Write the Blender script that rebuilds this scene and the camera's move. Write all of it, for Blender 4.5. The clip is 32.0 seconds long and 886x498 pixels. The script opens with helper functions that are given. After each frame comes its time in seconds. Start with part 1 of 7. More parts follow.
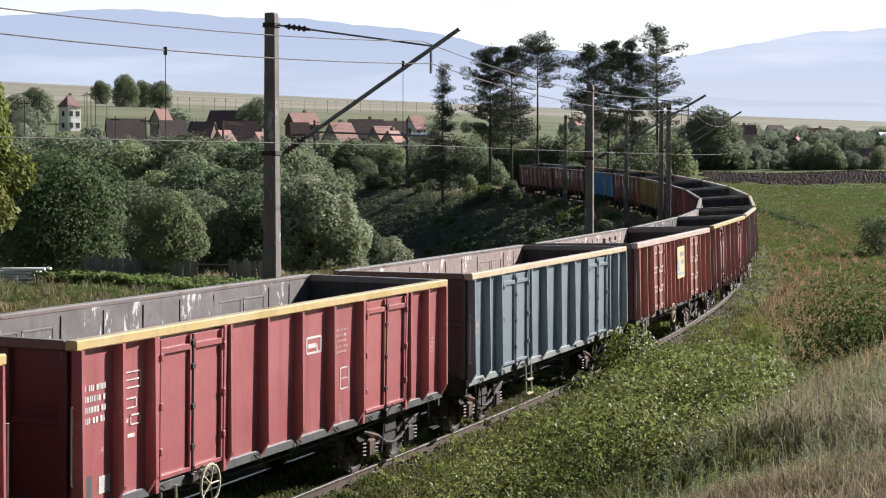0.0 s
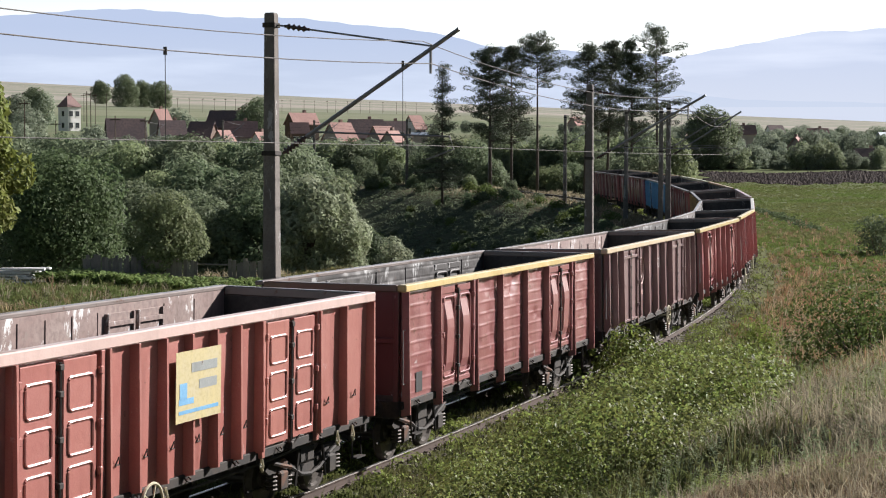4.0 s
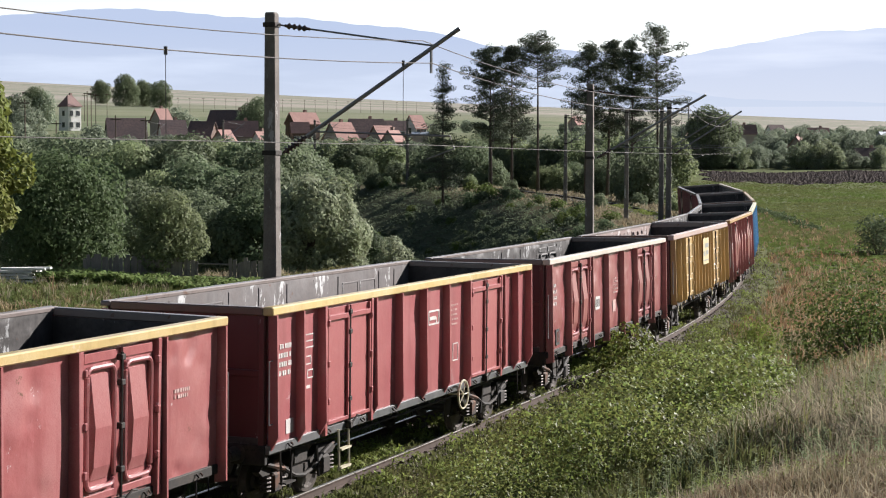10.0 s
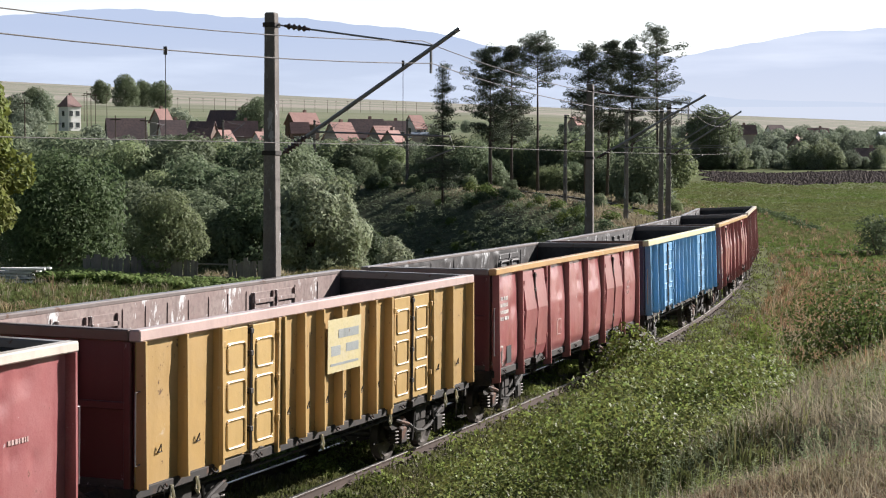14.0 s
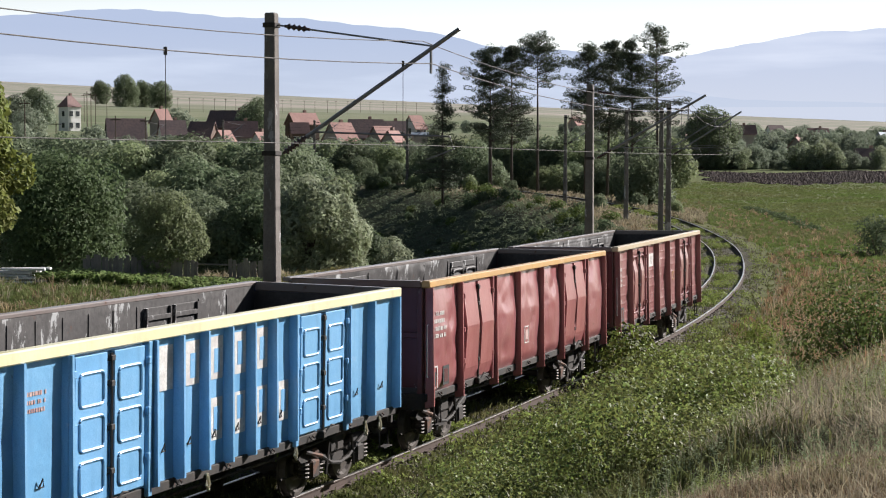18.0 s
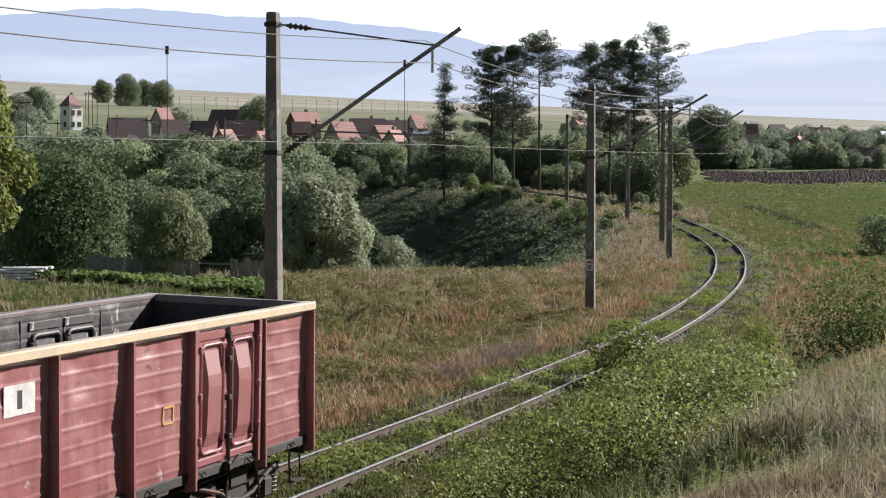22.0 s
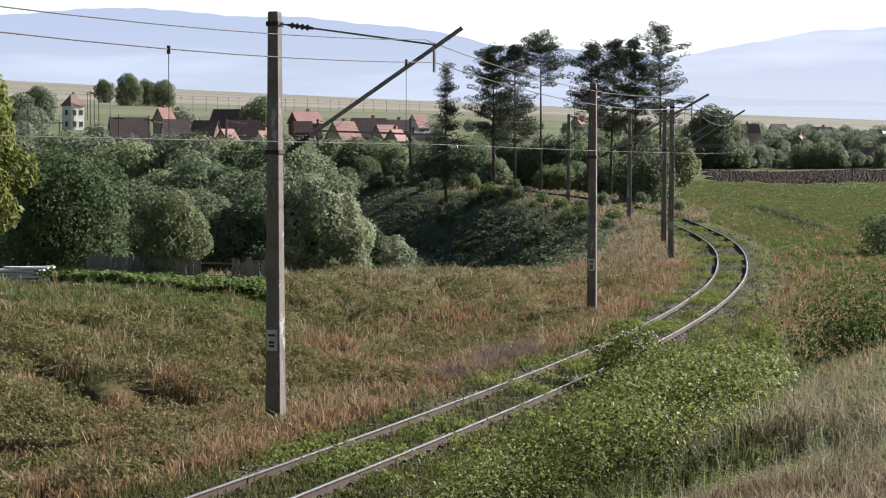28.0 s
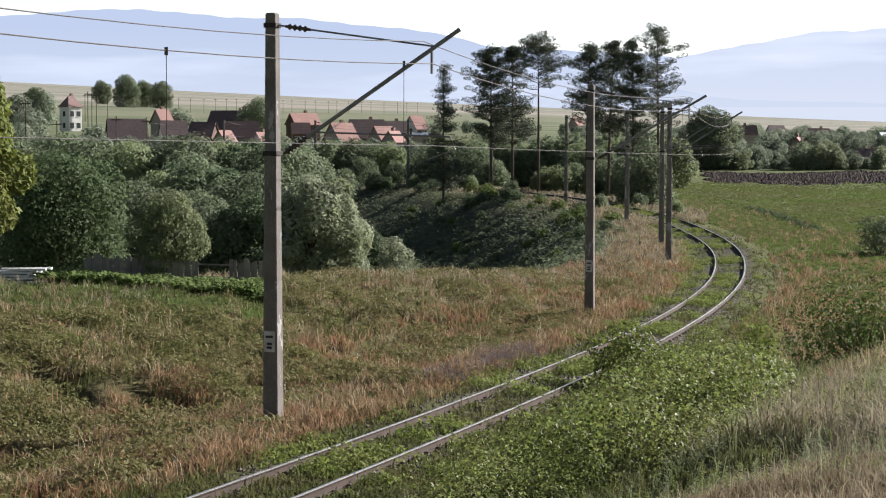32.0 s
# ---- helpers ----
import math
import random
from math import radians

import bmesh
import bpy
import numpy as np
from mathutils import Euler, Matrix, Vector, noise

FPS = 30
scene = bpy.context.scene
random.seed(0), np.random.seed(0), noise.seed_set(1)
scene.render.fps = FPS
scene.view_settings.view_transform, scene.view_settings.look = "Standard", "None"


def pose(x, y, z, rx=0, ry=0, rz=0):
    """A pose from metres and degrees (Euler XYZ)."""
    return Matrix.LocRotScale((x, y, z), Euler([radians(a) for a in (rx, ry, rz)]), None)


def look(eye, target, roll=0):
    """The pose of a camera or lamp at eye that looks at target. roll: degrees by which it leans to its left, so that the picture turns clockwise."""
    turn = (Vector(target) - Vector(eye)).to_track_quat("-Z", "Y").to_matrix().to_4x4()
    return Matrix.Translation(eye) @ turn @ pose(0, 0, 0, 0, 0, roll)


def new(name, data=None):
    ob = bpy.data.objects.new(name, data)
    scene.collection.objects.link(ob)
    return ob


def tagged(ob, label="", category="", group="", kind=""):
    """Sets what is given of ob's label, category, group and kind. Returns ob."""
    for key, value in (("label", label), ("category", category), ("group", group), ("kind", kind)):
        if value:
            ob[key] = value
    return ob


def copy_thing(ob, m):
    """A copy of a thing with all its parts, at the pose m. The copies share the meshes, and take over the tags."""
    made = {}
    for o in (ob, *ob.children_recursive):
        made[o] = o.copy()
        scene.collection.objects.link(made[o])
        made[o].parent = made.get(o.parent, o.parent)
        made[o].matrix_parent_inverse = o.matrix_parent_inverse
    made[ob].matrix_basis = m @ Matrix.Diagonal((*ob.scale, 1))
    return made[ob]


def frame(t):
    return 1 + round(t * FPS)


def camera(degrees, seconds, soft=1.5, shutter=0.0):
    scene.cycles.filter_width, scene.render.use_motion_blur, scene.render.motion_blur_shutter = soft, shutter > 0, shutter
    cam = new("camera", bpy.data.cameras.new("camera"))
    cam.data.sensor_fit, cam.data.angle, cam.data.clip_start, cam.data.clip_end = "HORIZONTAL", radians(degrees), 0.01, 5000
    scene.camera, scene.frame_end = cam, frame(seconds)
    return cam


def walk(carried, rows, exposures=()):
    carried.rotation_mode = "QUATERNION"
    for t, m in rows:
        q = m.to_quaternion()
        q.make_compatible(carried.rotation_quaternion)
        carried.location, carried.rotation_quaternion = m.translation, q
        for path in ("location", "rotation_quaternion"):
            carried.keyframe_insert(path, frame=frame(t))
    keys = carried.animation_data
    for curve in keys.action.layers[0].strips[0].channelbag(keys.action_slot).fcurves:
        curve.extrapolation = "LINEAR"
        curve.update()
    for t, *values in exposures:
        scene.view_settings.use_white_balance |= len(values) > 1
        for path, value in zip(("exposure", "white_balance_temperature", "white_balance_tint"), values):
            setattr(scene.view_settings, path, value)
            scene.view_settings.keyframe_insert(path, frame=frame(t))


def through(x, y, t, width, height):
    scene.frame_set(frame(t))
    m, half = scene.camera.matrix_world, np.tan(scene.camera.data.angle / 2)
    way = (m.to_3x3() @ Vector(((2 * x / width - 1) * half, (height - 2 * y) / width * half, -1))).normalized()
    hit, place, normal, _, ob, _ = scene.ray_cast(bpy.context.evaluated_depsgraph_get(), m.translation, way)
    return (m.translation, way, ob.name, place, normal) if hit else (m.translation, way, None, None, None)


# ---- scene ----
# ---- camera ----
EYE = Vector((0.0, 0.0, 5.49))
FOCAL = 3167.2          # the lens, in units of a picture 1568 wide
HORIZON = 271.5
cam = camera(27.807, 32.0, soft=1.08)


def aim(dx=0.0, dy=0.0):
    """The pose on the tripod, panned and tilted by a hair."""
    a = 0.05347 - dy / FOCAL
    return look(EYE, EYE + Vector((-100 * dx / FOCAL, 100, -100 * math.tan(a))), 0.166)


SWAY = ((0, 0, 0), (3, -0.5, 0), (6, 0, 0), (9, 0.5, -1), (12, 0, 0), (14.5, 0, -0.5), (18.5, 0, 0), (20, 2.5, -1.5), (23, 3, -1.5),
        (24, 4, -1.5), (25.5, 4, -1.5), (27.5, 6, -2.5), (28.5, 5.2, -1.5), (30, 6, 0), (31, 6, 0.5), (31.5, 4.5, 0.5), (32, 1.5, 0.3))
EXPOSURE = ((0, 1.03), (2, 1.03), (6, 1.07), (14, 1.07), (17, 1.05), (18, 0.94), (19, 0.96), (20, 1.03), (21, 1.06), (23, 1.1), (32, 1.1))
walk(cam, [(t, aim(dx, dy)) for t, dx, dy in SWAY], list(EXPOSURE))

# ---- light ----
SUN_AZ, SUN_EL = radians(57), radians(27)
world = bpy.data.worlds.new("world")
scene.world = world
world.use_nodes = True
sky = world.node_tree.nodes.new("ShaderNodeTexSky")
sky.sky_type, sky.sun_disc = "NISHITA", False
sky.sun_elevation, sky.sun_rotation = SUN_EL, SUN_AZ
sky.air_density, sky.dust_density, sky.ozone_density, sky.altitude = 1.0, 0.4, 1.0, 500
background = world.node_tree.nodes["Background"]
background.inputs["Strength"].default_value = 0.025
wn, wl = world.node_tree.nodes, world.node_tree.links
# white summer haze all round the horizon, thinning upwards
way_up = wn.new("ShaderNodeSeparateXYZ")
wl.new(wn.new("ShaderNodeTexCoord").outputs["Generated"], way_up.inputs[0])
above = wn.new("ShaderNodeMath")
above.operation, above.use_clamp = "SUBTRACT", True
above.inputs[0].default_value = 1.0
wl.new(way_up.outputs["Z"], above.inputs[1])
thin = wn.new("ShaderNodeMath")
thin.operation = "POWER"
thin.inputs[1].default_value = 8.0
wl.new(above.outputs[0], thin.inputs[0])
haze = wn.new("ShaderNodeMix")
haze.data_type, haze.blend_type = "RGBA", "ADD"
haze.inputs["B"].default_value = (28.5, 28.5, 29.4, 1.0)
# the haze glows most on the sun's side
sunward = wn.new("ShaderNodeVectorMath")
sunward.operation = "DOT_PRODUCT"
sunward.inputs[1].default_value = (math.sin(SUN_AZ), math.cos(SUN_AZ), 0.0)
wl.new(way_up.inputs[0].links[0].from_socket, sunward.inputs[0])
glow = wn.new("ShaderNodeMapRange")
for socket, v in (("From Min", -0.7), ("From Max", 0.4), ("To Min", 0.22), ("To Max", 1.0)):
    glow.inputs[socket].default_value = v
wl.new(sunward.outputs["Value"], glow.inputs["Value"])
veil = wn.new("ShaderNodeMath")
veil.operation = "MULTIPLY"
wl.new(thin.outputs[0], veil.inputs[0])
wl.new(glow.outputs[0], veil.inputs[1])
wl.new(veil.outputs[0], haze.inputs["Factor"])
wl.new(sky.outputs[0], haze.inputs["A"])
wl.new(haze.outputs["Result"], background.inputs[0])
sun_data = bpy.data.lights.new("sun", "SUN")
sun_data.energy, sun_data.angle, sun_data.color = 5.0, radians(0.6), (1.0, 0.96, 0.935)
sun = new("sun", sun_data)
sun.matrix_world = look((0, 0, 0), (-math.sin(SUN_AZ) * math.cos(SUN_EL), -math.cos(SUN_AZ) * math.cos(SUN_EL), -math.sin(SUN_EL)))


# ---- materials ----
def material(name, color, rough=0.8, metal=0.0, vary=(), scale=2.0, fine=40.0, fine_amount=0.15, bump=0.0, bump_scale=30.0, coords="Object",
             rust=0.0, rust_color=(0.10, 0.045, 0.025), rust_scale=1.5, island=0.0, per_object=0.0, streak=0.0, scuff=0.0, through=0.0, scrape=0.0):
    """A node material: base colour, a broad second tone, fine grain, optional rust or wear, relief and spread from piece to piece."""
    mat = bpy.data.materials.new(name)
    mat.use_nodes = True
    n, l = mat.node_tree.nodes, mat.node_tree.links
    bsdf = n["Principled BSDF"]
    bsdf.inputs["Roughness"].default_value, bsdf.inputs["Metallic"].default_value = rough, metal
    tc = n.new("ShaderNodeTexCoord")
    where = n.new("ShaderNodeNewGeometry").outputs["Position"] if coords == "World" else tc.outputs[coords]

    def noise_at(s, detail=4.0, rough_=0.6):
        t = n.new("ShaderNodeTexNoise")
        t.inputs["Scale"].default_value, t.inputs["Detail"].default_value, t.inputs["Roughness"].default_value = s, detail, rough_
        l.new(where, t.inputs["Vector"])
        return t.outputs["Fac"]

    def ramp(src, a, b):
        r = n.new("ShaderNodeMapRange")
        r.inputs["From Min"].default_value, r.inputs["From Max"].default_value = a, b
        l.new(src, r.inputs["Value"])
        return r.outputs["Result"]

    def mix(fac, a, b, blend="MIX"):
        m = n.new("ShaderNodeMix")
        m.data_type, m.blend_type = "RGBA", blend
        for socket, v in ((m.inputs["Factor"], fac), (m.inputs["A"], a), (m.inputs["B"], b)):
            if isinstance(v, (int, float)):
                socket.default_value = v
            elif isinstance(v, tuple):
                socket.default_value = (*v, 1.0)
            else:
                l.new(v, socket)
        return m.outputs["Result"]

    def spread(col, src, amount):
        h = n.new("ShaderNodeHueSaturation")
        l.new(col if not isinstance(col, tuple) else mix(0.0, col, col), h.inputs["Color"])
        l.new(scaled(src, 1 - amount, 1 + amount), h.inputs["Value"])
        l.new(scaled(src, 0.5 - amount * 0.04, 0.5 + amount * 0.04), h.inputs["Hue"])
        return h.outputs["Color"]

    def scaled(src, a, b):
        r = n.new("ShaderNodeMapRange")
        r.inputs["To Min"].default_value, r.inputs["To Max"].default_value = a, b
        l.new(src, r.inputs["Value"])
        return r.outputs["Result"]

    col = color
    if vary:
        col = mix(ramp(noise_at(scale, 5.0), 0.35, 0.65), color, vary)
    if fine_amount:
        dark = tuple(c * (1 - 2 * fine_amount) for c in color)
        col = mix(ramp(noise_at(fine, 3.0), 0.45, 0.75), col, dark)
    if streak:
        mp = n.new("ShaderNodeMapping")
        mp.inputs["Scale"].default_value = (2.6, 2.6, 0.3)
        l.new(where, mp.inputs["Vector"])
        t = n.new("ShaderNodeTexNoise")
        t.inputs["Scale"].default_value, t.inputs["Detail"].default_value = 1.6, 7.0
        l.new(mp.outputs[0], t.inputs["Vector"])
        col = mix(ramp(t.outputs["Fac"], 0.52, 0.80), col, tuple(c * (1 - streak) for c in color))
    if scuff:
        col = mix(ramp(noise_at(2.1, 10.0, 0.75), 0.625, 0.66), col, tuple(c + (0.62 - c) * scuff for c in color))
        col = mix(ramp(noise_at(0.55, 6.0, 0.6), 0.50, 0.68), col, tuple(c * 0.80 for c in color))
    if scrape:
        mp = n.new("ShaderNodeMapping")
        mp.inputs["Scale"].default_value = (1.6, 1.6, 0.55)
        l.new(where, mp.inputs["Vector"])
        t = n.new("ShaderNodeTexNoise")
        t.inputs["Scale"].default_value, t.inputs["Detail"].default_value, t.inputs["Roughness"].default_value = 1.5, 12.0, 0.72
        l.new(mp.outputs[0], t.inputs["Vector"])
        col = mix(ramp(t.outputs["Fac"], 0.575, 0.592), col, tuple(c + (0.62 - c) * scrape for c in color))
    if rust:
        col = mix(ramp(noise_at(rust_scale, 8.0, 0.72), 0.70 - rust * 0.3, 0.74 - rust * 0.25), col, rust_color)
    if island:
        col = spread(col, n.new("ShaderNodeNewGeometry").outputs["Random Per Island"], island)
    if per_object:
        col = spread(col, n.new("ShaderNodeObjectInfo").outputs["Random"], per_object)
    if isinstance(col, tuple):
        bsdf.inputs["Base Color"].default_value = (*col, 1.0)
    else:
        l.new(col, bsdf.inputs["Base Color"])
    if bump:
        b = n.new("ShaderNodeBump")
        b.inputs["Strength"].default_value, b.inputs["Distance"].default_value = 0.6, bump
        l.new(noise_at(bump_scale, 6.0), b.inputs["Height"])
        l.new(b.outputs[0], bsdf.inputs["Normal"])
    if through:
        bsdf.inputs["Specular IOR Level"].default_value = 0.12
        tr = n.new("ShaderNodeBsdfTranslucent")
        if isinstance(col, tuple):
            tr.inputs["Color"].default_value = (*col, 1.0)
        else:
            l.new(col, tr.inputs["Color"])
        ms = n.new("ShaderNodeMixShader")
        ms.inputs[0].default_value = through
        l.new(bsdf.outputs[0], ms.inputs[1])
        l.new(tr.outputs[0], ms.inputs[2])
        l.new(ms.outputs[0], n["Material Output"].inputs["Surface"])
    return mat


def paint(name, color, fade, rust=0.25, rough=0.42, wear=0.35):
    mat = material(name, color, rough, 0.0, fade, 0.8, 60.0, 0.05, 0.03, 1.6, "Object", rust, rust_scale=3.2, per_object=0.06, streak=0.25, scuff=wear)
    bsdf = mat.node_tree.nodes["Principled BSDF"]
    bsdf.inputs["Coat Weight"].default_value, bsdf.inputs["Coat Roughness"].default_value = 0.6, 0.2
    return mat


M_CONCRETE = material("weathered_concrete", (0.21, 0.185, 0.165), 0.9, 0, (0.13, 0.113, 0.10), 1.4, 22, 0.2, 0.006, 30, "World", streak=0.45, scrape=0.35, rust=0.12, rust_scale=2.2, rust_color=(0.085, 0.075, 0.07))
M_GALV = material("galvanised_steel", (0.32, 0.32, 0.33), 0.5, 0.7, (0.22, 0.20, 0.19), 3.0, 30, 0.1)
M_WIRE = material("copper_wire", (0.09, 0.08, 0.075), 0.8, 0.1, (), 1, 1, 0)
M_INSUL = material("insulator_brown", (0.06, 0.04, 0.035), 0.25, 0, (), 1, 1, 0)
M_RAILTOP = material("polished_rail", (0.72, 0.68, 0.65), 0.33, 1.0, (0.60, 0.56, 0.53), 3.0, 30, 0.05, coords="World")
M_RAILSIDE = material("rusty_rail", (0.08, 0.052, 0.041), 0.9, 0.1, (0.055, 0.037, 0.03), 2.0, 40, 0.15, coords="World")
M_SLEEPER = material("sleeper", (0.15, 0.125, 0.10), 0.9, 0, (0.10, 0.085, 0.07), 2.0, 30, 0.15, per_object=0.15)
M_STONE = material("ballast_stone", (0.16, 0.135, 0.115), 0.95, 0, (0.11, 0.09, 0.075), 0.6, 20, 0.1, island=0.35, coords="World")
M_STEEL = material("grimy_steel", (0.022, 0.02, 0.019), 0.8, 0.2, (0.055, 0.042, 0.034), 2.5, 25, 0.1, rust=0.35)
M_INSIDE = material("worn_steel_inside", (0.165, 0.15, 0.148), 0.6, 0.2, (0.13, 0.11, 0.105), 1.6, 10, 0.15, 0.03, 1.6, streak=0.5, rust=0.25, rust_scale=4.0, rust_color=(0.13, 0.065, 0.045), scrape=0.7)
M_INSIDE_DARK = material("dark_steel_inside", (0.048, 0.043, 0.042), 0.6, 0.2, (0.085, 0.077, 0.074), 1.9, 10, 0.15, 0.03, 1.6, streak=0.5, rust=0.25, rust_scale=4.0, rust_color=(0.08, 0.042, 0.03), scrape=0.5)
M_INSIDE_RUST = material("rusty_steel_inside", (0.22, 0.15, 0.135), 0.7, 0.1, (0.27, 0.21, 0.19), 1.7, 10, 0.15, 0.03, 1.6, streak=0.5, scrape=0.8, rust=0.35, rust_scale=4.0, rust_color=(0.22, 0.17, 0.15))
M_WHITE = material("white_marking", (0.62, 0.60, 0.57), 0.7, 0, (0.42, 0.38, 0.36), 4.0, 30, 0.2)
M_FADED_MARK = material("faded_marking", (0.50, 0.36, 0.33), 0.7, 0, (0.38, 0.2, 0.18), 5.0, 30, 0.2)
M_BLACK = material("black_marking", (0.02, 0.02, 0.02), 0.6, 0, (), 1, 1, 0)
M_WHEELTREAD = material("worn_wheel", (0.10, 0.085, 0.075), 0.55, 0.5, (0.06, 0.05, 0.045), 4, 25, 0.1)


# ---- mesh helpers ----
class Geo:
    """Collects vertices and faces of one part."""

    def __init__(self):
        self.v, self.f = [], []

    def add(self, verts, faces, m=None):
        b = len(self.v)
        self.v += [tuple(m @ Vector(p)) for p in verts] if m is not None else [tuple(p) for p in verts]
        self.f += [tuple(b + i for i in f) for f in faces]
        return self

    def box(self, x0, x1, y0, y1, z0, z1, c=0.0, m=None):
        """A box, its edges cut by c."""
        if c <= 0:
            vs = [(x, y, z) for x in (x0, x1) for y in (y0, y1) for z in (z0, z1)]
            return self.add(vs, [(0, 1, 3, 2), (4, 6, 7, 5), (0, 4, 5, 1), (2, 3, 7, 6), (0, 2, 6, 4), (1, 5, 7, 3)], m)
        lo, hi = (x0, y0, z0), (x1, y1, z1)
        vs, ix = [], {}
        for k in range(8):
            s = ((k >> 2) & 1, (k >> 1) & 1, k & 1)
            for a in range(3):
                p = [(hi[i] - (c if i != a else 0)) if s[i] else (lo[i] + (c if i != a else 0)) for i in range(3)]
                ix[(s, a)] = len(vs)
                vs.append(p)
        fs = []
        for a in range(3):
            u, w = (a + 1) % 3, (a + 2) % 3
            for side in (0, 1):
                q = []
                for du, dw in ((0, 0), (1, 0), (1, 1), (0, 1)):
                    s = [0, 0, 0]
                    s[a], s[u], s[w] = side, du, dw
                    q.append(ix[(tuple(s), a)])
                fs.append(tuple(q if side else q[::-1]))
            for du in (0, 1):
                for dw in (0, 1):
                    s0, s1 = [0, 0, 0], [0, 0, 0]
                    s0[a], s1[a] = 0, 1
                    s0[u] = s1[u] = du
                    s0[w] = s1[w] = dw
                    s0, s1 = tuple(s0), tuple(s1)
                    q = (ix[(s0, u)], ix[(s1, u)], ix[(s1, w)], ix[(s0, w)])
                    fs.append(q if du == dw else q[::-1])
        for k in range(8):
            s = ((k >> 2) & 1, (k >> 1) & 1, k & 1)
            q = tuple(ix[(s, a)] for a in range(3))
            fs.append(q if sum(s) % 2 else q[::-1])
        return self.add(vs, fs, m)

    def prism(self, outline, a, b, m=None):
        """An outline of (y, z) pushed along x from a to b."""
        k = len(outline)
        vs = [(a, y, z) for y, z in outline] + [(b, y, z) for y, z in outline]
        fs = [(i, (i + 1) % k, k + (i + 1) % k, k + i) for i in range(k)] + [tuple(range(k))[::-1], tuple(range(k, 2 * k))]
        return self.add(vs, fs, m)

    def tube(self, points, r, n=8, r1=None):
        """A round rod through the points, thinning from r to r1."""
        pts = [Vector(p) for p in points]
        r1 = r if r1 is None else r1
        b = len(self.v)
        for i, p in enumerate(pts):
            d = (pts[min(i + 1, len(pts) - 1)] - pts[max(i - 1, 0)]).normalized()
            u = d.cross(Vector((0, 0, 1)) if abs(d.z) < 0.95 else Vector((1, 0, 0))).normalized()
            w = d.cross(u)
            rr = r + (r1 - r) * i / max(1, len(pts) - 1)
            self.v += [tuple(p + rr * (math.cos(2 * math.pi * k / n) * u + math.sin(2 * math.pi * k / n) * w)) for k in range(n)]
        for i in range(len(pts) - 1):
            for k in range(n):
                self.f.append((b + i * n + k, b + i * n + (k + 1) % n, b + (i + 1) * n + (k + 1) % n, b + (i + 1) * n + k))
        e = b + (len(pts) - 1) * n
        self.f += [tuple(b + k for k in range(n))[::-1], tuple(e + k for k in range(n))]
        return self

    def ring(self, centre, axis, radius, r, n=24, k=6):
        """A round hoop."""
        c, ax = Vector(centre), Vector(axis).normalized()
        u = ax.orthogonal().normalized()
        w = ax.cross(u)
        b = len(self.v)
        for i in range(n):
            a = 2 * math.pi * i / n
            o = math.cos(a) * u + math.sin(a) * w
            self.v += [tuple(c + o * (radius + r * math.cos(2 * math.pi * j / k)) + ax * r * math.sin(2 * math.pi * j / k)) for j in range(k)]
        for i in range(n):
            for j in range(k):
                p, q = b + i * k, b + (i + 1) % n * k
                self.f.append((p + j, p + (j + 1) % k, q + (j + 1) % k, q + j))
        return self

    def lathe(self, profile, n, m=None):
        """A profile of (along x, radius) turned round the x axis."""
        vs = [(x, r * math.cos(2 * math.pi * k / n), r * math.sin(2 * math.pi * k / n)) for x, r in profile for k in range(n)]
        fs = [(i * n + k, (i + 1) * n + k, (i + 1) * n + (k + 1) % n, i * n + (k + 1) % n) for i in range(len(profile) - 1) for k in range(n)]
        fs += [tuple(range(n)), tuple(range((len(profile) - 1) * n, len(profile) * n))[::-1]]
        return self.add(vs, fs, m)

    def mesh(self, name, mat, smooth=False):
        me = bpy.data.meshes.new(name)
        me.from_pydata(self.v, [], self.f)
        bm = bmesh.new()
        bm.from_mesh(me)
        bmesh.ops.recalc_face_normals(bm, faces=bm.faces[:])
        bm.to_mesh(me)
        bm.free()
        me.materials.append(mat)
        if smooth:
            me.polygons.foreach_set("use_smooth", [True] * len(me.polygons))
        return me


def array_mesh(name, verts, quads, mat, smooth=False):
    """A mesh from arrays of vertices and of equal faces (3 or 4 corners)."""
    me = bpy.data.meshes.new(name)
    verts, quads = np.asarray(verts, dtype=np.float32), np.asarray(quads, dtype=np.int32)
    k = quads.shape[1]
    me.vertices.add(len(verts))
    me.vertices.foreach_set("co", verts.ravel())
    me.loops.add(quads.size)
    me.loops.foreach_set("vertex_index", quads.ravel())
    me.polygons.add(len(quads))
    me.polygons.foreach_set("loop_start", np.arange(0, quads.size, k, dtype=np.int32))
    me.polygons.foreach_set("use_smooth", np.full(len(quads), smooth))
    me.materials.append(mat)
    me.update(calc_edges=True)
    return me


def thing(name, label, category, m=None, group="", kind="", mesh=None):
    ob = new(name, mesh)
    if m is not None:
        ob.matrix_basis = m
    return tagged(ob, label, category, group, kind)


def part(name, geo, mat, parent, label="", at=None, smooth=False):
    """Links a Geo, or a mesh, as one object under a thing or a part."""
    me = geo.mesh(name, mat, smooth) if isinstance(geo, Geo) else geo
    ob = new(name, me)
    ob.parent = parent
    if at is not None:
        ob.matrix_basis = at
    if label:
        ob["label"] = label
    return ob


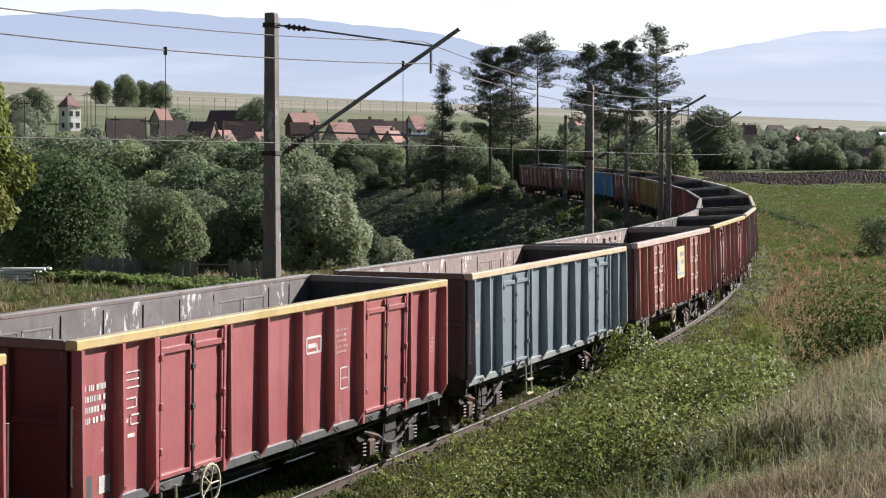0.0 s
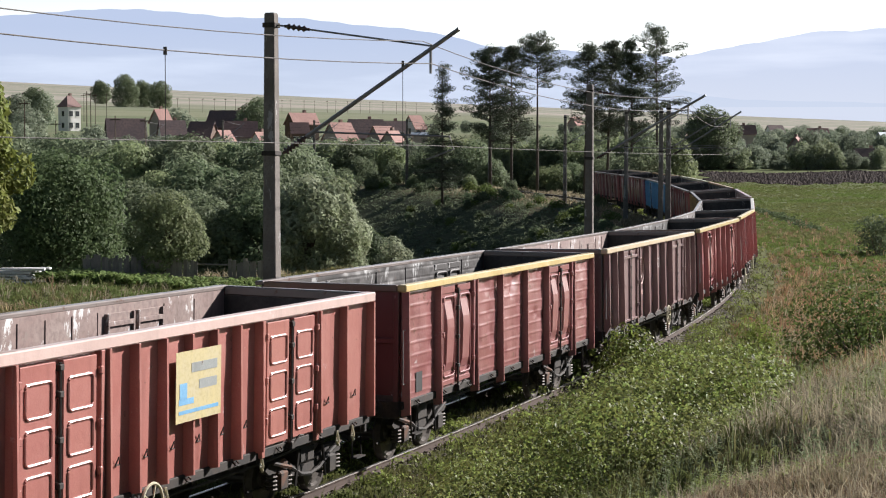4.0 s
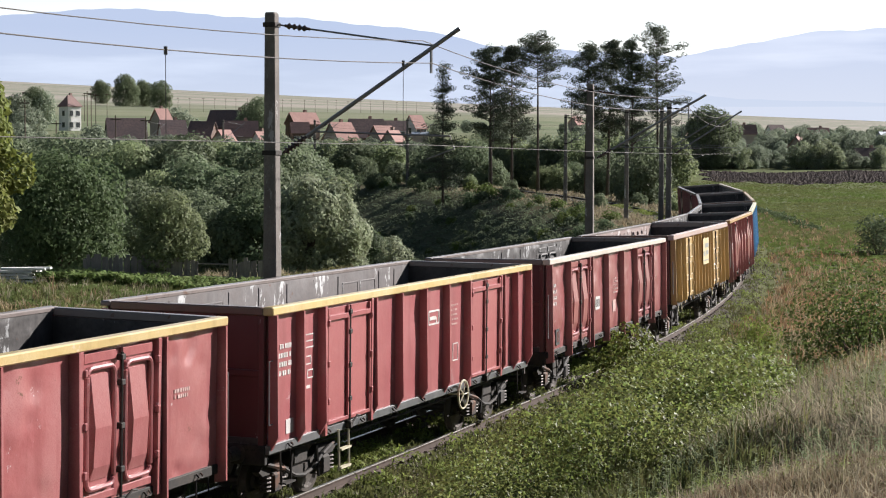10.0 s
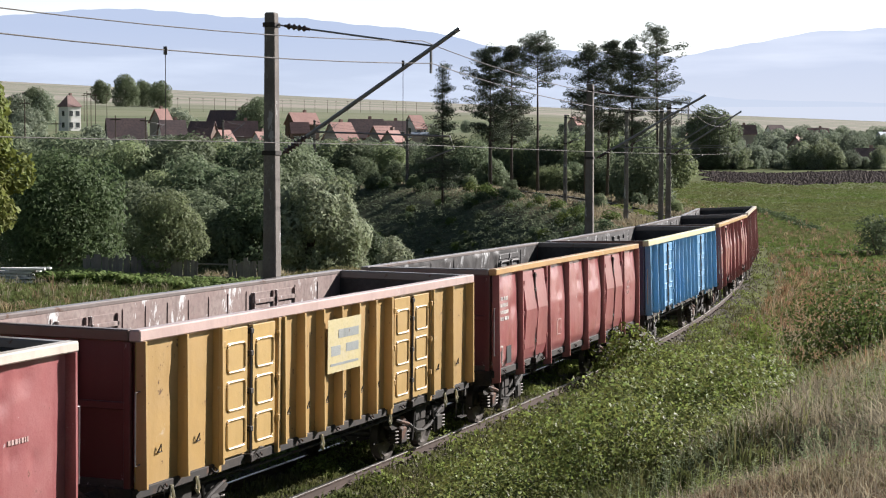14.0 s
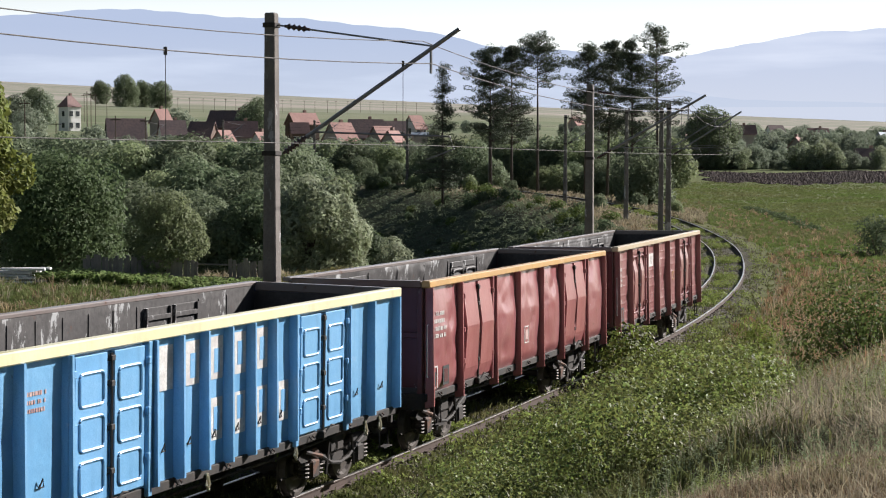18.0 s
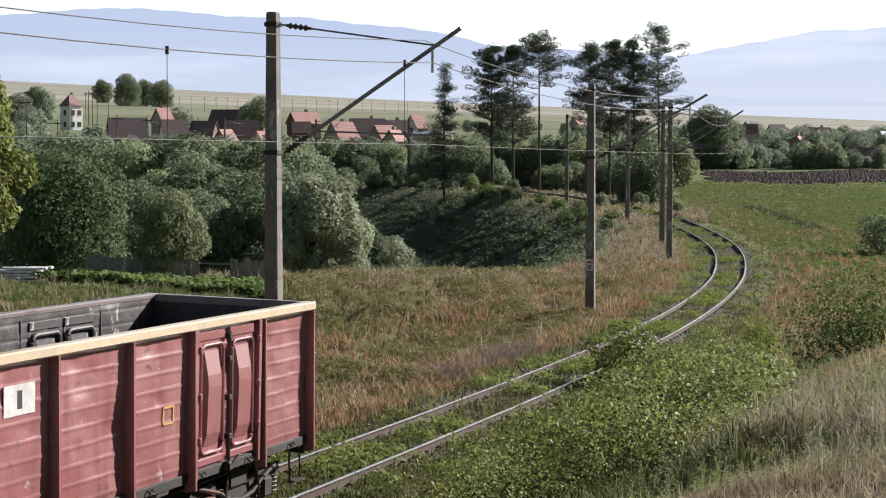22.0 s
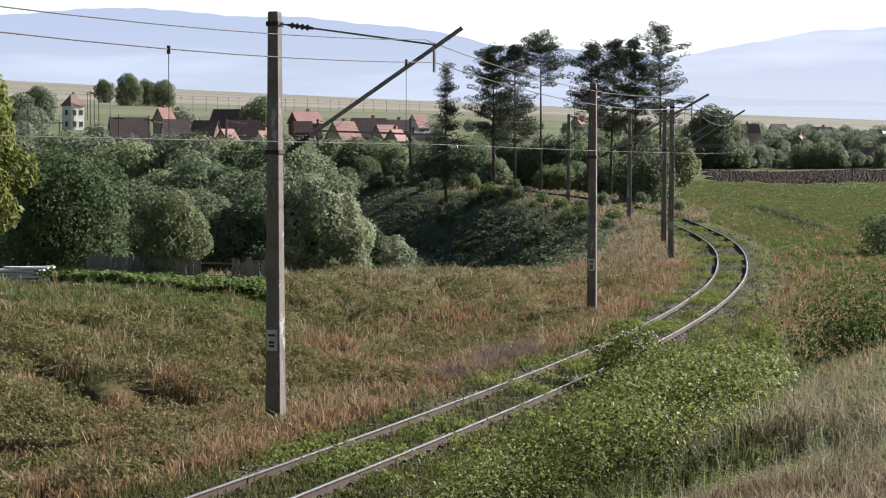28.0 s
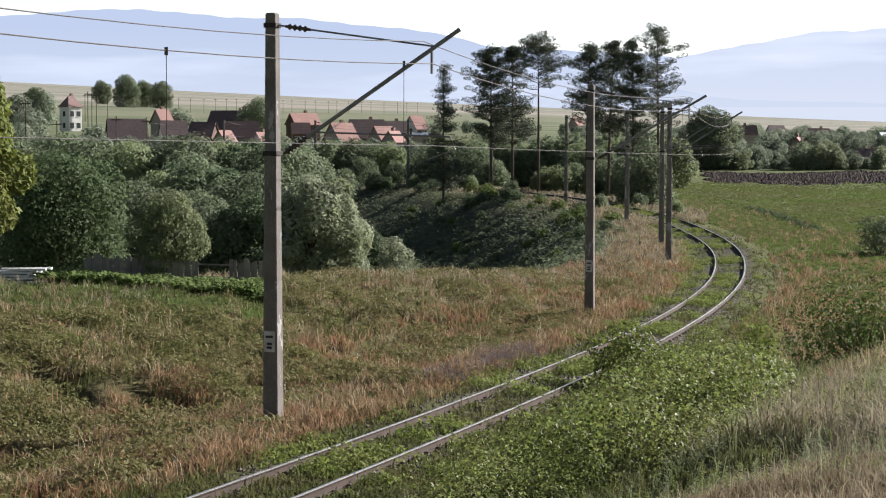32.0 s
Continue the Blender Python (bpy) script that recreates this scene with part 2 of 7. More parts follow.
# ---- the line of the track ----
KNOTS = (-300, -15, -10, 10, 30, 45, 60, 75, 90, 110, 140, 180, 230, 270, 330)
BENDS = (0, 0, 0.0032, -0.00122, -0.00295, -0.00364, -0.00321, -0.00358, -0.00643, -0.00198, -0.0035, -0.0045, -0.005, -0.002, 0)
STEP = 0.5
TS = np.arange(-330, 340, STEP)
TH = np.cumsum(np.interp(TS, KNOTS, BENDS)) * STEP
TH += 0.3649 - np.interp(0, TS, TH)
TX, TY = np.cumsum(np.sin(TH)) * STEP, np.cumsum(np.cos(TH)) * STEP
TX += -6.548 - np.interp(0, TS, TX)
TY += 20.0 - np.interp(0, TS, TY)
TZ = np.interp(TS, (-40, 0, 70, 120, 180, 300), (0, 0, -0.412, 0.376, 0.998, 2.2))
TC = 0.0208 + 0.0982 * (np.clip(TS, 0, 95) - 40) / 100
GAUGE = 0.762           # half the distance of the rail heads


def track_frame(s):
    """The pose on the track at s: x along it, y to its left, z up, leaning with the cant."""
    x, y, z, h, c = (float(np.interp(s, TS, a)) for a in (TX, TY, TZ, TH, TC))
    return Matrix.Translation((x, y, z)) @ Matrix.Rotation(math.pi / 2 - h, 4, "Z") @ Matrix.Rotation(-c, 4, "X")


def beside(s, off, z=0.0):
    """A point off metres to the right of the track at s, level."""
    x, y, zz, h = (float(np.interp(s, TS, a)) for a in (TX, TY, TZ, TH))
    return Vector((x + off * math.cos(h), y - off * math.sin(h), zz + z))


# ---- the lie of the land ----
def smooth(a):
    a = np.clip(a, 0, 1)
    return a * a * (3 - 2 * a)


def nearest(x, y):
    """The place along the track nearest to each point, and how far right of it the point lies."""
    x, y = np.atleast_1d(np.asarray(x, dtype=float)), np.atleast_1d(np.asarray(y, dtype=float))
    at_s, off = np.empty(len(x)), np.empty(len(x))
    cx, cy, cs, ch = TX[::3], TY[::3], TS[::3], TH[::3]
    for i in range(0, len(x), 20000):
        px, py = x[i:i + 20000, None], y[i:i + 20000, None]
        k = ((px - cx) ** 2 + (py - cy) ** 2).argmin(1)
        dx, dy = px[:, 0] - cx[k], py[:, 0] - cy[k]
        at_s[i:i + 20000] = cs[k] + dx * np.sin(ch[k]) + dy * np.cos(ch[k])
        side = np.sign(dx * np.cos(ch[k]) - dy * np.sin(ch[k]))
        along = dx * np.sin(ch[k]) + dy * np.cos(ch[k])
        beyond = (k == 0) | (k == len(cx) - 1)
        dist = np.sqrt(dx * dx + dy * dy)
        off[i:i + 20000] = side * np.where(beyond, dist, np.sqrt(np.maximum(dist ** 2 - along ** 2, 0)))
    return at_s, off


def bearing(x, y):
    return np.clip(784 + FOCAL * np.arctan2(x, np.maximum(y, 1e-6)), -900, 2500)


def height(x, y, rough=True):
    x, y = np.atleast_1d(np.asarray(x, dtype=float)), np.atleast_1d(np.asarray(y, dtype=float))
    s, e = nearest(x, y)
    d = np.hypot(x, y)
    b = bearing(x, y)
    zt = np.interp(s, TS, TZ)
    wr = smooth((b - 950) / 300)
    low = np.interp(d, (0, 90, 130, 180, 250, 330, 420, 600), (-4, -4, -5.5, -5, -1, 7.2, 10.2, 15))
    flat = np.interp(d, (0, 100, 260, 330, 420, 600), (0, 0, 0.5, 2.2, 4.5, 9))
    region = low + (flat - low) * wr
    t = np.clip(np.log(np.maximum(d, 600) / 600) / math.log(4400 / 600), 0, 1) ** 0.7
    b600 = HORIZON - (region - EYE.z) / 600 * FOCAL
    rise = b600 + (150 + 0.042 * b - b600) * t
    region = np.where(d > 600, EYE.z + (HORIZON - rise) / FOCAL * d, region)
    # right of the track: the bank on which the camera stands, running out into the meadow
    bank = np.interp(y, (8, 12, 16, 20, 30, 40, 55, 75, 100), (3.72, 3.42, 3.2, 3.1, 2.72, 1.95, 0.9, 0.15, 0.0)) * smooth((e - 2.8) / 9.2)
    right = zt - 0.24 + bank
    right = right + (region - right) * smooth((e - 20) / 60) * smooth((y - 60) / 60)
    # left of the track: a shallow ditch, a low crest, then the gully
    crest_at = np.interp(s, (0, 20, 35, 45, 55, 65, 75, 90, 110, 330), (30, 25, 21, 17, 12.5, 9, 6.8, 5.5, 5, 6))
    crest = np.interp(s, (0, 40, 47, 52, 59, 64, 74, 100), (1.35, 1.3, 1.05, 0.81, 0.5, 0.27, 0.15, 0.05))
    ditch = -0.45 * np.exp(-((-e - 6.5) / 2.2) ** 2) * smooth((80 - s) / 40)
    left = zt - 0.24 + crest * smooth((-e - 4.5) / np.maximum(crest_at * 0.85 - 4.5, 1)) + ditch
    gully = np.maximum(smooth((x + 0.085 * y + 1.0) / 5.0), smooth((y - 71) / 9))
    left = left + (region - left) * smooth((-e - crest_at) / 13.0) * gully
    z = np.where(e > 0, right, left) + 0.08 * smooth((1.9 - np.abs(e)) / 0.7) + np.clip(e, -1.6, 1.6) * np.interp(s, TS, TC) * smooth((2.6 - np.abs(e)) / 1.0)
    if rough:
        free = smooth((np.abs(e) - 2.2) / 3)
        wob = np.sin(x * 0.9 + 1.3 * np.sin(y * 0.31)) * np.sin(y * 0.63 + 1.1 * np.sin(x * 0.43)) * 0.11
        wob += np.sin(x * 2.3 + y * 0.7) * np.sin(y * 1.9 - x * 0.8) * 0.05
        wob += np.sin(x * 0.21 + 2) * np.sin(y * 0.17 + 1) * 0.16 * smooth((d - 20) / 40)
        hollow = 0.0
        for hx, hy, hr, hd in ((-8.3, 40.8, 0.8, 0.9), (-6.9, 42.6, 0.8, 1.0), (-9.6, 43.5, 0.7, 0.8), (-6.2, 41.6, 0.6, 0.7), (-8.9, 42.0, 0.6, 0.7), (-4.6, 45.0, 0.8, 0.3), (-1.0, 52.0, 1.0, 0.3)):
            hollow = hollow - hd * np.exp(-((x - hx) ** 2 + (y - hy) ** 2) / hr ** 2)
        wob = wob * (1 - 0.8 * smooth((d - 70) / 60))
        z = z + (wob + hollow) * free
    return z


def on_ground(px, d):
    """A point of the ground at the bearing of picture column px, d metres ahead."""
    x = (px - 784) / FOCAL * d
    return Vector((x, d, float(height(x, d)[0])))


# ---- ground ----
def ground_material():
    mat = bpy.data.materials.new("grassland")
    mat.use_nodes = True
    n, l = mat.node_tree.nodes, mat.node_tree.links
    bsdf = n["Principled BSDF"]
    bsdf.inputs["Roughness"].default_value = 0.95
    bsdf.inputs["Specular IOR Level"].default_value = 0.1
    pos = n.new("ShaderNodeNewGeometry").outputs["Position"]
    cover = n.new("ShaderNodeVertexColor")
    cover.layer_name = "cover"
    sep = n.new("ShaderNodeSeparateColor")
    l.new(cover.outputs["Color"], sep.inputs[0])

    def noise_at(scale, detail=5.0):
        t = n.new("ShaderNodeTexNoise")
        t.inputs["Scale"].default_value, t.inputs["Detail"].default_value = scale, detail
        l.new(pos, t.inputs["Vector"])
        return t.outputs["Fac"]

    def ramp(src, a, b):
        r = n.new("ShaderNodeMapRange")
        r.inputs["From Min"].default_value, r.inputs["From Max"].default_value = a, b
        l.new(src, r.inputs["Value"])
        return r.outputs["Result"]

    def mix(fac, a, b):
        m = n.new("ShaderNodeMix")
        m.data_type = "RGBA"
        for socket, v in ((m.inputs["Factor"], fac), (m.inputs["A"], a), (m.inputs["B"], b)):
            if isinstance(v, tuple):
                socket.default_value = (*v, 1.0)
            else:
                l.new(v, socket)
        return m.outputs["Result"]

    dry = mix(ramp(noise_at(0.5), 0.35, 0.65), (0.105, 0.076, 0.042), (0.14, 0.11, 0.065))
    dry = mix(ramp(noise_at(7.0), 0.5, 0.7), dry, (0.06, 0.042, 0.026))
    green = mix(ramp(noise_at(0.35), 0.35, 0.65), (0.075, 0.095, 0.028), (0.11, 0.12, 0.045))
    green = mix(ramp(noise_at(6.0), 0.5, 0.75), green, (0.05, 0.07, 0.02))
    near = mix(ramp(sep.outputs[0], 0.0, 1.0), dry, green)
    strips = n.new("ShaderNodeTexVoronoi")
    strips.inputs["Scale"].default_value = 0.006
    sc = n.new("ShaderNodeMapping")
    sc.inputs["Scale"].default_value = (0.35, 1.6, 0.0)
    sc.inputs["Rotation"].default_value = (0, 0, 0.12)
    l.new(pos, sc.inputs["Vector"])
    l.new(sc.outputs[0], strips.inputs["Vector"])
    tone = n.new("ShaderNodeSeparateColor")
    l.new(strips.outputs["Color"], tone.inputs[0])
    # straw and olive of the far fields, with haze painted in as paler, bluer tones
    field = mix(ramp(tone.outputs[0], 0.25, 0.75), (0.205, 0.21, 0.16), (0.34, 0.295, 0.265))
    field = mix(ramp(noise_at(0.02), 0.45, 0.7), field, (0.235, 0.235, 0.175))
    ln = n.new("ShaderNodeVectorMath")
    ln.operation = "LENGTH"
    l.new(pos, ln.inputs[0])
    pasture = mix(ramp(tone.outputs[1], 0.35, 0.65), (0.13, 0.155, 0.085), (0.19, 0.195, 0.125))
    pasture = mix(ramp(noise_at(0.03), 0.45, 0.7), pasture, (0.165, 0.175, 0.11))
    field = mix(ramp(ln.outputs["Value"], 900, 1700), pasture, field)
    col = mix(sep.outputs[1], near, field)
    col = mix(sep.outputs[2], col, mix(ramp(noise_at(0.4), 0.35, 0.65), (0.075, 0.088, 0.05), (0.11, 0.115, 0.065)))
    l.new(col, bsdf.inputs["Base Color"])
    bump = n.new("ShaderNodeBump")
    bump.inputs["Strength"].default_value, bump.inputs["Distance"].default_value = 0.8, 0.06
    l.new(noise_at(9.0, 8.0), bump.inputs["Height"])
    l.new(bump.outputs[0], bsdf.inputs["Normal"])
    return mat


def green_patch(x, y):
    """0 where the grass is dry, 1 where it is green."""
    s, e = nearest(x, y)
    b = bearing(x, y)
    n = 0.5 + 0.28 * np.sin(x * 0.55 + 1.7 * np.sin(y * 0.23)) * np.sin(y * 0.41 + x * 0.2) + 0.22 * np.sin(x * 1.7 + y * 0.6) * np.sin(y * 1.3 - 0.5 * x)
    g = smooth((n - 0.45) / 0.3) * 0.75
    g = np.where((np.abs(e) < 2.4), 0.75, g)
    g = np.where((e > 2.4) & (e < 8.5) & (y < 62), np.maximum(g, 0.85), g)
    g = np.where((e > 9.5) & (y < 45), g * 0.25, g)
    g = np.where((e > 2.4) & (e < 14) & (y > 62), 0.5 + g * 0.45, g)
    g = np.where((e > 14) & (y > 75), 0.9 + 0.1 * n, g)
    g = np.where((e < -15) & (y < 90) & (b < 520), 0.85, g)
    g = np.where((e < -5) & (e > -15) & (y < 70), 0.3 + 0.6 * g, g)
    return np.clip(g, 0, 1)


az = np.concatenate([np.radians(np.arange(-180, -21, 3.0)), np.radians(np.arange(-20, 20.01, 0.2)), np.radians(np.arange(21, 178, 3.0))])
rad = np.concatenate([[0.002], np.geomspace(1.5, 4700, 400)])
gx, gy = (rad[:, None] * np.sin(az)).ravel() + 0.3, (rad[:, None] * np.cos(az)).ravel() - 0.6
gz = height(gx, gy)
na, nr = len(az), len(rad)
i, j = np.meshgrid(np.arange(nr - 1), np.arange(na), indexing="ij")
quads = np.stack([i * na + j, (i + 1) * na + j, (i + 1) * na + (j + 1) % na, i * na + (j + 1) % na], -1).reshape(-1, 4)[:, ::-1]
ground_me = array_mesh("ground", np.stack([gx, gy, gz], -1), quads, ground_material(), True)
gd, gb = np.hypot(gx, gy), bearing(gx, gy)
layer = ground_me.color_attributes.new("cover", "FLOAT_COLOR", "POINT")
_, ge = nearest(gx, gy)
shrub = smooth((gd - 85) / 20) * (1 - smooth((gd - 420) / 60)) * np.where(ge < 0, 1.0, 0.0) * smooth((-ge - 6) / 4)
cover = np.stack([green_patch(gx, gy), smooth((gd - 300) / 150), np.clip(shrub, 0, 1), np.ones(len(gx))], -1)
layer.data.foreach_set("color", cover.astype(np.float32).ravel())
thing("ground", "grassy embankment, meadow and valley floor in late summer", "ground", kind="structure", mesh=ground_me)


# ---- far hills ----
def hills(name, ridge, r, base, color, low_color, seed, strength):
    """A range of hills far beyond the plain, its haze put into a glowing colour."""
    k = np.array(ridge, dtype=float)
    cols = np.arange(-700, 2300, 6.0)
    top = np.interp(cols, k[:, 0], k[:, 1]) + 1.3 * np.sin(cols * 0.031 + seed) + 0.7 * np.sin(cols * 0.11 + 2 * seed)
    vs, rows = [], 26
    for q in range(rows + 1):
        f = q / rows
        rr = r - 500 * (1 - f) ** 1.5 + 25 * np.sin(cols * 0.02 + f * 5 + seed) * f * (1 - f) * 4
        a = np.arctan((cols - 784) / FOCAL)
        yy = base + (top - base) * (f ** 0.85)
        z = EYE.z + (HORIZON - yy) / FOCAL * rr
        vs.append(np.stack([np.sin(a) * rr, np.cos(a) * rr, z], -1))
    n = len(cols)
    i, j = np.meshgrid(np.arange(rows), np.arange(n - 1), indexing="ij")
    q = np.stack([i * n + j, i * n + j + 1, (i + 1) * n + j + 1, (i + 1) * n + j], -1).reshape(-1, 4)
    # no lit surface: the hazy blue is painted as an even glow
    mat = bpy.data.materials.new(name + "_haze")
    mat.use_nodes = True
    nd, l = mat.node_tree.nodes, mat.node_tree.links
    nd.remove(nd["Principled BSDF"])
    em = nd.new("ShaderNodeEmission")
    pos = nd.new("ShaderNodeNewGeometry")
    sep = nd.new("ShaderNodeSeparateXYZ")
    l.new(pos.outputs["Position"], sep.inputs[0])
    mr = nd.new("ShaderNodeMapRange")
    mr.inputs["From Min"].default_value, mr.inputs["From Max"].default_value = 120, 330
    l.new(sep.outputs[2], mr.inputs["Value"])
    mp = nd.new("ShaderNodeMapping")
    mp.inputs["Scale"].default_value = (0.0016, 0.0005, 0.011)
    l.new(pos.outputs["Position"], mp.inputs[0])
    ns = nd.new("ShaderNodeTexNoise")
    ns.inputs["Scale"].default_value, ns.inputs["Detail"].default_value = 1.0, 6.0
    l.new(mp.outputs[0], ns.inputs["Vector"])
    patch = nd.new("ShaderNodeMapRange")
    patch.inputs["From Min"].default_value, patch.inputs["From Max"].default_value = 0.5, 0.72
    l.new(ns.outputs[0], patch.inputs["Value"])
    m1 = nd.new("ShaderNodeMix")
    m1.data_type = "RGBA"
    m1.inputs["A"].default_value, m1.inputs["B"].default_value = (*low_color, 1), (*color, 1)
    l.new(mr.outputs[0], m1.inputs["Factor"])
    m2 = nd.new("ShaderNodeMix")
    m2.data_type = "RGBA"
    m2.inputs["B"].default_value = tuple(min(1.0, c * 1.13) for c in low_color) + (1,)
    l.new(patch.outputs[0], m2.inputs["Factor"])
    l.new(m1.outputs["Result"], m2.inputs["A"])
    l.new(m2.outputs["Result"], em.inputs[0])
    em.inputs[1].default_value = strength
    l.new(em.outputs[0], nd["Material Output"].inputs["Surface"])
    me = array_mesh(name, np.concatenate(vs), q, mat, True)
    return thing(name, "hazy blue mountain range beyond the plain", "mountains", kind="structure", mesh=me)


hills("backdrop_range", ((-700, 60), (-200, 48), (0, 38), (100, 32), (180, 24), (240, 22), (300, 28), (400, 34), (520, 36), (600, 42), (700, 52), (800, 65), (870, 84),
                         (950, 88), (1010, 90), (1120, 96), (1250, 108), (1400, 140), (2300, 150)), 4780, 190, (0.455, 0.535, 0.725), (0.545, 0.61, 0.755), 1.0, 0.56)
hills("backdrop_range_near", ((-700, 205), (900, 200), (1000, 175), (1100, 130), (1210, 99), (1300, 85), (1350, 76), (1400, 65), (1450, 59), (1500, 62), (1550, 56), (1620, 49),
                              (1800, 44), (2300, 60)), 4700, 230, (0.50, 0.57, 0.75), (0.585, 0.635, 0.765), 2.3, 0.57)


# ---- rails, sleepers, ballast ----
def swept(name, prof, off, a, b, mat):
    """An outline of (across, up) swept along the track."""
    ss = np.concatenate([np.arange(a, 60, 1.0), np.arange(60, b, 2.0)])
    k, vs = len(prof), []
    for s in ss:
        m = track_frame(s)
        vs += [tuple(m @ Vector((0, -(off + y), z))) for y, z in prof]
    n = len(ss)
    i, j = np.meshgrid(np.arange(n - 1), np.arange(k), indexing="ij")
    q = np.stack([i * k + j, i * k + (j + 1) % k, (i + 1) * k + (j + 1) % k, (i + 1) * k + j], -1).reshape(-1, 4)
    return array_mesh(name, np.array(vs), q, mat)


RAIL_FOOT = ((-0.065, -0.16), (0.065, -0.16), (0.065, -0.147), (0.012, -0.13), (-0.012, -0.13), (-0.065, -0.147))
RAIL_WEB = ((-0.012, -0.132), (0.012, -0.132), (0.012, -0.045), (0.036, -0.03), (0.036, -0.012), (-0.036, -0.012), (-0.036, -0.03), (-0.012, -0.045))
RAIL_HEAD = ((-0.034, -0.0125), (0.034, -0.0125), (0.034, -0.006), (0.026, 0.0), (-0.026, 0.0), (-0.034, -0.006))
clip_me = Geo().box(-0.09, 0.09, -0.14, 0.14, -0.164, -0.145, 0.006).box(-0.04, 0.04, -0.125, -0.05, -0.15, -0.115, 0.01).box(-0.04, 0.04, 0.05, 0.125, -0.15, -0.115, 0.01).mesh("base_plate", M_RAILSIDE)
for side in (-1, 1):
    ob = thing("rail", "curved steel rail with polished top and rusty web", "rail", group="rails of the track")
    part("rail_foot", swept("rail_foot", RAIL_FOOT, side * GAUGE, -290, 300, M_RAILSIDE), None, ob)
    part("rail_web", swept("rail_web", RAIL_WEB, side * GAUGE, -290, 300, M_RAILSIDE), None, ob)
    part("rail_head", swept("rail_head", RAIL_HEAD, side * GAUGE, -290, 300, M_RAILTOP), None, ob, "polished running surface")
    for q in range(90):
        part("base_plate", clip_me, None, ob, at=track_frame(6 + q * 0.62) @ Matrix.Translation((0, -side * GAUGE, 0)))

sleeper_me = Geo().box(-0.13, 0.13, -1.25, 1.25, -0.30, -0.15, 0.02).mesh("sleeper", M_SLEEPER)
sleepers = thing("sleeper_bed", "weathered sleepers half hidden by weeds between the rails", "sleepers", kind="structure")
for q in range(300):
    part("sleeper", sleeper_me, None, sleepers, at=track_frame(-0.2 + q * 0.62))

# stones of the ballast, joined
rng = np.random.default_rng(5)
n = 26000
ss = 2 + 110 * rng.random(n) ** 1.6
oo = rng.normal(0, 0.85, n)
bx, by = np.interp(ss, TS, TX) + oo * np.cos(np.interp(ss, TS, TH)), np.interp(ss, TS, TY) - oo * np.sin(np.interp(ss, TS, TH))
bz = np.interp(ss, TS, TZ) + oo * np.sin(np.interp(ss, TS, TC)) - 0.15 - 0.03 * rng.random(n)
octa = np.array([(1, 0, 0), (-1, 0, 0), (0, 1, 0), (0, -1, 0), (0, 0, 1), (0, 0, -1)], dtype=float)
otri = np.array([(0, 2, 4), (2, 1, 4), (1, 3, 4), (3, 0, 4), (2, 0, 5), (1, 2, 5), (3, 1, 5), (0, 3, 5)])
size = rng.uniform(0.02, 0.05, (n, 1, 1))
sv = octa[None] * size * rng.uniform(0.6, 1.3, (n, 6, 1)) + np.stack([bx, by, bz], -1)[:, None]
sf = otri[None] + (np.arange(n) * 6)[:, None, None]
thing("ballast", "brown grey crushed stone ballast between and beside the rails", "ballast", kind="stuff", mesh=array_mesh("ballast", sv.reshape(-1, 3), sf.reshape(-1, 3), M_STONE))


# ---- masts and wires ----
# place along the track, distance to its right, height of the top
MAST_AT = ((-13.5, -3.4, 8.4), (17.8, -3.6, 8.43), (48, -3.65, 8.05), (80.5, -3.3, 8.22), (97, -3.35, 8.4), (122.5, -3.3, 8.9), (156.5, -3.3, 9.2), (189, -3.3, 9.5), (219, -3.3, 9.9),
           (249, -3.3, 10.2), (278, -3.3, 10.6), (304, -3.3, 10.9))


def wire(name, label, points, r, mat=None):
    g = Geo()
    g.tube(points, r, 6)
    return thing(name, label, "wire", mesh=g.mesh(name, mat or M_WIRE))


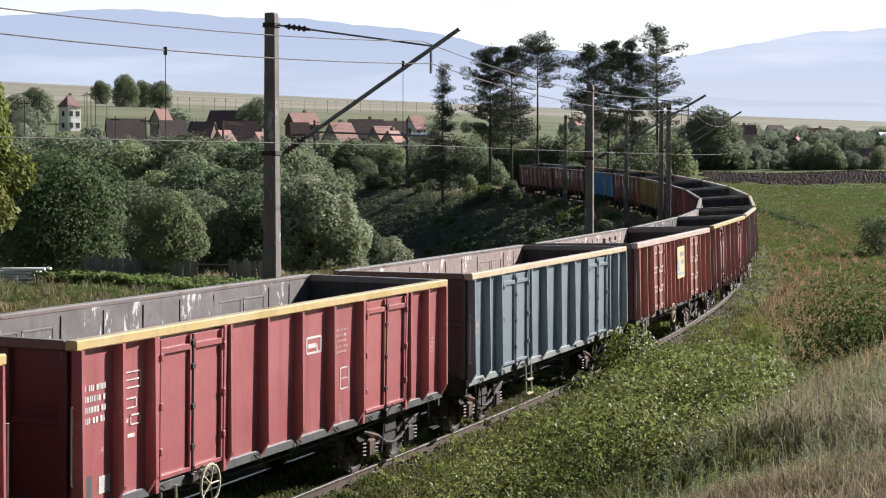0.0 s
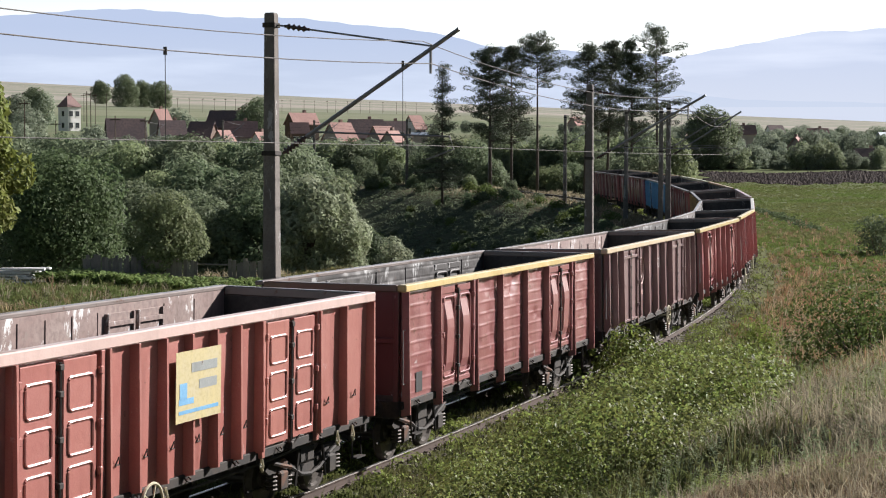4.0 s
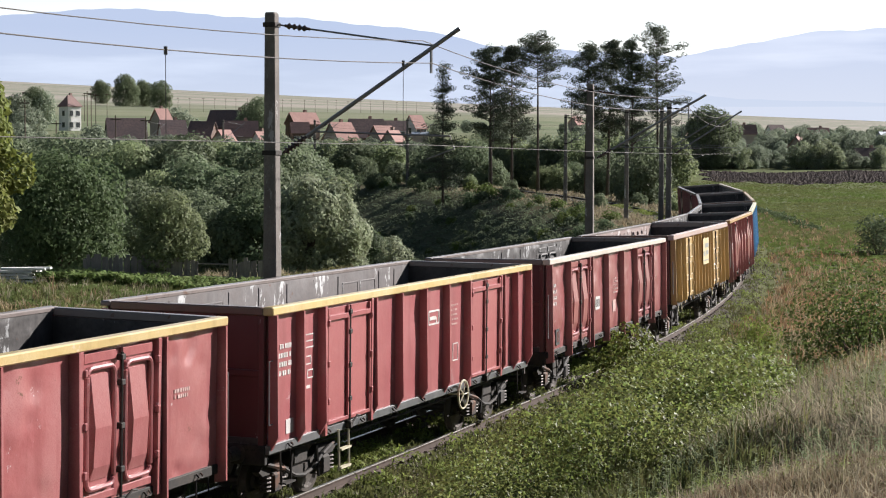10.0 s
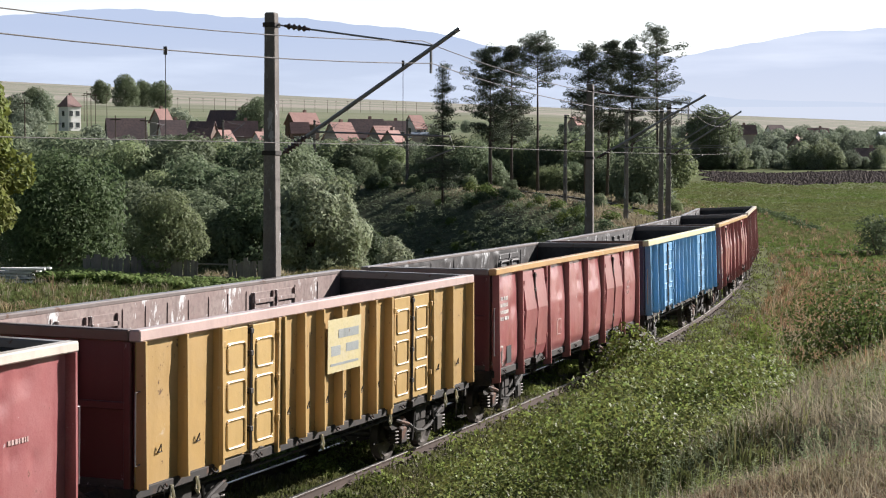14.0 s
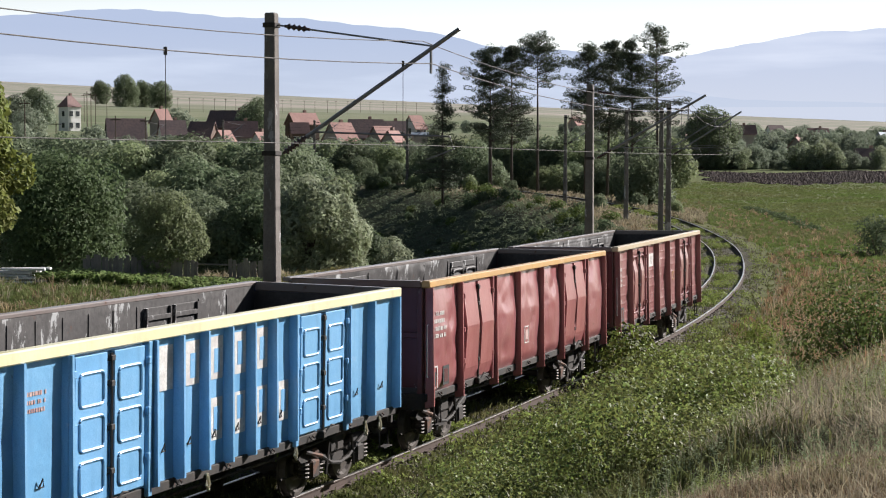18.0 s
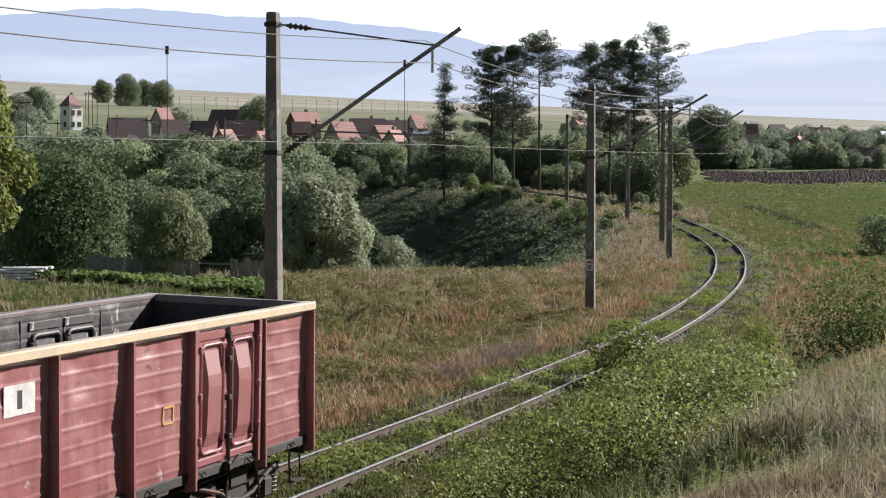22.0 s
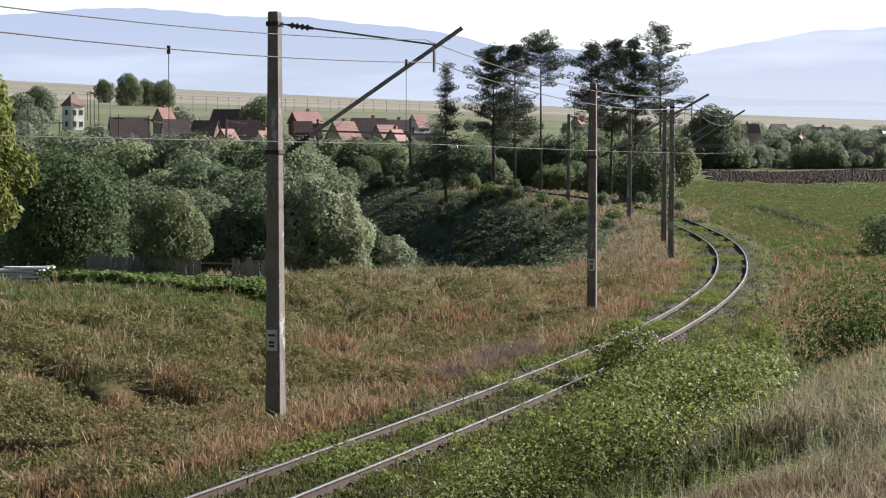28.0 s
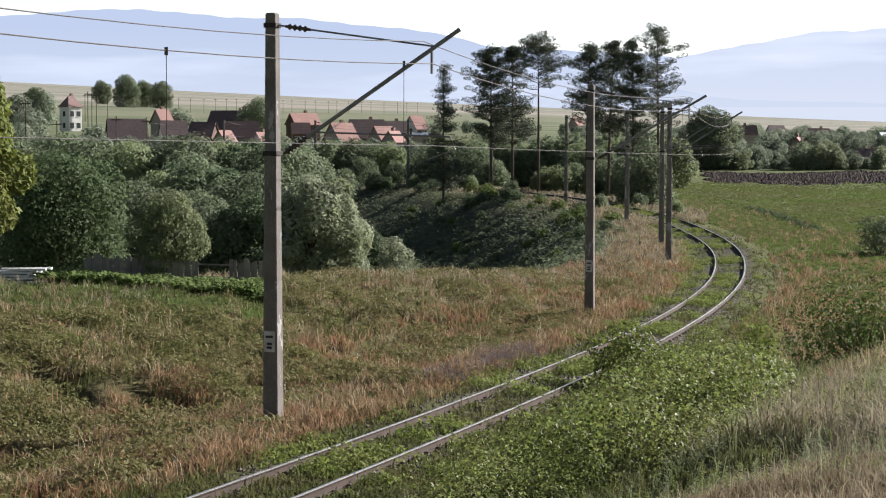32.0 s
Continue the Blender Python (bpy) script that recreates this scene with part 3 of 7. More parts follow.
def mast(p, h, side, tall=8.6, plate=False):
    """A tapered square concrete mast with a raking tube bracket over the track."""
    m = Matrix.Translation(p) @ Matrix.Rotation(math.pi / 2 - h, 4, "Z")
    ob = thing("catenary_mast", "weathered concrete catenary mast with steel bracket arm beside the track", "mast", m, "masts along the track")
    g = Geo()
    w0, w1 = 0.175, 0.115
    ring0 = [(-w0, -w0 + .03), (-w0 + .03, -w0), (w0 - .03, -w0), (w0, -w0 + .03), (w0, w0 - .03), (w0 - .03, w0), (-w0 + .03, w0), (-w0, w0 - .03)]
    k = w1 / w0
    zs = (-0.8, 0, 2, 4, 6, tall - 0.03, tall)
    vs = []
    for z in zs:
        f = 1 + (k - 1) * max(0, z) / tall - (0.12 if z == tall else 0)
        vs += [(x * f, y * f, z) for x, y in ring0]
    fs = [(a * 8 + b, a * 8 + (b + 1) % 8, (a + 1) * 8 + (b + 1) % 8, (a + 1) * 8 + b) for a in range(len(zs) - 1) for b in range(8)]
    fs += [tuple(range(8))[::-1], tuple(range(len(zs) * 8 - 8, len(zs) * 8))]
    part("post", g.add(vs, fs), M_CONCRETE, ob)
    reach = -side + 0.4
    foot, tip = Vector((0, -0.19, 5.85)), Vector((0, -reach - 0.05, tall - 0.52))
    for z, t in ((5.9, 0.05), (tall - 0.26, 0.05)):
        f = 1 + (k - 1) * z / tall
        part("clamp", Geo().box(-w0 * f - .025, w0 * f + .025, -w0 * f - .025, w0 * f + .025, z - t, z + t, 0.008), M_STEEL, ob)
    rod = tip - foot
    i0, i1 = foot + rod * 0.02, foot + rod * 0.16
    g = Geo()
    d = rod.normalized()
    turn = Matrix.Translation(i0) @ d.to_track_quat("X", "Z").to_matrix().to_4x4()
    ln = (i1 - i0).length
    prof = [(0, 0.03)]
    for q in range(6):
        prof += [(ln * (0.1 + q * 0.14), 0.04), (ln * (0.15 + q * 0.14), 0.085), (ln * (0.19 + q * 0.14), 0.04)]
    prof += [(ln, 0.03)]
    part("insulator", g.lathe(prof, 10, turn), M_INSUL, ob, "dark ribbed insulator", smooth=True)
    part("bracket_tube", Geo().tube([i1, foot + rod * 1.04], 0.045, 8), M_GALV, ob)
    a = Vector((0, -0.13, tall - 0.26))
    b = foot + rod * 0.90
    c = a + (b - a) * 0.22
    turn = Matrix.Translation(a + (b - a) * 0.05) @ (b - a).to_track_quat("X", "Z").to_matrix().to_4x4()
    ln = (c - a).length * 0.75
    prof = [(0, 0.03)]
    for q in range(4):
        prof += [(ln * (0.1 + q * 0.2), 0.035), (ln * (0.17 + q * 0.2), 0.07), (ln * (0.24 + q * 0.2), 0.035)]
    prof += [(ln, 0.03)]
    part("stay_insulator", Geo().lathe(prof, 10, turn), M_INSUL, ob, smooth=True)
    part("stay", Geo().tube([a, b], 0.022, 6), M_GALV, ob)
    # hanger of the carrying wire, registration tube and steady arm
    hang = foot + rod * 0.88
    part("hanger", Geo().tube([hang, hang - Vector((0, 0, 0.5))], 0.03, 6), M_GALV, ob)
    r0, r1 = foot + rod * 0.2, Vector((0, -reach + 0.0, 6.25))
    part("registration_tube", Geo().tube([r0, r1], 0.022, 6), M_GALV, ob)
    part("steady_arm", Geo().tube([r1, r1 + Vector((0, -0.1, -0.25)), Vector((0.0, side + 0.1, 5.78))], 0.016, 6), M_GALV, ob)
    if plate:
        plate_ob = part("number_plate", Geo().box(-0.165, -0.0, -0.125, 0.125, 1.70, 2.14, 0.004, Matrix.Translation((-0.02, 0, 0))), M_WHITE, ob, "small white painted plate")
        for z, ww in ((2.03, 0.085), (1.88, 0.06), (1.80, 0.06)):
            part("bar", Geo().box(-0.191, -0.184, -ww, ww, z - 0.03, z + 0.02), M_BLACK, plate_ob)
    return ob


MASTS = []
for s, side, top in MAST_AT:
    p = beside(s, side)
    p.z = float(height(p.x, p.y)[0])
    MASTS.append((s, p))
    mast(p, float(np.interp(s, TS, TH)), side, top - p.z, plate=(10 < s < 50))


def span(s0, z0, s1, z1, sag, off0=0.0, off1=0.0, n=14):
    a, b = beside(s0, off0, z0), beside(s1, off1, z1)
    return [a + (b - a) * (q / n) - Vector((0, 0, 4 * sag * (q / n) * (1 - q / n))) for q in range(n + 1)]


contact, carrier, feeder = [], [], []
for (s0, _), (s1, _) in zip(MASTS, MASTS[1:]):
    contact += span(s0, 5.75, s1, 5.75, 0.02)[:-1]
    carrier += span(s0, 7.42, s1, 7.42, 0.40)[:-1]
    feeder += span(s0, 7.88 if s0 > 0 else 7.72, s1, 7.88, 0.44, -0.2, -0.2)[:-1]
wire("contact_wire", "thin copper contact wire above the track", contact, 0.007)
wire("carrier_wire", "dark sagging carrier wire above the track", carrier, 0.0105)
wire("feeder_wire", "dark upper feeder wire above the track", feeder, 0.0095)
for (s0, _), (s1, _) in zip(MASTS[:6], MASTS[1:7]):
    up, lo = span(s0, 7.42, s1, 7.42, 0.40, n=20), span(s0, 5.75, s1, 5.75, 0.02, n=20)
    for q in (3, 8, 13, 19):
        g = Geo().tube([up[q] + Vector((0, 0, 0.03)), lo[q]], 0.006, 5)
        g.tube([up[q] + Vector((0, 0, 0.05)), up[q] - Vector((0, 0, 0.07))], 0.03, 6)
        thing("dropper", "thin wire dropper hanging between the overhead wires", "dropper", group="droppers of the overhead line", mesh=g.mesh("dropper", M_WIRE))


# ---- wagons ----
HALF = 6.31             # half the length over the top rails
SIDE = 1.36             # outer face of the side sheets
TOP, FLOOR, SILL = 3.25, 1.28, 1.04


def wheelset_mesh():
    g = Geo().tube([(0, -0.95, 0), (0, 0.95, 0)], 0.075, 10)
    for sy in (-1, 1):
        wm = Matrix.Translation((0, sy * (GAUGE - 0.03), 0)) @ Matrix.Rotation(sy * -math.pi / 2, 4, "Z")
        g.lathe([(-0.07, 0.10), (-0.07, 0.16), (-0.02, 0.20), (-0.02, 0.36), (-0.068, 0.39), (-0.068, 0.46), (0.045, 0.466), (0.055, 0.49), (0.068, 0.49),
                 (0.068, 0.39), (0.02, 0.36), (0.02, 0.2), (0.07, 0.16), (0.07, 0.1)], 20, wm)
    return g.mesh("wheelset", M_WHEELTREAD)


WHEELSET = wheelset_mesh()
ROLLERS = []


def bogie(parent, x):
    """A two-axle bogie: frame, axle boxes, springs, four wheels."""
    b = new("bogie")
    b.parent = parent
    b.matrix_basis = Matrix.Translation((x, 0, 0))
    for sy in (-1, 1):
        y = sy * 1.0
        out = [(-1.42, 0.70), (-1.30, 0.62), (-0.62, 0.60), (-0.50, 0.48), (-0.32, 0.42), (0.32, 0.42), (0.50, 0.48), (0.62, 0.60), (1.30, 0.62), (1.42, 0.70),
               (1.30, 0.78), (0.75, 0.80), (0.50, 0.66), (0.32, 0.60), (-0.32, 0.60), (-0.50, 0.66), (-0.75, 0.80), (-1.30, 0.78)]
        g = Geo()
        # outline in (x, z), pushed across the side frame
        k = len(out)
        vs = [(px, y - 0.06, pz) for px, pz in out] + [(px, y + 0.06, pz) for px, pz in out]
        fs = [(i, (i + 1) % k, k + (i + 1) % k, k + i) for i in range(k)] + [tuple(range(k)), tuple(range(k, 2 * k))[::-1]]
        part("side_frame", g.add(vs, fs), M_STEEL, b)
        for ax in (-0.9, 0.9):
            part("axle_box", Geo().box(ax - 0.16, ax + 0.16, y - 0.14, y + 0.14, 0.32, 0.64, 0.04), M_STEEL, b)
            for dx in (-0.27, 0.27):
                g = Geo()
                for q in range(4):
                    g.ring((ax + dx, y + sy * 0.04, 0.38 + q * 0.065), (0, 0, 1), 0.075, 0.02, 10, 5)
                part("spring", g, M_WHEELTREAD, b)
        part("brake_rigging", Geo().tube([(-1.25, y + sy * 0.1, 0.80), (-0.7, y + sy * 0.13, 0.66), (-0.35, y + sy * 0.14, 0.50), (0, y + sy * 0.14, 0.45), (0.35, y + sy * 0.14, 0.50), (0.7, y + sy * 0.13, 0.66),
                                          (1.25, y + sy * 0.1, 0.80)], 0.035, 6), M_STEEL, b)
        for dx in (-0.45, 0.45):
            part("damper", Geo().tube([(dx, y + sy * 0.15, 0.86), (dx * 1.25, y + sy * 0.15, 0.34)], 0.03, 6), M_STEEL, b)
        part("brake_rod", Geo().tube([(-1.5, y * 0.78, 0.36), (1.5, y * 0.78, 0.36)], 0.025, 6), M_STEEL, b)
    part("bolster", Geo().box(-0.28, 0.28, -1.1, 1.1, 0.62, 0.92, 0.04), M_STEEL, b)
    for ax in (-0.9, 0.9):
        w = part("wheelset", WHEELSET, None, b, "worn steel wheels on one axle", at=Matrix.Translation((ax, 0, 0.46)))
        ROLLERS.append((ax, w))
    return b


def sheet_relief(posts, lo, hi, bulge, ribs, seed, worn):
    """How far the side sheet stands out at x and z: pressed between its posts, creased, ribbed, dented."""
    r = np.random.default_rng(seed)
    edges = sorted(posts)
    dents = [(r.uniform(-6, 6), r.uniform(lo + 0.2, hi - 0.2), r.uniform(0.15, 0.5), r.uniform(-0.03, 0.02)) for _ in range(30 if worn else 12)]
    if worn:
        dents += [(r.uniform(-6, 6), lo + (hi - lo) * r.random() ** 0.6, r.uniform(0.07, 0.2), r.uniform(-0.03, 0.012)) for _ in range(190)]

    def out_at(x, z):
        x, z = np.asarray(x, dtype=float), np.asarray(z, dtype=float)
        u, out = (z - lo) / (hi - lo), np.zeros(np.broadcast(x, z).shape)
        rise = np.interp(u, (0, 0.10, 0.56, 1), (0.2, 0.75, 1, 0))
        for a, b in zip(edges, edges[1:]):
            w = np.clip((x - a) / max(b - a, 0.01), 0, 1)
            out = np.where((x >= a) & (x <= b), bulge * np.sin(np.pi * w) ** 0.4 * rise, out)
        for dx, dz, dr, dd in dents:
            out = out + dd * np.exp(-(((x - dx) / dr) ** 2 + ((z - dz) / dr) ** 2))
        if ribs:
            out = out + 0.010 * np.exp(-((((u * 9) % 1) - 0.5) / 0.07) ** 2)
        return out * np.clip(np.minimum(z - lo, hi - z) / 0.08, 0, 1)
    return out_at


def side_sheet(y, lo, hi, posts, relief, ribs, worn, thick=0.05):
    """The sheet wall of one side, outer and inner face."""
    sy = 1 if y > 0 else -1
    xs = np.unique(np.concatenate([np.linspace(-HALF + 0.06, HALF - 0.06, 170 if worn else 90), np.array(sorted(posts))]))
    zs = np.linspace(lo, hi, 97 if ribs else 40 if worn else 18)
    gx_, gz_ = np.meshgrid(xs, zs)
    out = relief(gx_, gz_)
    n, k = len(zs), len(xs)
    outer = np.stack([gx_, y + sy * out, gz_], -1).reshape(-1, 3)
    inner = np.stack([gx_, y - sy * thick + sy * out * 0.9, gz_], -1).reshape(-1, 3)
    i, j = np.meshgrid(np.arange(n - 1), np.arange(k - 1), indexing="ij")
    q = np.stack([i * k + j, i * k + j + 1, (i + 1) * k + j + 1, (i + 1) * k + j], -1).reshape(-1, 4)
    if sy > 0:
        q = q[:, ::-1]
    return outer, inner, q


def swollen(g, w, lo, hi, y, depth, crease):
    """A pressed panel w wide between lo and hi, standing depth out of y at its crease."""
    k = 9
    vs, fs = [], []
    for q in range(k):
        f = q / (k - 1)
        o = depth * float(np.interp(f, (0, 0.12, crease, 1), (0.15, 0.7, 1, 0.1)))
        vs += [(-w / 2, y, lo + (hi - lo) * f), (-w / 2 + 0.035, y - o, lo + (hi - lo) * f), (w / 2 - 0.035, y - o, lo + (hi - lo) * f), (w / 2, y, lo + (hi - lo) * f)]
    for q in range(k - 1):
        fs += [(q * 4 + p, q * 4 + p + 1, q * 4 + p + 5, q * 4 + p + 4) for p in range(3)]
    fs += [(0, 3, 2, 1), (k * 4 - 4, k * 4 - 3, k * 4 - 2, k * 4 - 1)]
    return g.add(vs, fs)


def door_leaf(style, w, h, sy):
    """One leaf of a side door, standing on z = 0, its face towards -y."""
    g = Geo()
    t = 0.03
    if style == "frame":            # plain welded frame with a sunk panel
        g.box(-w / 2, w / 2, -t, 0.02, 0, h, 0.006)
        for a, b, c, d in ((-w / 2, -w / 2 + 0.05, 0, h), (w / 2 - 0.05, w / 2, 0, h), (-w / 2, w / 2, 0, 0.06), (-w / 2, w / 2, h - 0.20, h - 0.12)):
            g.box(a, b, -t - 0.045, -t, c, d, 0.006)
    elif style in ("round", "creased"):     # pressed leaf: a thick rounded rim round a tall swollen panel
        g.box(-w / 2, w / 2, -0.005, 0.02, 0, h, 0.006)
        g.box(-w / 2, w / 2, -t, -0.004, h - 0.13, h, 0.01)
        g.box(-w / 2, w / 2, -t, -0.004, 0, 0.10, 0.01)
        a, lo, hi, rr = w / 2 - 0.05, 0.17, h - 0.19, 0.11
        pts = []
        for cx, cz, a0 in ((a - rr, hi - rr, 0), (-a + rr, hi - rr, 90), (-a + rr, lo + rr, 180), (a - rr, lo + rr, 270)):
            for q in range(5):
                an = radians(a0 + q * 22.5)
                pts.append((cx + rr * math.cos(an), -0.035, cz + rr * math.sin(an)))
        g.tube(pts + [pts[0]], 0.036 if style == "round" else 0.024, 8)
        swollen(g, 2 * a - 0.19, lo + 0.10, hi - 0.09, -0.006, 0.085, 0.7 if style == "creased" else 0.5)
    elif style == "outline":        # faint welded outline of a door seen from within
        for a, b, c, d in ((-w / 2, -w / 2 + 0.03, 0, h - 0.1), (w / 2 - 0.03, w / 2, 0, h - 0.1), (-w / 2, w / 2, h - 0.13, h - 0.1)):
            g.box(a, b, -0.014, 0.006, c, d, 0.004)
    elif style == "stamp":          # three stamped windows, one over another
        g.box(-w / 2, w / 2, -t - 0.03, 0.02, 0, h, 0.01)
        step = (h - 0.2) / 3
        for q in range(3):
            lo = 0.12 + q * step
            a, hi, rr = w / 2 - 0.10, lo + step - 0.14, 0.06
            pts = []
            for cx, cz, a0 in ((a - rr, hi - rr, 0), (-a + rr, hi - rr, 90), (-a + rr, lo + rr, 180), (a - rr, lo + rr, 270)):
                for p in range(4):
                    an = radians(a0 + p * 30)
                    pts.append((cx + rr * math.cos(an), -t - 0.035, cz + rr * math.sin(an)))
            g.tube(pts + [pts[0]], 0.02, 6)
    else:                           # bent leaf with a kink at mid height
        for z0, z1, y0, y1 in ((0, h * 0.12, 0.0, -0.06), (h * 0.12, h * 0.56, -0.06, -0.105), (h * 0.56, h, -0.105, 0.0)):
            g.add([(-w / 2, y0 - t, z0), (w / 2, y0 - t, z0), (w / 2, y1 - t, z1), (-w / 2, y1 - t, z1), (-w / 2, 0.02, z0), (w / 2, 0.02, z0), (w / 2, 0.02, z1), (-w / 2, 0.02, z1)],
                  [(0, 1, 2, 3), (4, 7, 6, 5), (0, 3, 7, 4), (1, 5, 6, 2), (0, 4, 5, 1), (3, 2, 6, 7)])
    return g


def wagon(label, body, end, rail, posts, doors, style="frame", inside=None, bulge=0.0, ribs=False, post_w=0.055, post_d=0.17, marks=(), sill=None, ladder=False, wheel=False,
          seed=1, hooks=True, rail_h=0.13, taper=True, rings=()):
    """An open bogie wagon. x runs away along the track; the camera's side is -y."""
    ob = thing("open_wagon", label, "freight wagon", group="wagons of the train")
    inside = inside or M_INSIDE
    lo, hi = FLOOR - 0.12, TOP - 0.06
    worn = bulge > 0 or ribs
    near_face = sheet_relief(posts, lo, hi, bulge, ribs, seed * 7 - 1, worn)
    far_face = sheet_relief(posts, lo, hi, bulge, ribs, seed * 7 + 1, worn)
    for sy in (-1, 1):
        o, inn, q = side_sheet(sy * SIDE, lo, hi, posts, near_face if sy < 0 else far_face, ribs, worn)
        part("side_wall", array_mesh("side_wall", o, q, body, True), None, ob)
        part("side_lining", array_mesh("side_lining", inn, q[:, ::-1], inside, True), None, ob, "worn bare steel inner face")
        top_edge = Geo().box(-HALF, HALF, min(sy * 1.30, sy * 1.47), max(sy * 1.30, sy * 1.47), TOP - (rail_h if sy < 0 else 0.08), TOP, 0.018)
        part("top_rail", top_edge, rail if sy < 0 else M_RIM, ob)
        part("side_sill", Geo().box(-HALF + 0.03, HALF - 0.03, min(sy * 1.26, sy * 1.40), max(sy * 1.26, sy * 1.40), SILL, FLOOR - 0.10, 0.012), sill or M_STEEL, ob)
        post_g = Geo()
        d0, d1 = SIDE - 0.01, SIDE + post_d
        w = post_w / 2
        h0, h1 = (SILL + 0.02 if style == 'frame' else FLOOR - 0.13 if style == 'stamp' else SILL - 0.12), TOP - rail_h + 0.005
        foot = 0.25 if style == 'frame' else 0.03
        d1 = SIDE + post_d
        vs = [(-w, -d0, h0), (w, -d0, h0), (w, -d0 - 0.03, h0), (-w, -d0 - 0.03, h0),
              (-w, -d0, h0 + foot), (w, -d0, h0 + foot), (w * 0.85, -d1, h0 + foot), (-w * 0.85, -d1, h0 + foot),
              (-w, -d0, h1), (w, -d0, h1), (w * 0.85, -d1 + (0.03 if taper else 0), h1), (-w * 0.85, -d1 + (0.03 if taper else 0), h1)]
        fs = [(0, 1, 2, 3), (3, 2, 6, 7), (7, 6, 10, 11), (0, 3, 7, 4), (4, 7, 11, 8), (1, 5, 6, 2), (5, 9, 10, 6), (8, 11, 10, 9), (0, 4, 5, 1), (4, 8, 9, 5)]
        post_me = post_g.add(vs, fs).mesh("post", body)
        for x in posts:
            if any(abs(x - d) < 0.8 for d in doors):
                continue
            part("post", post_me, None, ob, at=Matrix.Translation((x, 0, 0)) if sy < 0 else Matrix.Translation((x, 0, 0)) @ Matrix.Rotation(math.pi, 4, "Z"))
        leaf_h = TOP - rail_h - 0.04 - (FLOOR - 0.06)
        leaf_me = door_leaf(style, 0.84 if style == 'frame' else 0.74, leaf_h, sy).mesh("door_leaf", body)
        jamb_me = Geo().box(-0.05, 0.05, -(SIDE + 0.10), -(SIDE - 0.01), SILL + 0.02, TOP - rail_h, 0.01).mesh("door_post", body)
        latch = Geo().box(-0.07, 0.07, -SIDE - 0.14, -SIDE - 0.03, SILL + 0.02, SILL + 0.15, 0.02).tube([(0, -SIDE - 0.09, SILL + 0.1), (0, -SIDE - 0.09, TOP - 0.22)], 0.022, 6)
        for z in (1.55, 2.1, 2.65, TOP - 0.28):
            latch.box(-0.05, 0.05, -SIDE - 0.12, -SIDE - 0.03, z - 0.04, z + 0.04, 0.012)
        latch.tube([(0.0, -SIDE - 0.13, SILL + 0.1), (0.16, -SIDE - 0.16, SILL + 0.22), (0.3, -SIDE - 0.15, SILL + 0.2)], 0.016, 6)
        latch_me = latch.mesh("door_bar", M_STEEL)
        hinge_me = Geo().box(-0.035, 0.035, -0.03, 0.03, -0.05, 0.05, 0.012).mesh("hinge", body)
        for x in doors:
            turn = Matrix.Identity(4) if sy < 0 else Matrix.Rotation(math.pi, 4, "Z")
            for dx in (-0.45, 0.45):
                d = part("door_leaf", leaf_me, None, ob, at=Matrix.Translation((x + dx, sy * (SIDE + 0.02), FLOOR - 0.06)) @ turn)
            for dx in (-0.94, 0.94):
                part("door_post", jamb_me, None, ob, at=Matrix.Translation((x + dx, 0, 0)) @ turn)
                for z in (1.6, 2.2, 2.85):
                    part("hinge", hinge_me, None, ob, at=Matrix.Translation((x + dx * 0.93, sy * (SIDE + 0.10), z)))
            part("door_bar", latch_me, None, ob, at=Matrix.Translation((x, 0, 0)) @ turn)
        if sy > 0:
            lining = door_leaf("round" if style in ("round", "bent", "creased") else "frame" if style == "stamp" else "outline", 0.80, leaf_h, sy).mesh("door_lining", inside)
            seam = Geo().box(-0.015, 0.015, SIDE - 0.065, SIDE - 0.045, FLOOR, TOP - rail_h, 0.006).mesh("lining_seam", inside)
            for x in posts:
                part("lining_seam", seam, None, ob, at=Matrix.Translation((x, 0, 0)))
            for x in doors:
                for dx in (-0.45, 0.45):
                    part("door_lining", lining, None, ob, at=Matrix.Translation((x + dx, SIDE - 0.045, FLOOR - 0.06)))
        if hooks:
            hook_me = Geo().tube([(-0.06, -1.41, 1.14), (-0.06, -1.45, 1.10), (0.0, -1.46, 1.08), (0.06, -1.45, 1.10), (0.06, -1.41, 1.14)], 0.014, 6).mesh("lashing_hook", M_STEEL)
            for x in np.arange(-5.6, 5.7, 1.4):
                part("lashing_hook", hook_me, None, ob, at=Matrix.Translation((float(x), 0, 0)) if sy < 0 else Matrix.Translation((float(x), 0, 0)) @ Matrix.Rotation(math.pi, 4, "Z"))
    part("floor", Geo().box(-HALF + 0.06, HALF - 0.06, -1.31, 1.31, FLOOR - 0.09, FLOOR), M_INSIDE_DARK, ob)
    part("centre_sill", Geo().box(-HALF, HALF, -0.26, 0.26, 0.86, FLOOR - 0.095, 0.02), M_STEEL, ob)
    cross_me = Geo().box(-0.06, 0.06, -1.25, 1.25, 0.98, FLOOR - 0.095).mesh("cross_bearer", M_STEEL)
    for x in (-2.6, -1.3, 0, 1.3, 2.6):
        part("cross_bearer", cross_me, None, ob, at=Matrix.Translation((x, 0, 0)))
    part("air_tank", Geo().lathe([(-0.5, 0.05), (-0.45, 0.17), (0.45, 0.17), (0.5, 0.05)], 14, Matrix.Translation((-0.6, 0.55, 0.80))), M_STEEL, ob, smooth=True)
    part("brake_pipe", Geo().tube([(-5.6, -1.05, 0.92), (-2.5, -1.12, 0.86), (2.5, -1.12, 0.86), (5.6, -1.05, 0.92)], 0.022, 6), M_STEEL, ob)
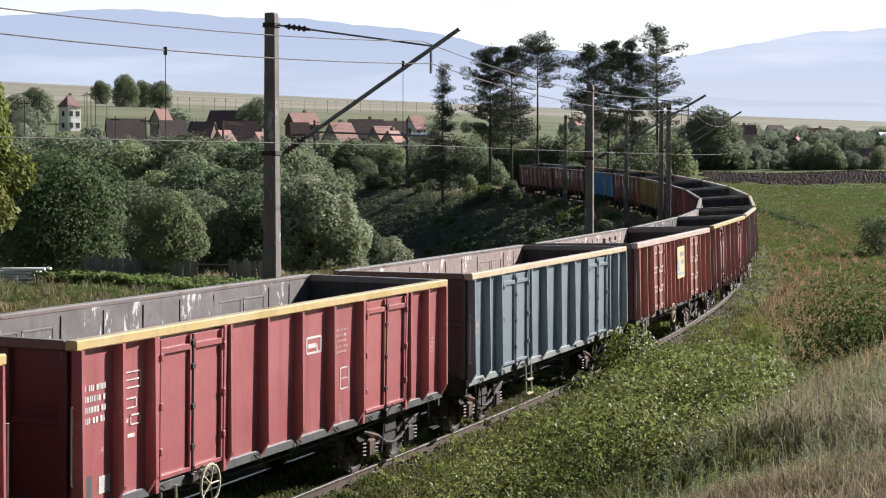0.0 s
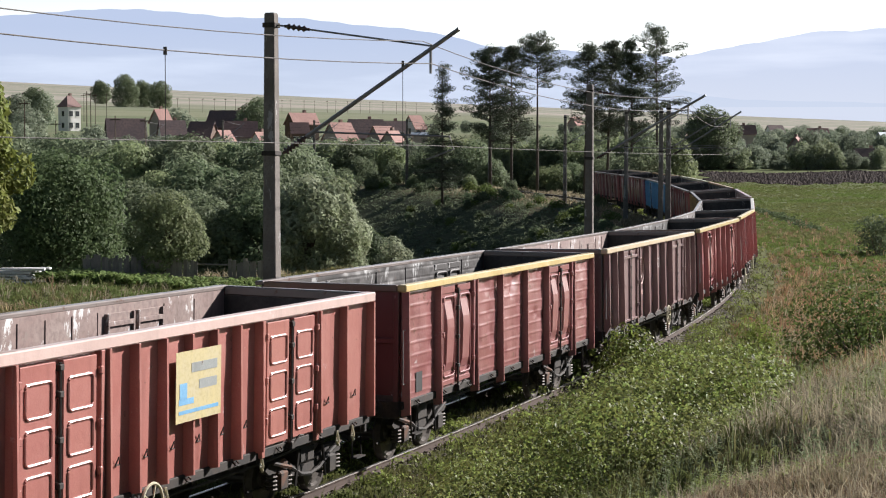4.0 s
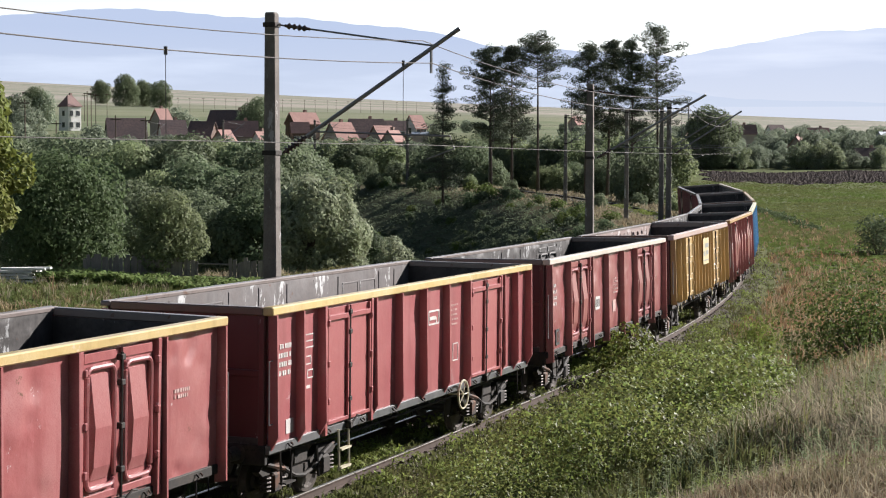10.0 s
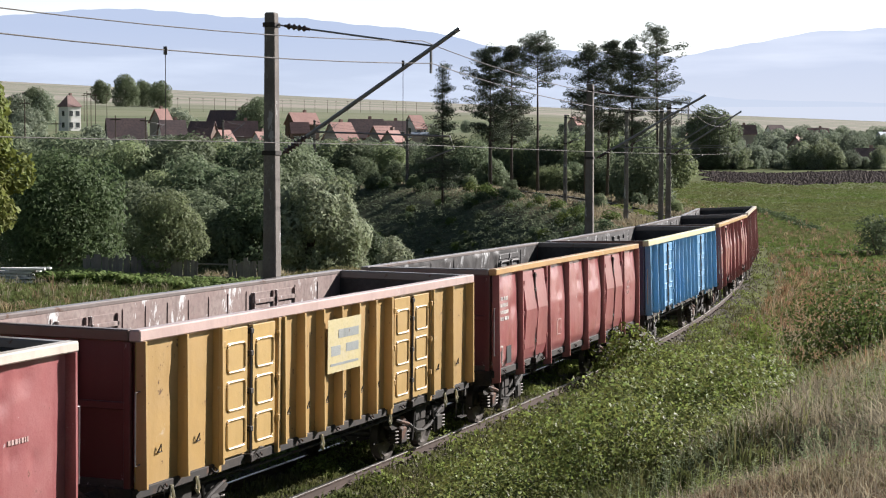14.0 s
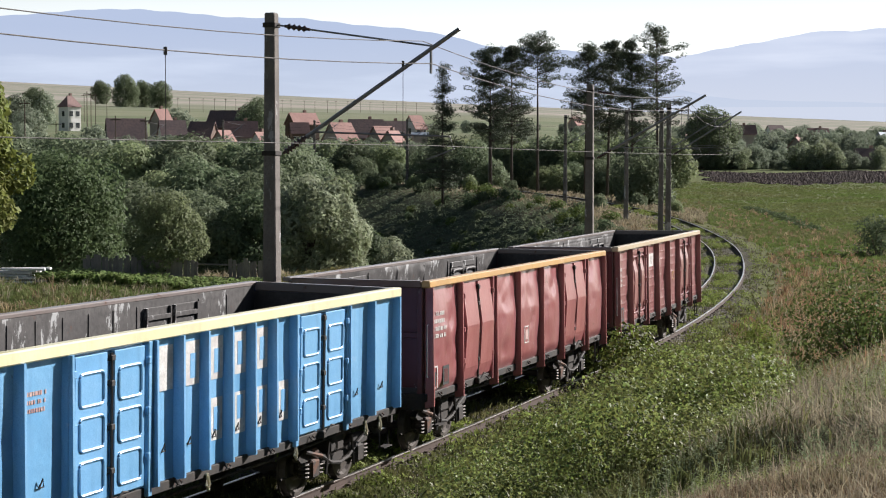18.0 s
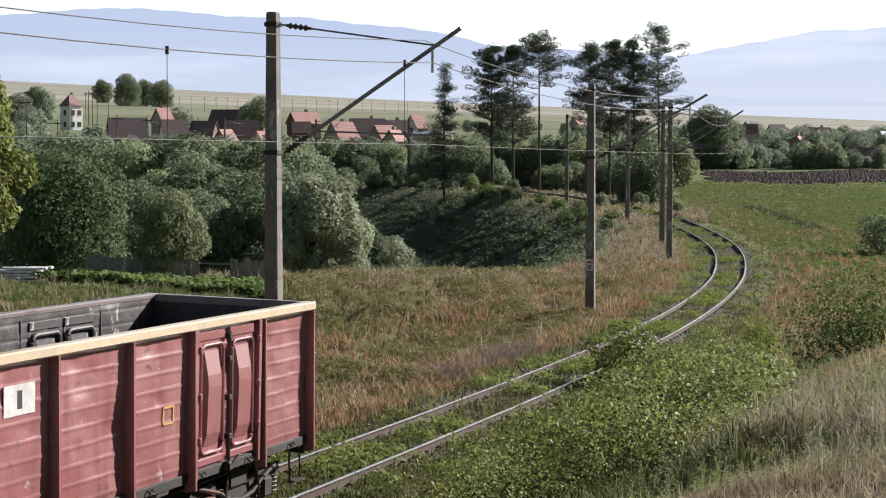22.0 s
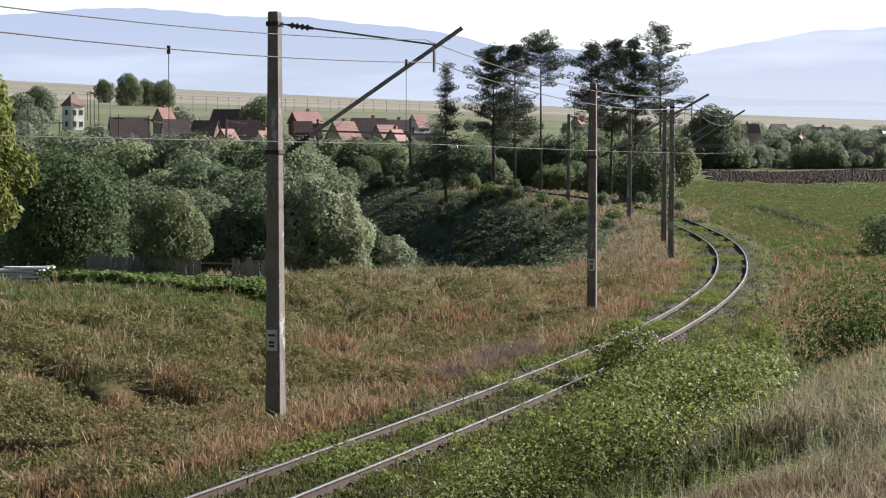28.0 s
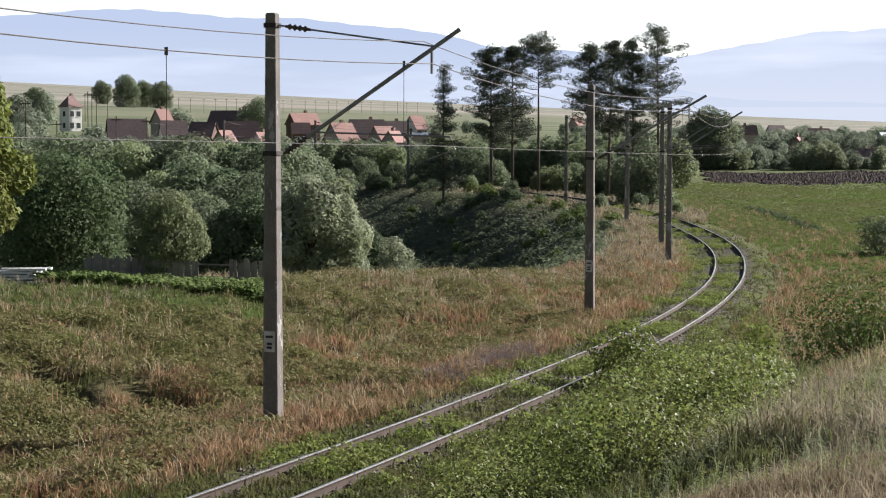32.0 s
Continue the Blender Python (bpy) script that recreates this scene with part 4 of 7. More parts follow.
    for ex in (-1, 1):
        x0 = ex * (HALF - 0.10)
        # shadow inside the wagon's ends is put into this thin sheet's dark colour
        part("end_lining", Geo().box(min(x0 - ex * 0.056, x0 - ex * 0.066), max(x0 - ex * 0.056, x0 - ex * 0.066), -1.30, 1.30, FLOOR + 0.002, TOP - rail_h - 0.002), M_INSIDE_DARK, ob, "inner face of the end wall, darkened to stand for shade")
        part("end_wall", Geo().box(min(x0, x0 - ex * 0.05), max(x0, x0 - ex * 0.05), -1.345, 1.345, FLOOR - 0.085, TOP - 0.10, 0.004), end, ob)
        part("end_rail", Geo().box(min(x0 - ex * 0.07, x0 + ex * 0.10), max(x0 - ex * 0.07, x0 + ex * 0.10), -1.295, 1.295, TOP - rail_h, TOP - 0.004, 0.018), M_RIM if ex > 0 or seed % 2 else M_RIM_DARK, ob)
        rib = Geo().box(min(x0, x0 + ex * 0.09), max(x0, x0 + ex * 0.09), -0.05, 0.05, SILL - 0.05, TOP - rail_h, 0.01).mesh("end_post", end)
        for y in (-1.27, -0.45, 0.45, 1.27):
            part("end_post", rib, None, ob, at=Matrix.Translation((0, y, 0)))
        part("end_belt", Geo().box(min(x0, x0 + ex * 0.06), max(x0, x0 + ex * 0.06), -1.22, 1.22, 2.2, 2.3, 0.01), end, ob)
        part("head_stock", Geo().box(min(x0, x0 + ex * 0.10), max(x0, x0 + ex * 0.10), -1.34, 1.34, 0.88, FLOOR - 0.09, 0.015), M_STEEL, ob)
        for y in (-0.875, 0.875):
            turn = Matrix.Translation((x0 + ex * 0.10, y, 1.05)) @ Matrix.Rotation(0 if ex > 0 else math.pi, 4, "Z")
            part("buffer", Geo().lathe([(0, 0.16), (0.03, 0.16), (0.05, 0.11), (0.34, 0.10), (0.34, 0.08), (0.58, 0.08), (0.585, 0.2), (0.625, 0.225), (0.65, 0.2)], 16, turn), M_STEEL, ob, smooth=False)
        part("coupling", Geo().tube([(x0 + ex * 0.1, 0, 1.02), (x0 + ex * 0.45, 0, 1.02), (x0 + ex * 0.6, 0, 0.93), (x0 + ex * 0.78, 0, 1.0)], 0.04, 8), M_STEEL, ob)
        part("hose", Geo().tube([(x0 + ex * 0.12, -0.4, 0.98), (x0 + ex * 0.35, -0.4, 0.75), (x0 + ex * 0.6, -0.3, 0.62), (x0 + ex * 0.75, -0.25, 0.75)], 0.025, 6), M_BLACK, ob)
        # corner grab rail
        gx0 = ex * (HALF + 0.06)
        part("grab_rail", Geo().tube([(ex * (HALF - 0.1), -1.42, 1.5), (gx0, -1.44, 1.5), (gx0, -1.44, 2.45), (ex * (HALF - 0.1), -1.42, 2.45)], 0.014, 6), M_GALV, ob)
        part("step", Geo().tube([(ex * 5.9, -1.4, SILL), (ex * 5.9, -1.42, 0.55), (ex * 5.55, -1.42, 0.55), (ex * 5.55, -1.4, SILL)], 0.018, 6).box(min(ex * 5.9, ex * 5.55), max(ex * 5.9, ex * 5.55), -1.5, -1.38, 0.545, 0.57), M_STEEL, ob)
    if style == "stamp":
        loop = Geo().tube([(0, -1.42, SILL + 0.06), (-0.05, -1.44, SILL - 0.1), (0, -1.45, SILL - 0.17), (0.05, -1.44, SILL - 0.1), (0.02, -1.42, SILL + 0.06)], 0.022, 6).mesh("towing_loop", M_CREAM)
        for x in (-5.4, -4.7, -0.6, 2.2, 4.9, 5.5):
            part("towing_loop", loop, None, ob, at=Matrix.Translation((x, 0, 0)))
    bogie(ob, -4.5)
    bogie(ob, 4.5)
    if ladder:
        g = Geo()
        for dx in (-0.2, 0.2):
            g.tube([(ladder + dx, -1.43, SILL + 0.05), (ladder + dx, -1.45, 0.42)], 0.022, 6)
        for z in (0.45, 0.75):
            g.box(ladder - 0.2, ladder + 0.2, -1.49, -1.41, z, z + 0.03)
        part("ladder", g, M_CREAM, ob, "cream painted step ladder")
    if wheel:
        g = Geo().ring((wheel, -1.52, 0.98), (0, 1, 0), 0.27, 0.02, 26, 6)
        for q in range(5):
            a = 2 * math.pi * q / 5
            g.tube([(wheel, -1.52, 0.98), (wheel + 0.27 * math.cos(a), -1.52, 0.98 + 0.27 * math.sin(a))], 0.012, 5)
        g.tube([(wheel, -1.52, 0.98), (wheel, -1.2, 0.98)], 0.02, 6)
        part("brake_wheel", g, M_CREAM, ob, "cream painted hand brake wheel")
    if style == "stamp":
        ring_me = Geo().tube([(-0.05, 0, -0.04), (0.05, 0, -0.04), (0.0, -0.02, 0.06), (-0.05, 0, -0.04)], 0.012, 5).mesh("lashing_ring", M_STEEL)
        for a, b in zip(posts, posts[1:]):
            x = (a + b) / 2
            if not any(abs(x - d) < 0.8 for d in doors):
                part("lashing_ring", ring_me, None, ob, at=Matrix.Translation((x, -SIDE - 0.03, 1.62)))
    laid = []
    for x, z, w, h, mat in marks:
        g = Geo()
        over = 0.195 if abs(x) < 0.75 and style == "stamp" and body is not BLUE else 0.0
        if not over:
            over = float(near_face(np.array([x - w / 2, x, x + w / 2, x, x]), np.array([z, z, z, z - h / 2, z + h / 2])).max())
            over += 0.005
        over += 0.004 * sum(abs(x - a) <= b / 2 and abs(z - c) <= d / 2 for a, c, b, d in laid)
        laid.append((x, z, w, h))
        g.box(x - w / 2, x + w / 2, -SIDE - over - 0.003, -SIDE - over + 0.001, z - h / 2, z + h / 2)
        part("marking", g, mat, ob)
    for x, z, rr in rings:
        part("marking", Geo().ring((x, -SIDE - 0.015, z), (0, 1, 0), rr, 0.022, 28, 4).ring((x, -SIDE - 0.015, z), (0, 1, 0), rr * 0.5, 0.018, 20, 4), M_FADED_MARK, ob, "faded round painted emblem")
    return ob


def writing(x, z, rows, w, mat=None, row=0.075, gap=0.135, seed=3):
    """Rows of short bars standing for painted lines that are not lettered."""
    r = random.Random(seed)
    out = []
    for k in range(rows):
        a = x
        while a < x + w - 0.03:
            b = r.choice((0.025, 0.035, 0.05))
            out.append((a + b / 2, z - k * gap, b, row, mat or M_WHITE))
            a += b + r.choice((0.015, 0.02, 0.02, 0.06))
    return out


def plate(x, z, w, h, a, b):
    return [(x, z, w, h, a), (x - w * 0.28, z, w * 0.16, h * 0.6, b), (x, z, w * 0.16, h * 0.6, b), (x + w * 0.28, z, w * 0.16, h * 0.6, b)]


def outline(x, z, w, h, line=0.02, mat=None):
    """A painted rectangle in outline."""
    mat = mat or M_WHITE
    return [(x, z + h / 2, w, line, mat), (x, z - h / 2, w, line, mat), (x - w / 2, z, line, h, mat), (x + w / 2, z, line, h, mat)]


def emblem(x, z):
    """The operator's mark as a plain white shape: a band in outline with a bar through it."""
    return outline(x, z, 0.52, 0.24, 0.035) + [(x - 0.06, z - 0.01, 0.30, 0.07, M_WHITE), (x + 0.12, z - 0.06, 0.05, 0.10, M_WHITE)]


RED = paint("red_paint", (0.33, 0.088, 0.092), (0.385, 0.13, 0.13), 0.12)
RED_OLD = paint("faded_red_paint", (0.25, 0.085, 0.085), (0.34, 0.165, 0.16), 0.30, 0.36, 0.75)
BRIGHT = paint("bright_red_paint", (0.31, 0.092, 0.096), (0.37, 0.165, 0.162), 0.2, 0.3, 0.6)
MAROON = paint("maroon_paint", (0.185, 0.102, 0.104), (0.235, 0.145, 0.146), 0.22)
SALMON = paint("salmon_paint", (0.34, 0.12, 0.10), (0.39, 0.17, 0.145), 0.24)
GREYBLUE = paint("grey_blue_paint", (0.15, 0.19, 0.225), (0.21, 0.245, 0.275), 0.20)
YELLOW = paint("yellow_paint", (0.48, 0.31, 0.115), (0.42, 0.28, 0.13), 0.28)
BLUE = paint("blue_paint", (0.13, 0.34, 0.58), (0.22, 0.43, 0.65), 0.10)
# darkened paints: the shade on the end walls is put into their colour
END_RED = paint("shaded_red_end", (0.11, 0.024, 0.027), (0.085, 0.024, 0.026), 0.2)
END_BLUE = paint("shaded_blue_end", (0.05, 0.07, 0.15), (0.045, 0.055, 0.11), 0.15)
END_GREY = paint("shaded_grey_end", (0.07, 0.06, 0.062), (0.05, 0.045, 0.047), 0.2)
R_YELLOW = paint("yellow_rail_paint", (0.54, 0.39, 0.155), (0.58, 0.46, 0.25), 0.10)
R_CREAM = paint("cream_rail_paint", (0.58, 0.46, 0.32), (0.53, 0.40, 0.27), 0.06)
R_PINK = paint("pale_pink_rail_paint", (0.58, 0.42, 0.38), (0.50, 0.36, 0.33), 0.06)
R_PALE = paint("pale_cream_rail_paint", (0.66, 0.58, 0.50), (0.60, 0.52, 0.45), 0.06)
R_WHITE = paint("pale_yellow_rail_paint", (0.72, 0.66, 0.42), (0.68, 0.60, 0.36), 0.04)
R_ORANGE = paint("ochre_rail_paint", (0.55, 0.32, 0.12), (0.48, 0.28, 0.13), 0.08)
M_SIGN = material("faded_yellow_sign", (0.47, 0.39, 0.19), 0.6, 0, (0.44, 0.38, 0.24), 2, 20, 0.1)
M_CREAM = material("cream_paint", (0.55, 0.50, 0.36), 0.6, 0, (0.45, 0.4, 0.28), 4, 30, 0.1)
SILL_GREY = paint("grey_sill_paint", (0.10, 0.10, 0.105), (0.14, 0.14, 0.14), 0.2)
SILL_BLUE = paint("pale_sill_paint", (0.26, 0.28, 0.28), (0.32, 0.33, 0.32), 0.2)

M_RIM = paint("dusty_rim", (0.20, 0.165, 0.15), (0.15, 0.115, 0.105), 0.3)
M_RIM_DARK = paint("brown_rim", (0.16, 0.09, 0.065), (0.13, 0.08, 0.06), 0.3)

# posts along the side, and the middles of the two doorways
NARROW = (-6.2, -5.25, -4.45, -2.35, -1.18, 0.0, 1.18, 2.35, 4.45, 5.3, 6.2)
NARROW_DOORS = (-3.4, 3.4)
WIDE = (-6.2, -4.55, -2.45, -0.85, 0.85, 2.45, 4.55, 6.2)
WIDE_DOORS = (-3.5, 3.5)
MANY = (-6.2, -5.1, -4.1, -2.1, -1.4, -0.7, 0.0, 0.7, 1.4, 2.1, 4.1, 5.1, 6.2)
MANY_DOORS = (-3.15, 3.15)
NUMBERS = writing(-6.0, 2.62, 4, 0.55, seed=4)
BOXES = outline(-4.85, 2.62, 0.44, 0.2) + outline(-4.9, 2.32, 0.32, 0.12) + outline(-4.75, 2.1, 0.22, 0.12) + [(-4.85, 2.62, 0.40, 0.02, M_WHITE), (-4.98, 2.1, 0.12, 0.05, M_WHITE), (-4.85, 1.9, 0.18, 0.05, M_WHITE)]
SMALL = writing(1.45, 2.70, 5, 0.5, M_FADED_MARK, 0.035, 0.09, 8)
SLOTS = outline(-5.95, 1.45, 0.22, 0.40, 0.03) + [(-5.95, 1.42, 0.14, 0.26, M_BLACK), (-5.42, 1.45, 0.32, 0.36, M_BLACK), (-5.42, 1.45, 0.2, 0.24, END_RED)]

TRAIN = []


def add_wagon(n, ob):
    TRAIN.append((n, ob))


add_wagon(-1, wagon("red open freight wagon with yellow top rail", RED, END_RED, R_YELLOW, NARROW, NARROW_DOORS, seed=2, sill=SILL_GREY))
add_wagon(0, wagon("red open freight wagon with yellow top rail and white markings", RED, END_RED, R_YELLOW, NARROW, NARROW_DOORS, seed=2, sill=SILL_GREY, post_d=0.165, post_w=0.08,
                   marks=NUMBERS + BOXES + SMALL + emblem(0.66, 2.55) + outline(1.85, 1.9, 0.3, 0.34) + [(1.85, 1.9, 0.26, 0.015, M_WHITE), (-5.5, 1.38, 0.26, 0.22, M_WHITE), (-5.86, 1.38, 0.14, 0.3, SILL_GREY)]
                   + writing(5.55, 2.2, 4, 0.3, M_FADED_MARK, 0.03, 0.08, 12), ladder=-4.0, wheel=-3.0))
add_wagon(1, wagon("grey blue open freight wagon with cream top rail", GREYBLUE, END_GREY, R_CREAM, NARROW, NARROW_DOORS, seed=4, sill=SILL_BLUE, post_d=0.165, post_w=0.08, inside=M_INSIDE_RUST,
                   marks=writing(-5.95, 2.2, 2, 0.4, M_FADED_MARK, seed=7), ladder=-2.4))
add_wagon(2, wagon("salmon open freight wagon with closely set posts and a yellow sign", SALMON, END_RED, R_PINK, MANY, MANY_DOORS, "stamp", M_INSIDE_RUST, post_d=0.17, seed=5, rail_h=0.16,
                   marks=[(0.05, 2.42, 1.25, 0.95, M_SIGN), (-0.38, 2.36, 0.2, 0.22, BLUE), (-0.3, 2.22, 0.4, 0.08, BLUE), (0.2, 2.66, 0.72, 0.13, SILL_BLUE), (0.3, 2.42, 0.5, 0.13, SILL_BLUE), (0.05, 2.08, 1.1, 0.05, BLUE)]
                   + writing(-6.0, 2.6, 4, 0.5, M_FADED_MARK, seed=4),
                   wheel=-1.1, ladder=-5.2))
add_wagon(3, wagon("faded red wagon with ribbed, dented panels and yellow top rail", RED_OLD, END_RED, R_YELLOW, WIDE, WIDE_DOORS, "creased", M_INSIDE_DARK, 0.02, True, 0.05, 0.16, seed=6, marks=SLOTS))
add_wagon(4, wagon("maroon grey open freight wagon with cream top rail", MAROON, END_GREY, R_CREAM, NARROW, NARROW_DOORS, seed=7, inside=M_INSIDE_RUST, post_d=0.165,
                   marks=writing(-5.95, 2.2, 3, 0.4, M_FADED_MARK, seed=9) + emblem(0.66, 2.55) + SMALL + writing(-0.85, 2.65, 6, 0.5, M_FADED_MARK, 0.03, 0.085, 4) + [(-5.7, 1.55, 0.2, 0.2, M_WHITE), (-1.72, 1.86, 0.62, 0.13, M_FADED_MARK)],
                   rings=((-1.72, 2.45, 0.36),), ladder=-4.0, wheel=1.6))
add_wagon(5, wagon("red wagon with white plate, rounded doors and yellow top rail", BRIGHT, END_RED, R_YELLOW, WIDE, WIDE_DOORS, "round", M_INSIDE_DARK, 0.03, False, 0.05, 0.17, seed=8,
                   marks=NUMBERS + SLOTS + outline(-5.2, 2.2, 0.3, 0.25, 0.015) + plate(-1.65, 2.62, 0.72, 0.42, M_WHITE, M_BLACK) + writing(-0.25, 2.45, 4, 0.5, M_FADED_MARK, 0.04, 0.1, 3) + [(-0.25, 1.75, 0.3, 0.3, M_FADED_MARK)]
                   + writing(4.95, 2.35, 2, 0.4, M_FADED_MARK, 0.05, 0.08, 5)))
add_wagon(6, wagon("dark red open freight wagon with yellow top rail", RED, END_RED, R_YELLOW, NARROW, NARROW_DOORS, seed=10, post_d=0.165, sill=SILL_GREY,
                   marks=NUMBERS + BOXES + emblem(0.66, 2.55) + SMALL + outline(1.85, 1.8, 0.28, 0.32) + [(-5.5, 1.38, 0.26, 0.22, M_WHITE)], ladder=-3.6, wheel=1.9))
add_wagon(7, wagon("faded red open freight wagon with rounded doors and pale top rail", BRIGHT, END_RED, R_PALE, WIDE, WIDE_DOORS, "round", M_INSIDE_DARK, 0.03, False, 0.05, 0.17, seed=11,
                   marks=NUMBERS + SLOTS + plate(-1.6, 1.95, 0.45, 0.32, M_WHITE, M_BLACK) + writing(0.1, 2.45, 5, 0.5, M_FADED_MARK, 0.04, 0.09, 3) + [(0.2, 1.75, 0.3, 0.3, M_FADED_MARK)]
                   + writing(4.95, 2.2, 1, 0.45, M_FADED_MARK, 0.06, 0.1, 5)))
add_wagon(8, wagon("yellow open freight wagon with closely set posts and stamped doors", YELLOW, END_RED, R_PINK, MANY, MANY_DOORS, "stamp", M_INSIDE_RUST, post_d=0.17, seed=12, rail_h=0.16,
                   marks=[(-0.05, 2.5, 1.3, 0.85, M_SIGN), (0.1, 2.68, 0.8, 0.14, SILL_BLUE), (0.25, 2.44, 0.5, 0.14, SILL_BLUE), (-0.4, 2.42, 0.36, 0.16, SILL_BLUE), (-0.05, 2.2, 1.1, 0.04, SILL_BLUE)]))
add_wagon(9, wagon("red open freight wagon with bulging dented panels and ochre top rail", BRIGHT, END_RED, R_ORANGE, WIDE, WIDE_DOORS, "bent", M_INSIDE_DARK, 0.13, False, 0.05, 0.17, seed=13,
                   marks=NUMBERS + SLOTS + writing(5.0, 2.3, 3, 0.3, M_FADED_MARK, seed=3) + outline(-1.6, 1.7, 0.34, 0.34, 0.02, M_FADED_MARK)))
add_wagon(10, wagon("blue open wagon with stamped doors, white blocks, pale yellow rail", BLUE, END_BLUE, R_WHITE, MANY, MANY_DOORS, "stamp", M_INSIDE_DARK, post_d=0.17, seed=14,
                    rail_h=0.16, marks=writing(-6.0, 2.75, 4, 0.5, seed=4) + writing(-4.95, 2.7, 3, 0.5, M_FADED_MARK, 0.05, 0.1, 5)
                    + [(x + 0.08, 2.68, 0.40, 0.60, M_WHITE) for x in (-1.75, -1.05, -0.35, 0.35, 1.05)] + [(x + 0.08, 1.82, 0.40, 0.60, M_WHITE) for x in (-0.35, 0.35, 1.05, 1.75)]
                    + [(x + 0.11, z, 0.17, 0.34, BLUE) for x, z in ((-1.75, 2.6), (-1.05, 2.64), (-0.35, 2.64), (0.35, 2.68), (1.05, 2.68), (-0.35, 1.82), (0.35, 1.9), (1.05, 1.9), (1.75, 1.82))]))
add_wagon(11, wagon("bright red open wagon with bulging dented panels and ochre top rail", BRIGHT, END_RED, R_ORANGE, WIDE, WIDE_DOORS, "bent", M_INSIDE_DARK, 0.13, False, 0.05, 0.17, seed=16,
                    marks=NUMBERS + SLOTS + outline(-0.3, 1.75, 0.3, 0.34, 0.02) + [(-0.3, 1.75, 0.2, 0.2, M_FADED_MARK)]))
add_wagon(12, wagon("dull red wagon with ribbed panels, white plate and cream top rail", RED_OLD, END_RED, R_CREAM, WIDE, WIDE_DOORS, "creased", M_INSIDE_DARK, 0.02, True, 0.05, 0.16, seed=17,
                    marks=NUMBERS + SLOTS + plate(-1.5, 2.68, 0.62, 0.36, M_WHITE, M_BLACK) + outline(1.9, 2.05, 0.26, 0.22, 0.03, R_ORANGE)))

GONE = ((0, 0.0), (9, 70.99), (19, 150.69), (23, 182.28), (32, 253.4))   # seconds, metres rolled


def rolled(t):
    return float(np.interp(t, [a for a, _ in GONE], [b for _, b in GONE]))


def wagon_pose(n, t):
    s = 8.363 + 14.04 * n - rolled(t)
    a, b = track_frame(s - 4.5), track_frame(s + 4.5)
    p, d = (a.translation + b.translation) / 2, b.translation - a.translation
    c = float(np.interp(s, TS, TC))
    return Matrix.Translation(p) @ d.to_track_quat("X", "Z").to_matrix().to_4x4() @ Matrix.Rotation(-c, 4, "X")


def motions():
    """Rolls the train along the track, and its wheels with it."""
    for n, ob in TRAIN:
        walk(ob, [(t, wagon_pose(n, t)) for t in [q * 1.0 for q in range(33)]])
    done = {}
    for ax, w in ROLLERS:
        if ax not in done:
            walk(w, [(q / 15, Matrix.Translation((ax, 0, 0.46)) @ Matrix.Rotation(-rolled(q / 15) / 0.46, 4, "Y")) for q in range(481)])
            done[ax] = w.animation_data
        else:
            w.rotation_mode = "QUATERNION"
            keys = w.animation_data_create()
            keys.action = done[ax].action
            keys.action_slot = done[ax].action_slot


# ---- plants ----
def foliage(name, color, other, spread=0.35, through=0.35, rough=0.6):
    return material(name, color, rough, 0.0, other, 0.5, 6.0, 0.0, island=spread, through=through, coords="World", per_object=0.16)


M_LEAF_DARK = foliage("dark_leaves", (0.10, 0.135, 0.075), (0.13, 0.16, 0.09), 0.2, 0.45)
M_LEAF_DEEP = foliage("deep_green_leaves", (0.09, 0.125, 0.058), (0.115, 0.15, 0.072), 0.2, 0.45)
M_LEAF = foliage("green_leaves", (0.105, 0.145, 0.042), (0.14, 0.17, 0.055), 0.25, 0.35)
M_LEAF_BRIGHT = foliage("bright_leaves", (0.175, 0.215, 0.05), (0.21, 0.235, 0.07), 0.3, 0.4)
M_LEAF_SILVER = foliage("silver_leaves", (0.38, 0.41, 0.29), (0.19, 0.22, 0.11), 0.3, 0.4, 0.7)
# distance haze is put into this paler, bluer leaf colour
M_LEAF_HAZED = foliage("hazed_leaves", (0.225, 0.26, 0.19), (0.265, 0.295, 0.215), 0.15, 0.4)
# leaf green with the grey-blue of haze mixed into its colour
M_LEAF_WOOD = foliage("wood_leaves", (0.165, 0.20, 0.12), (0.205, 0.24, 0.145), 0.2, 0.45)
M_LEAF_LIGHT = foliage("light_leaves", (0.21, 0.25, 0.13), (0.25, 0.285, 0.155), 0.2, 0.45)
M_NEEDLE = foliage("pine_needles", (0.085, 0.102, 0.068), (0.105, 0.12, 0.08), 0.3, 0.15)
M_BRAMBLE = foliage("bramble_leaves", (0.155, 0.195, 0.046), (0.20, 0.21, 0.075), 0.6, 0.45, 0.6)
M_BRAMBLE.node_tree.nodes["Principled BSDF"].inputs["Specular IOR Level"].default_value = 0.22
M_BRAMBLE.node_tree.nodes["Principled BSDF"].inputs["Roughness"].default_value = 0.5
M_BARK = material("bark", (0.12, 0.09, 0.065), 0.95, 0, (0.08, 0.06, 0.045), 3, 30, 0.15, 0.01, 20)
M_PINE_BARK = material("pine_bark", (0.10, 0.078, 0.066), 0.95, 0, (0.075, 0.06, 0.052), 2, 30, 0.15, 0.01, 12)
M_STRAW = material("dry_grass", (0.37, 0.28, 0.175), 0.9, 0, (0.27, 0.19, 0.11), 0.35, 4, 0.0, island=0.35, through=0.3, coords="World")
M_RUSSET = material("russet_grass", (0.315, 0.18, 0.105), 0.9, 0, (0.34, 0.23, 0.14), 0.4, 4, 0.0, island=0.35, through=0.3, coords="World")
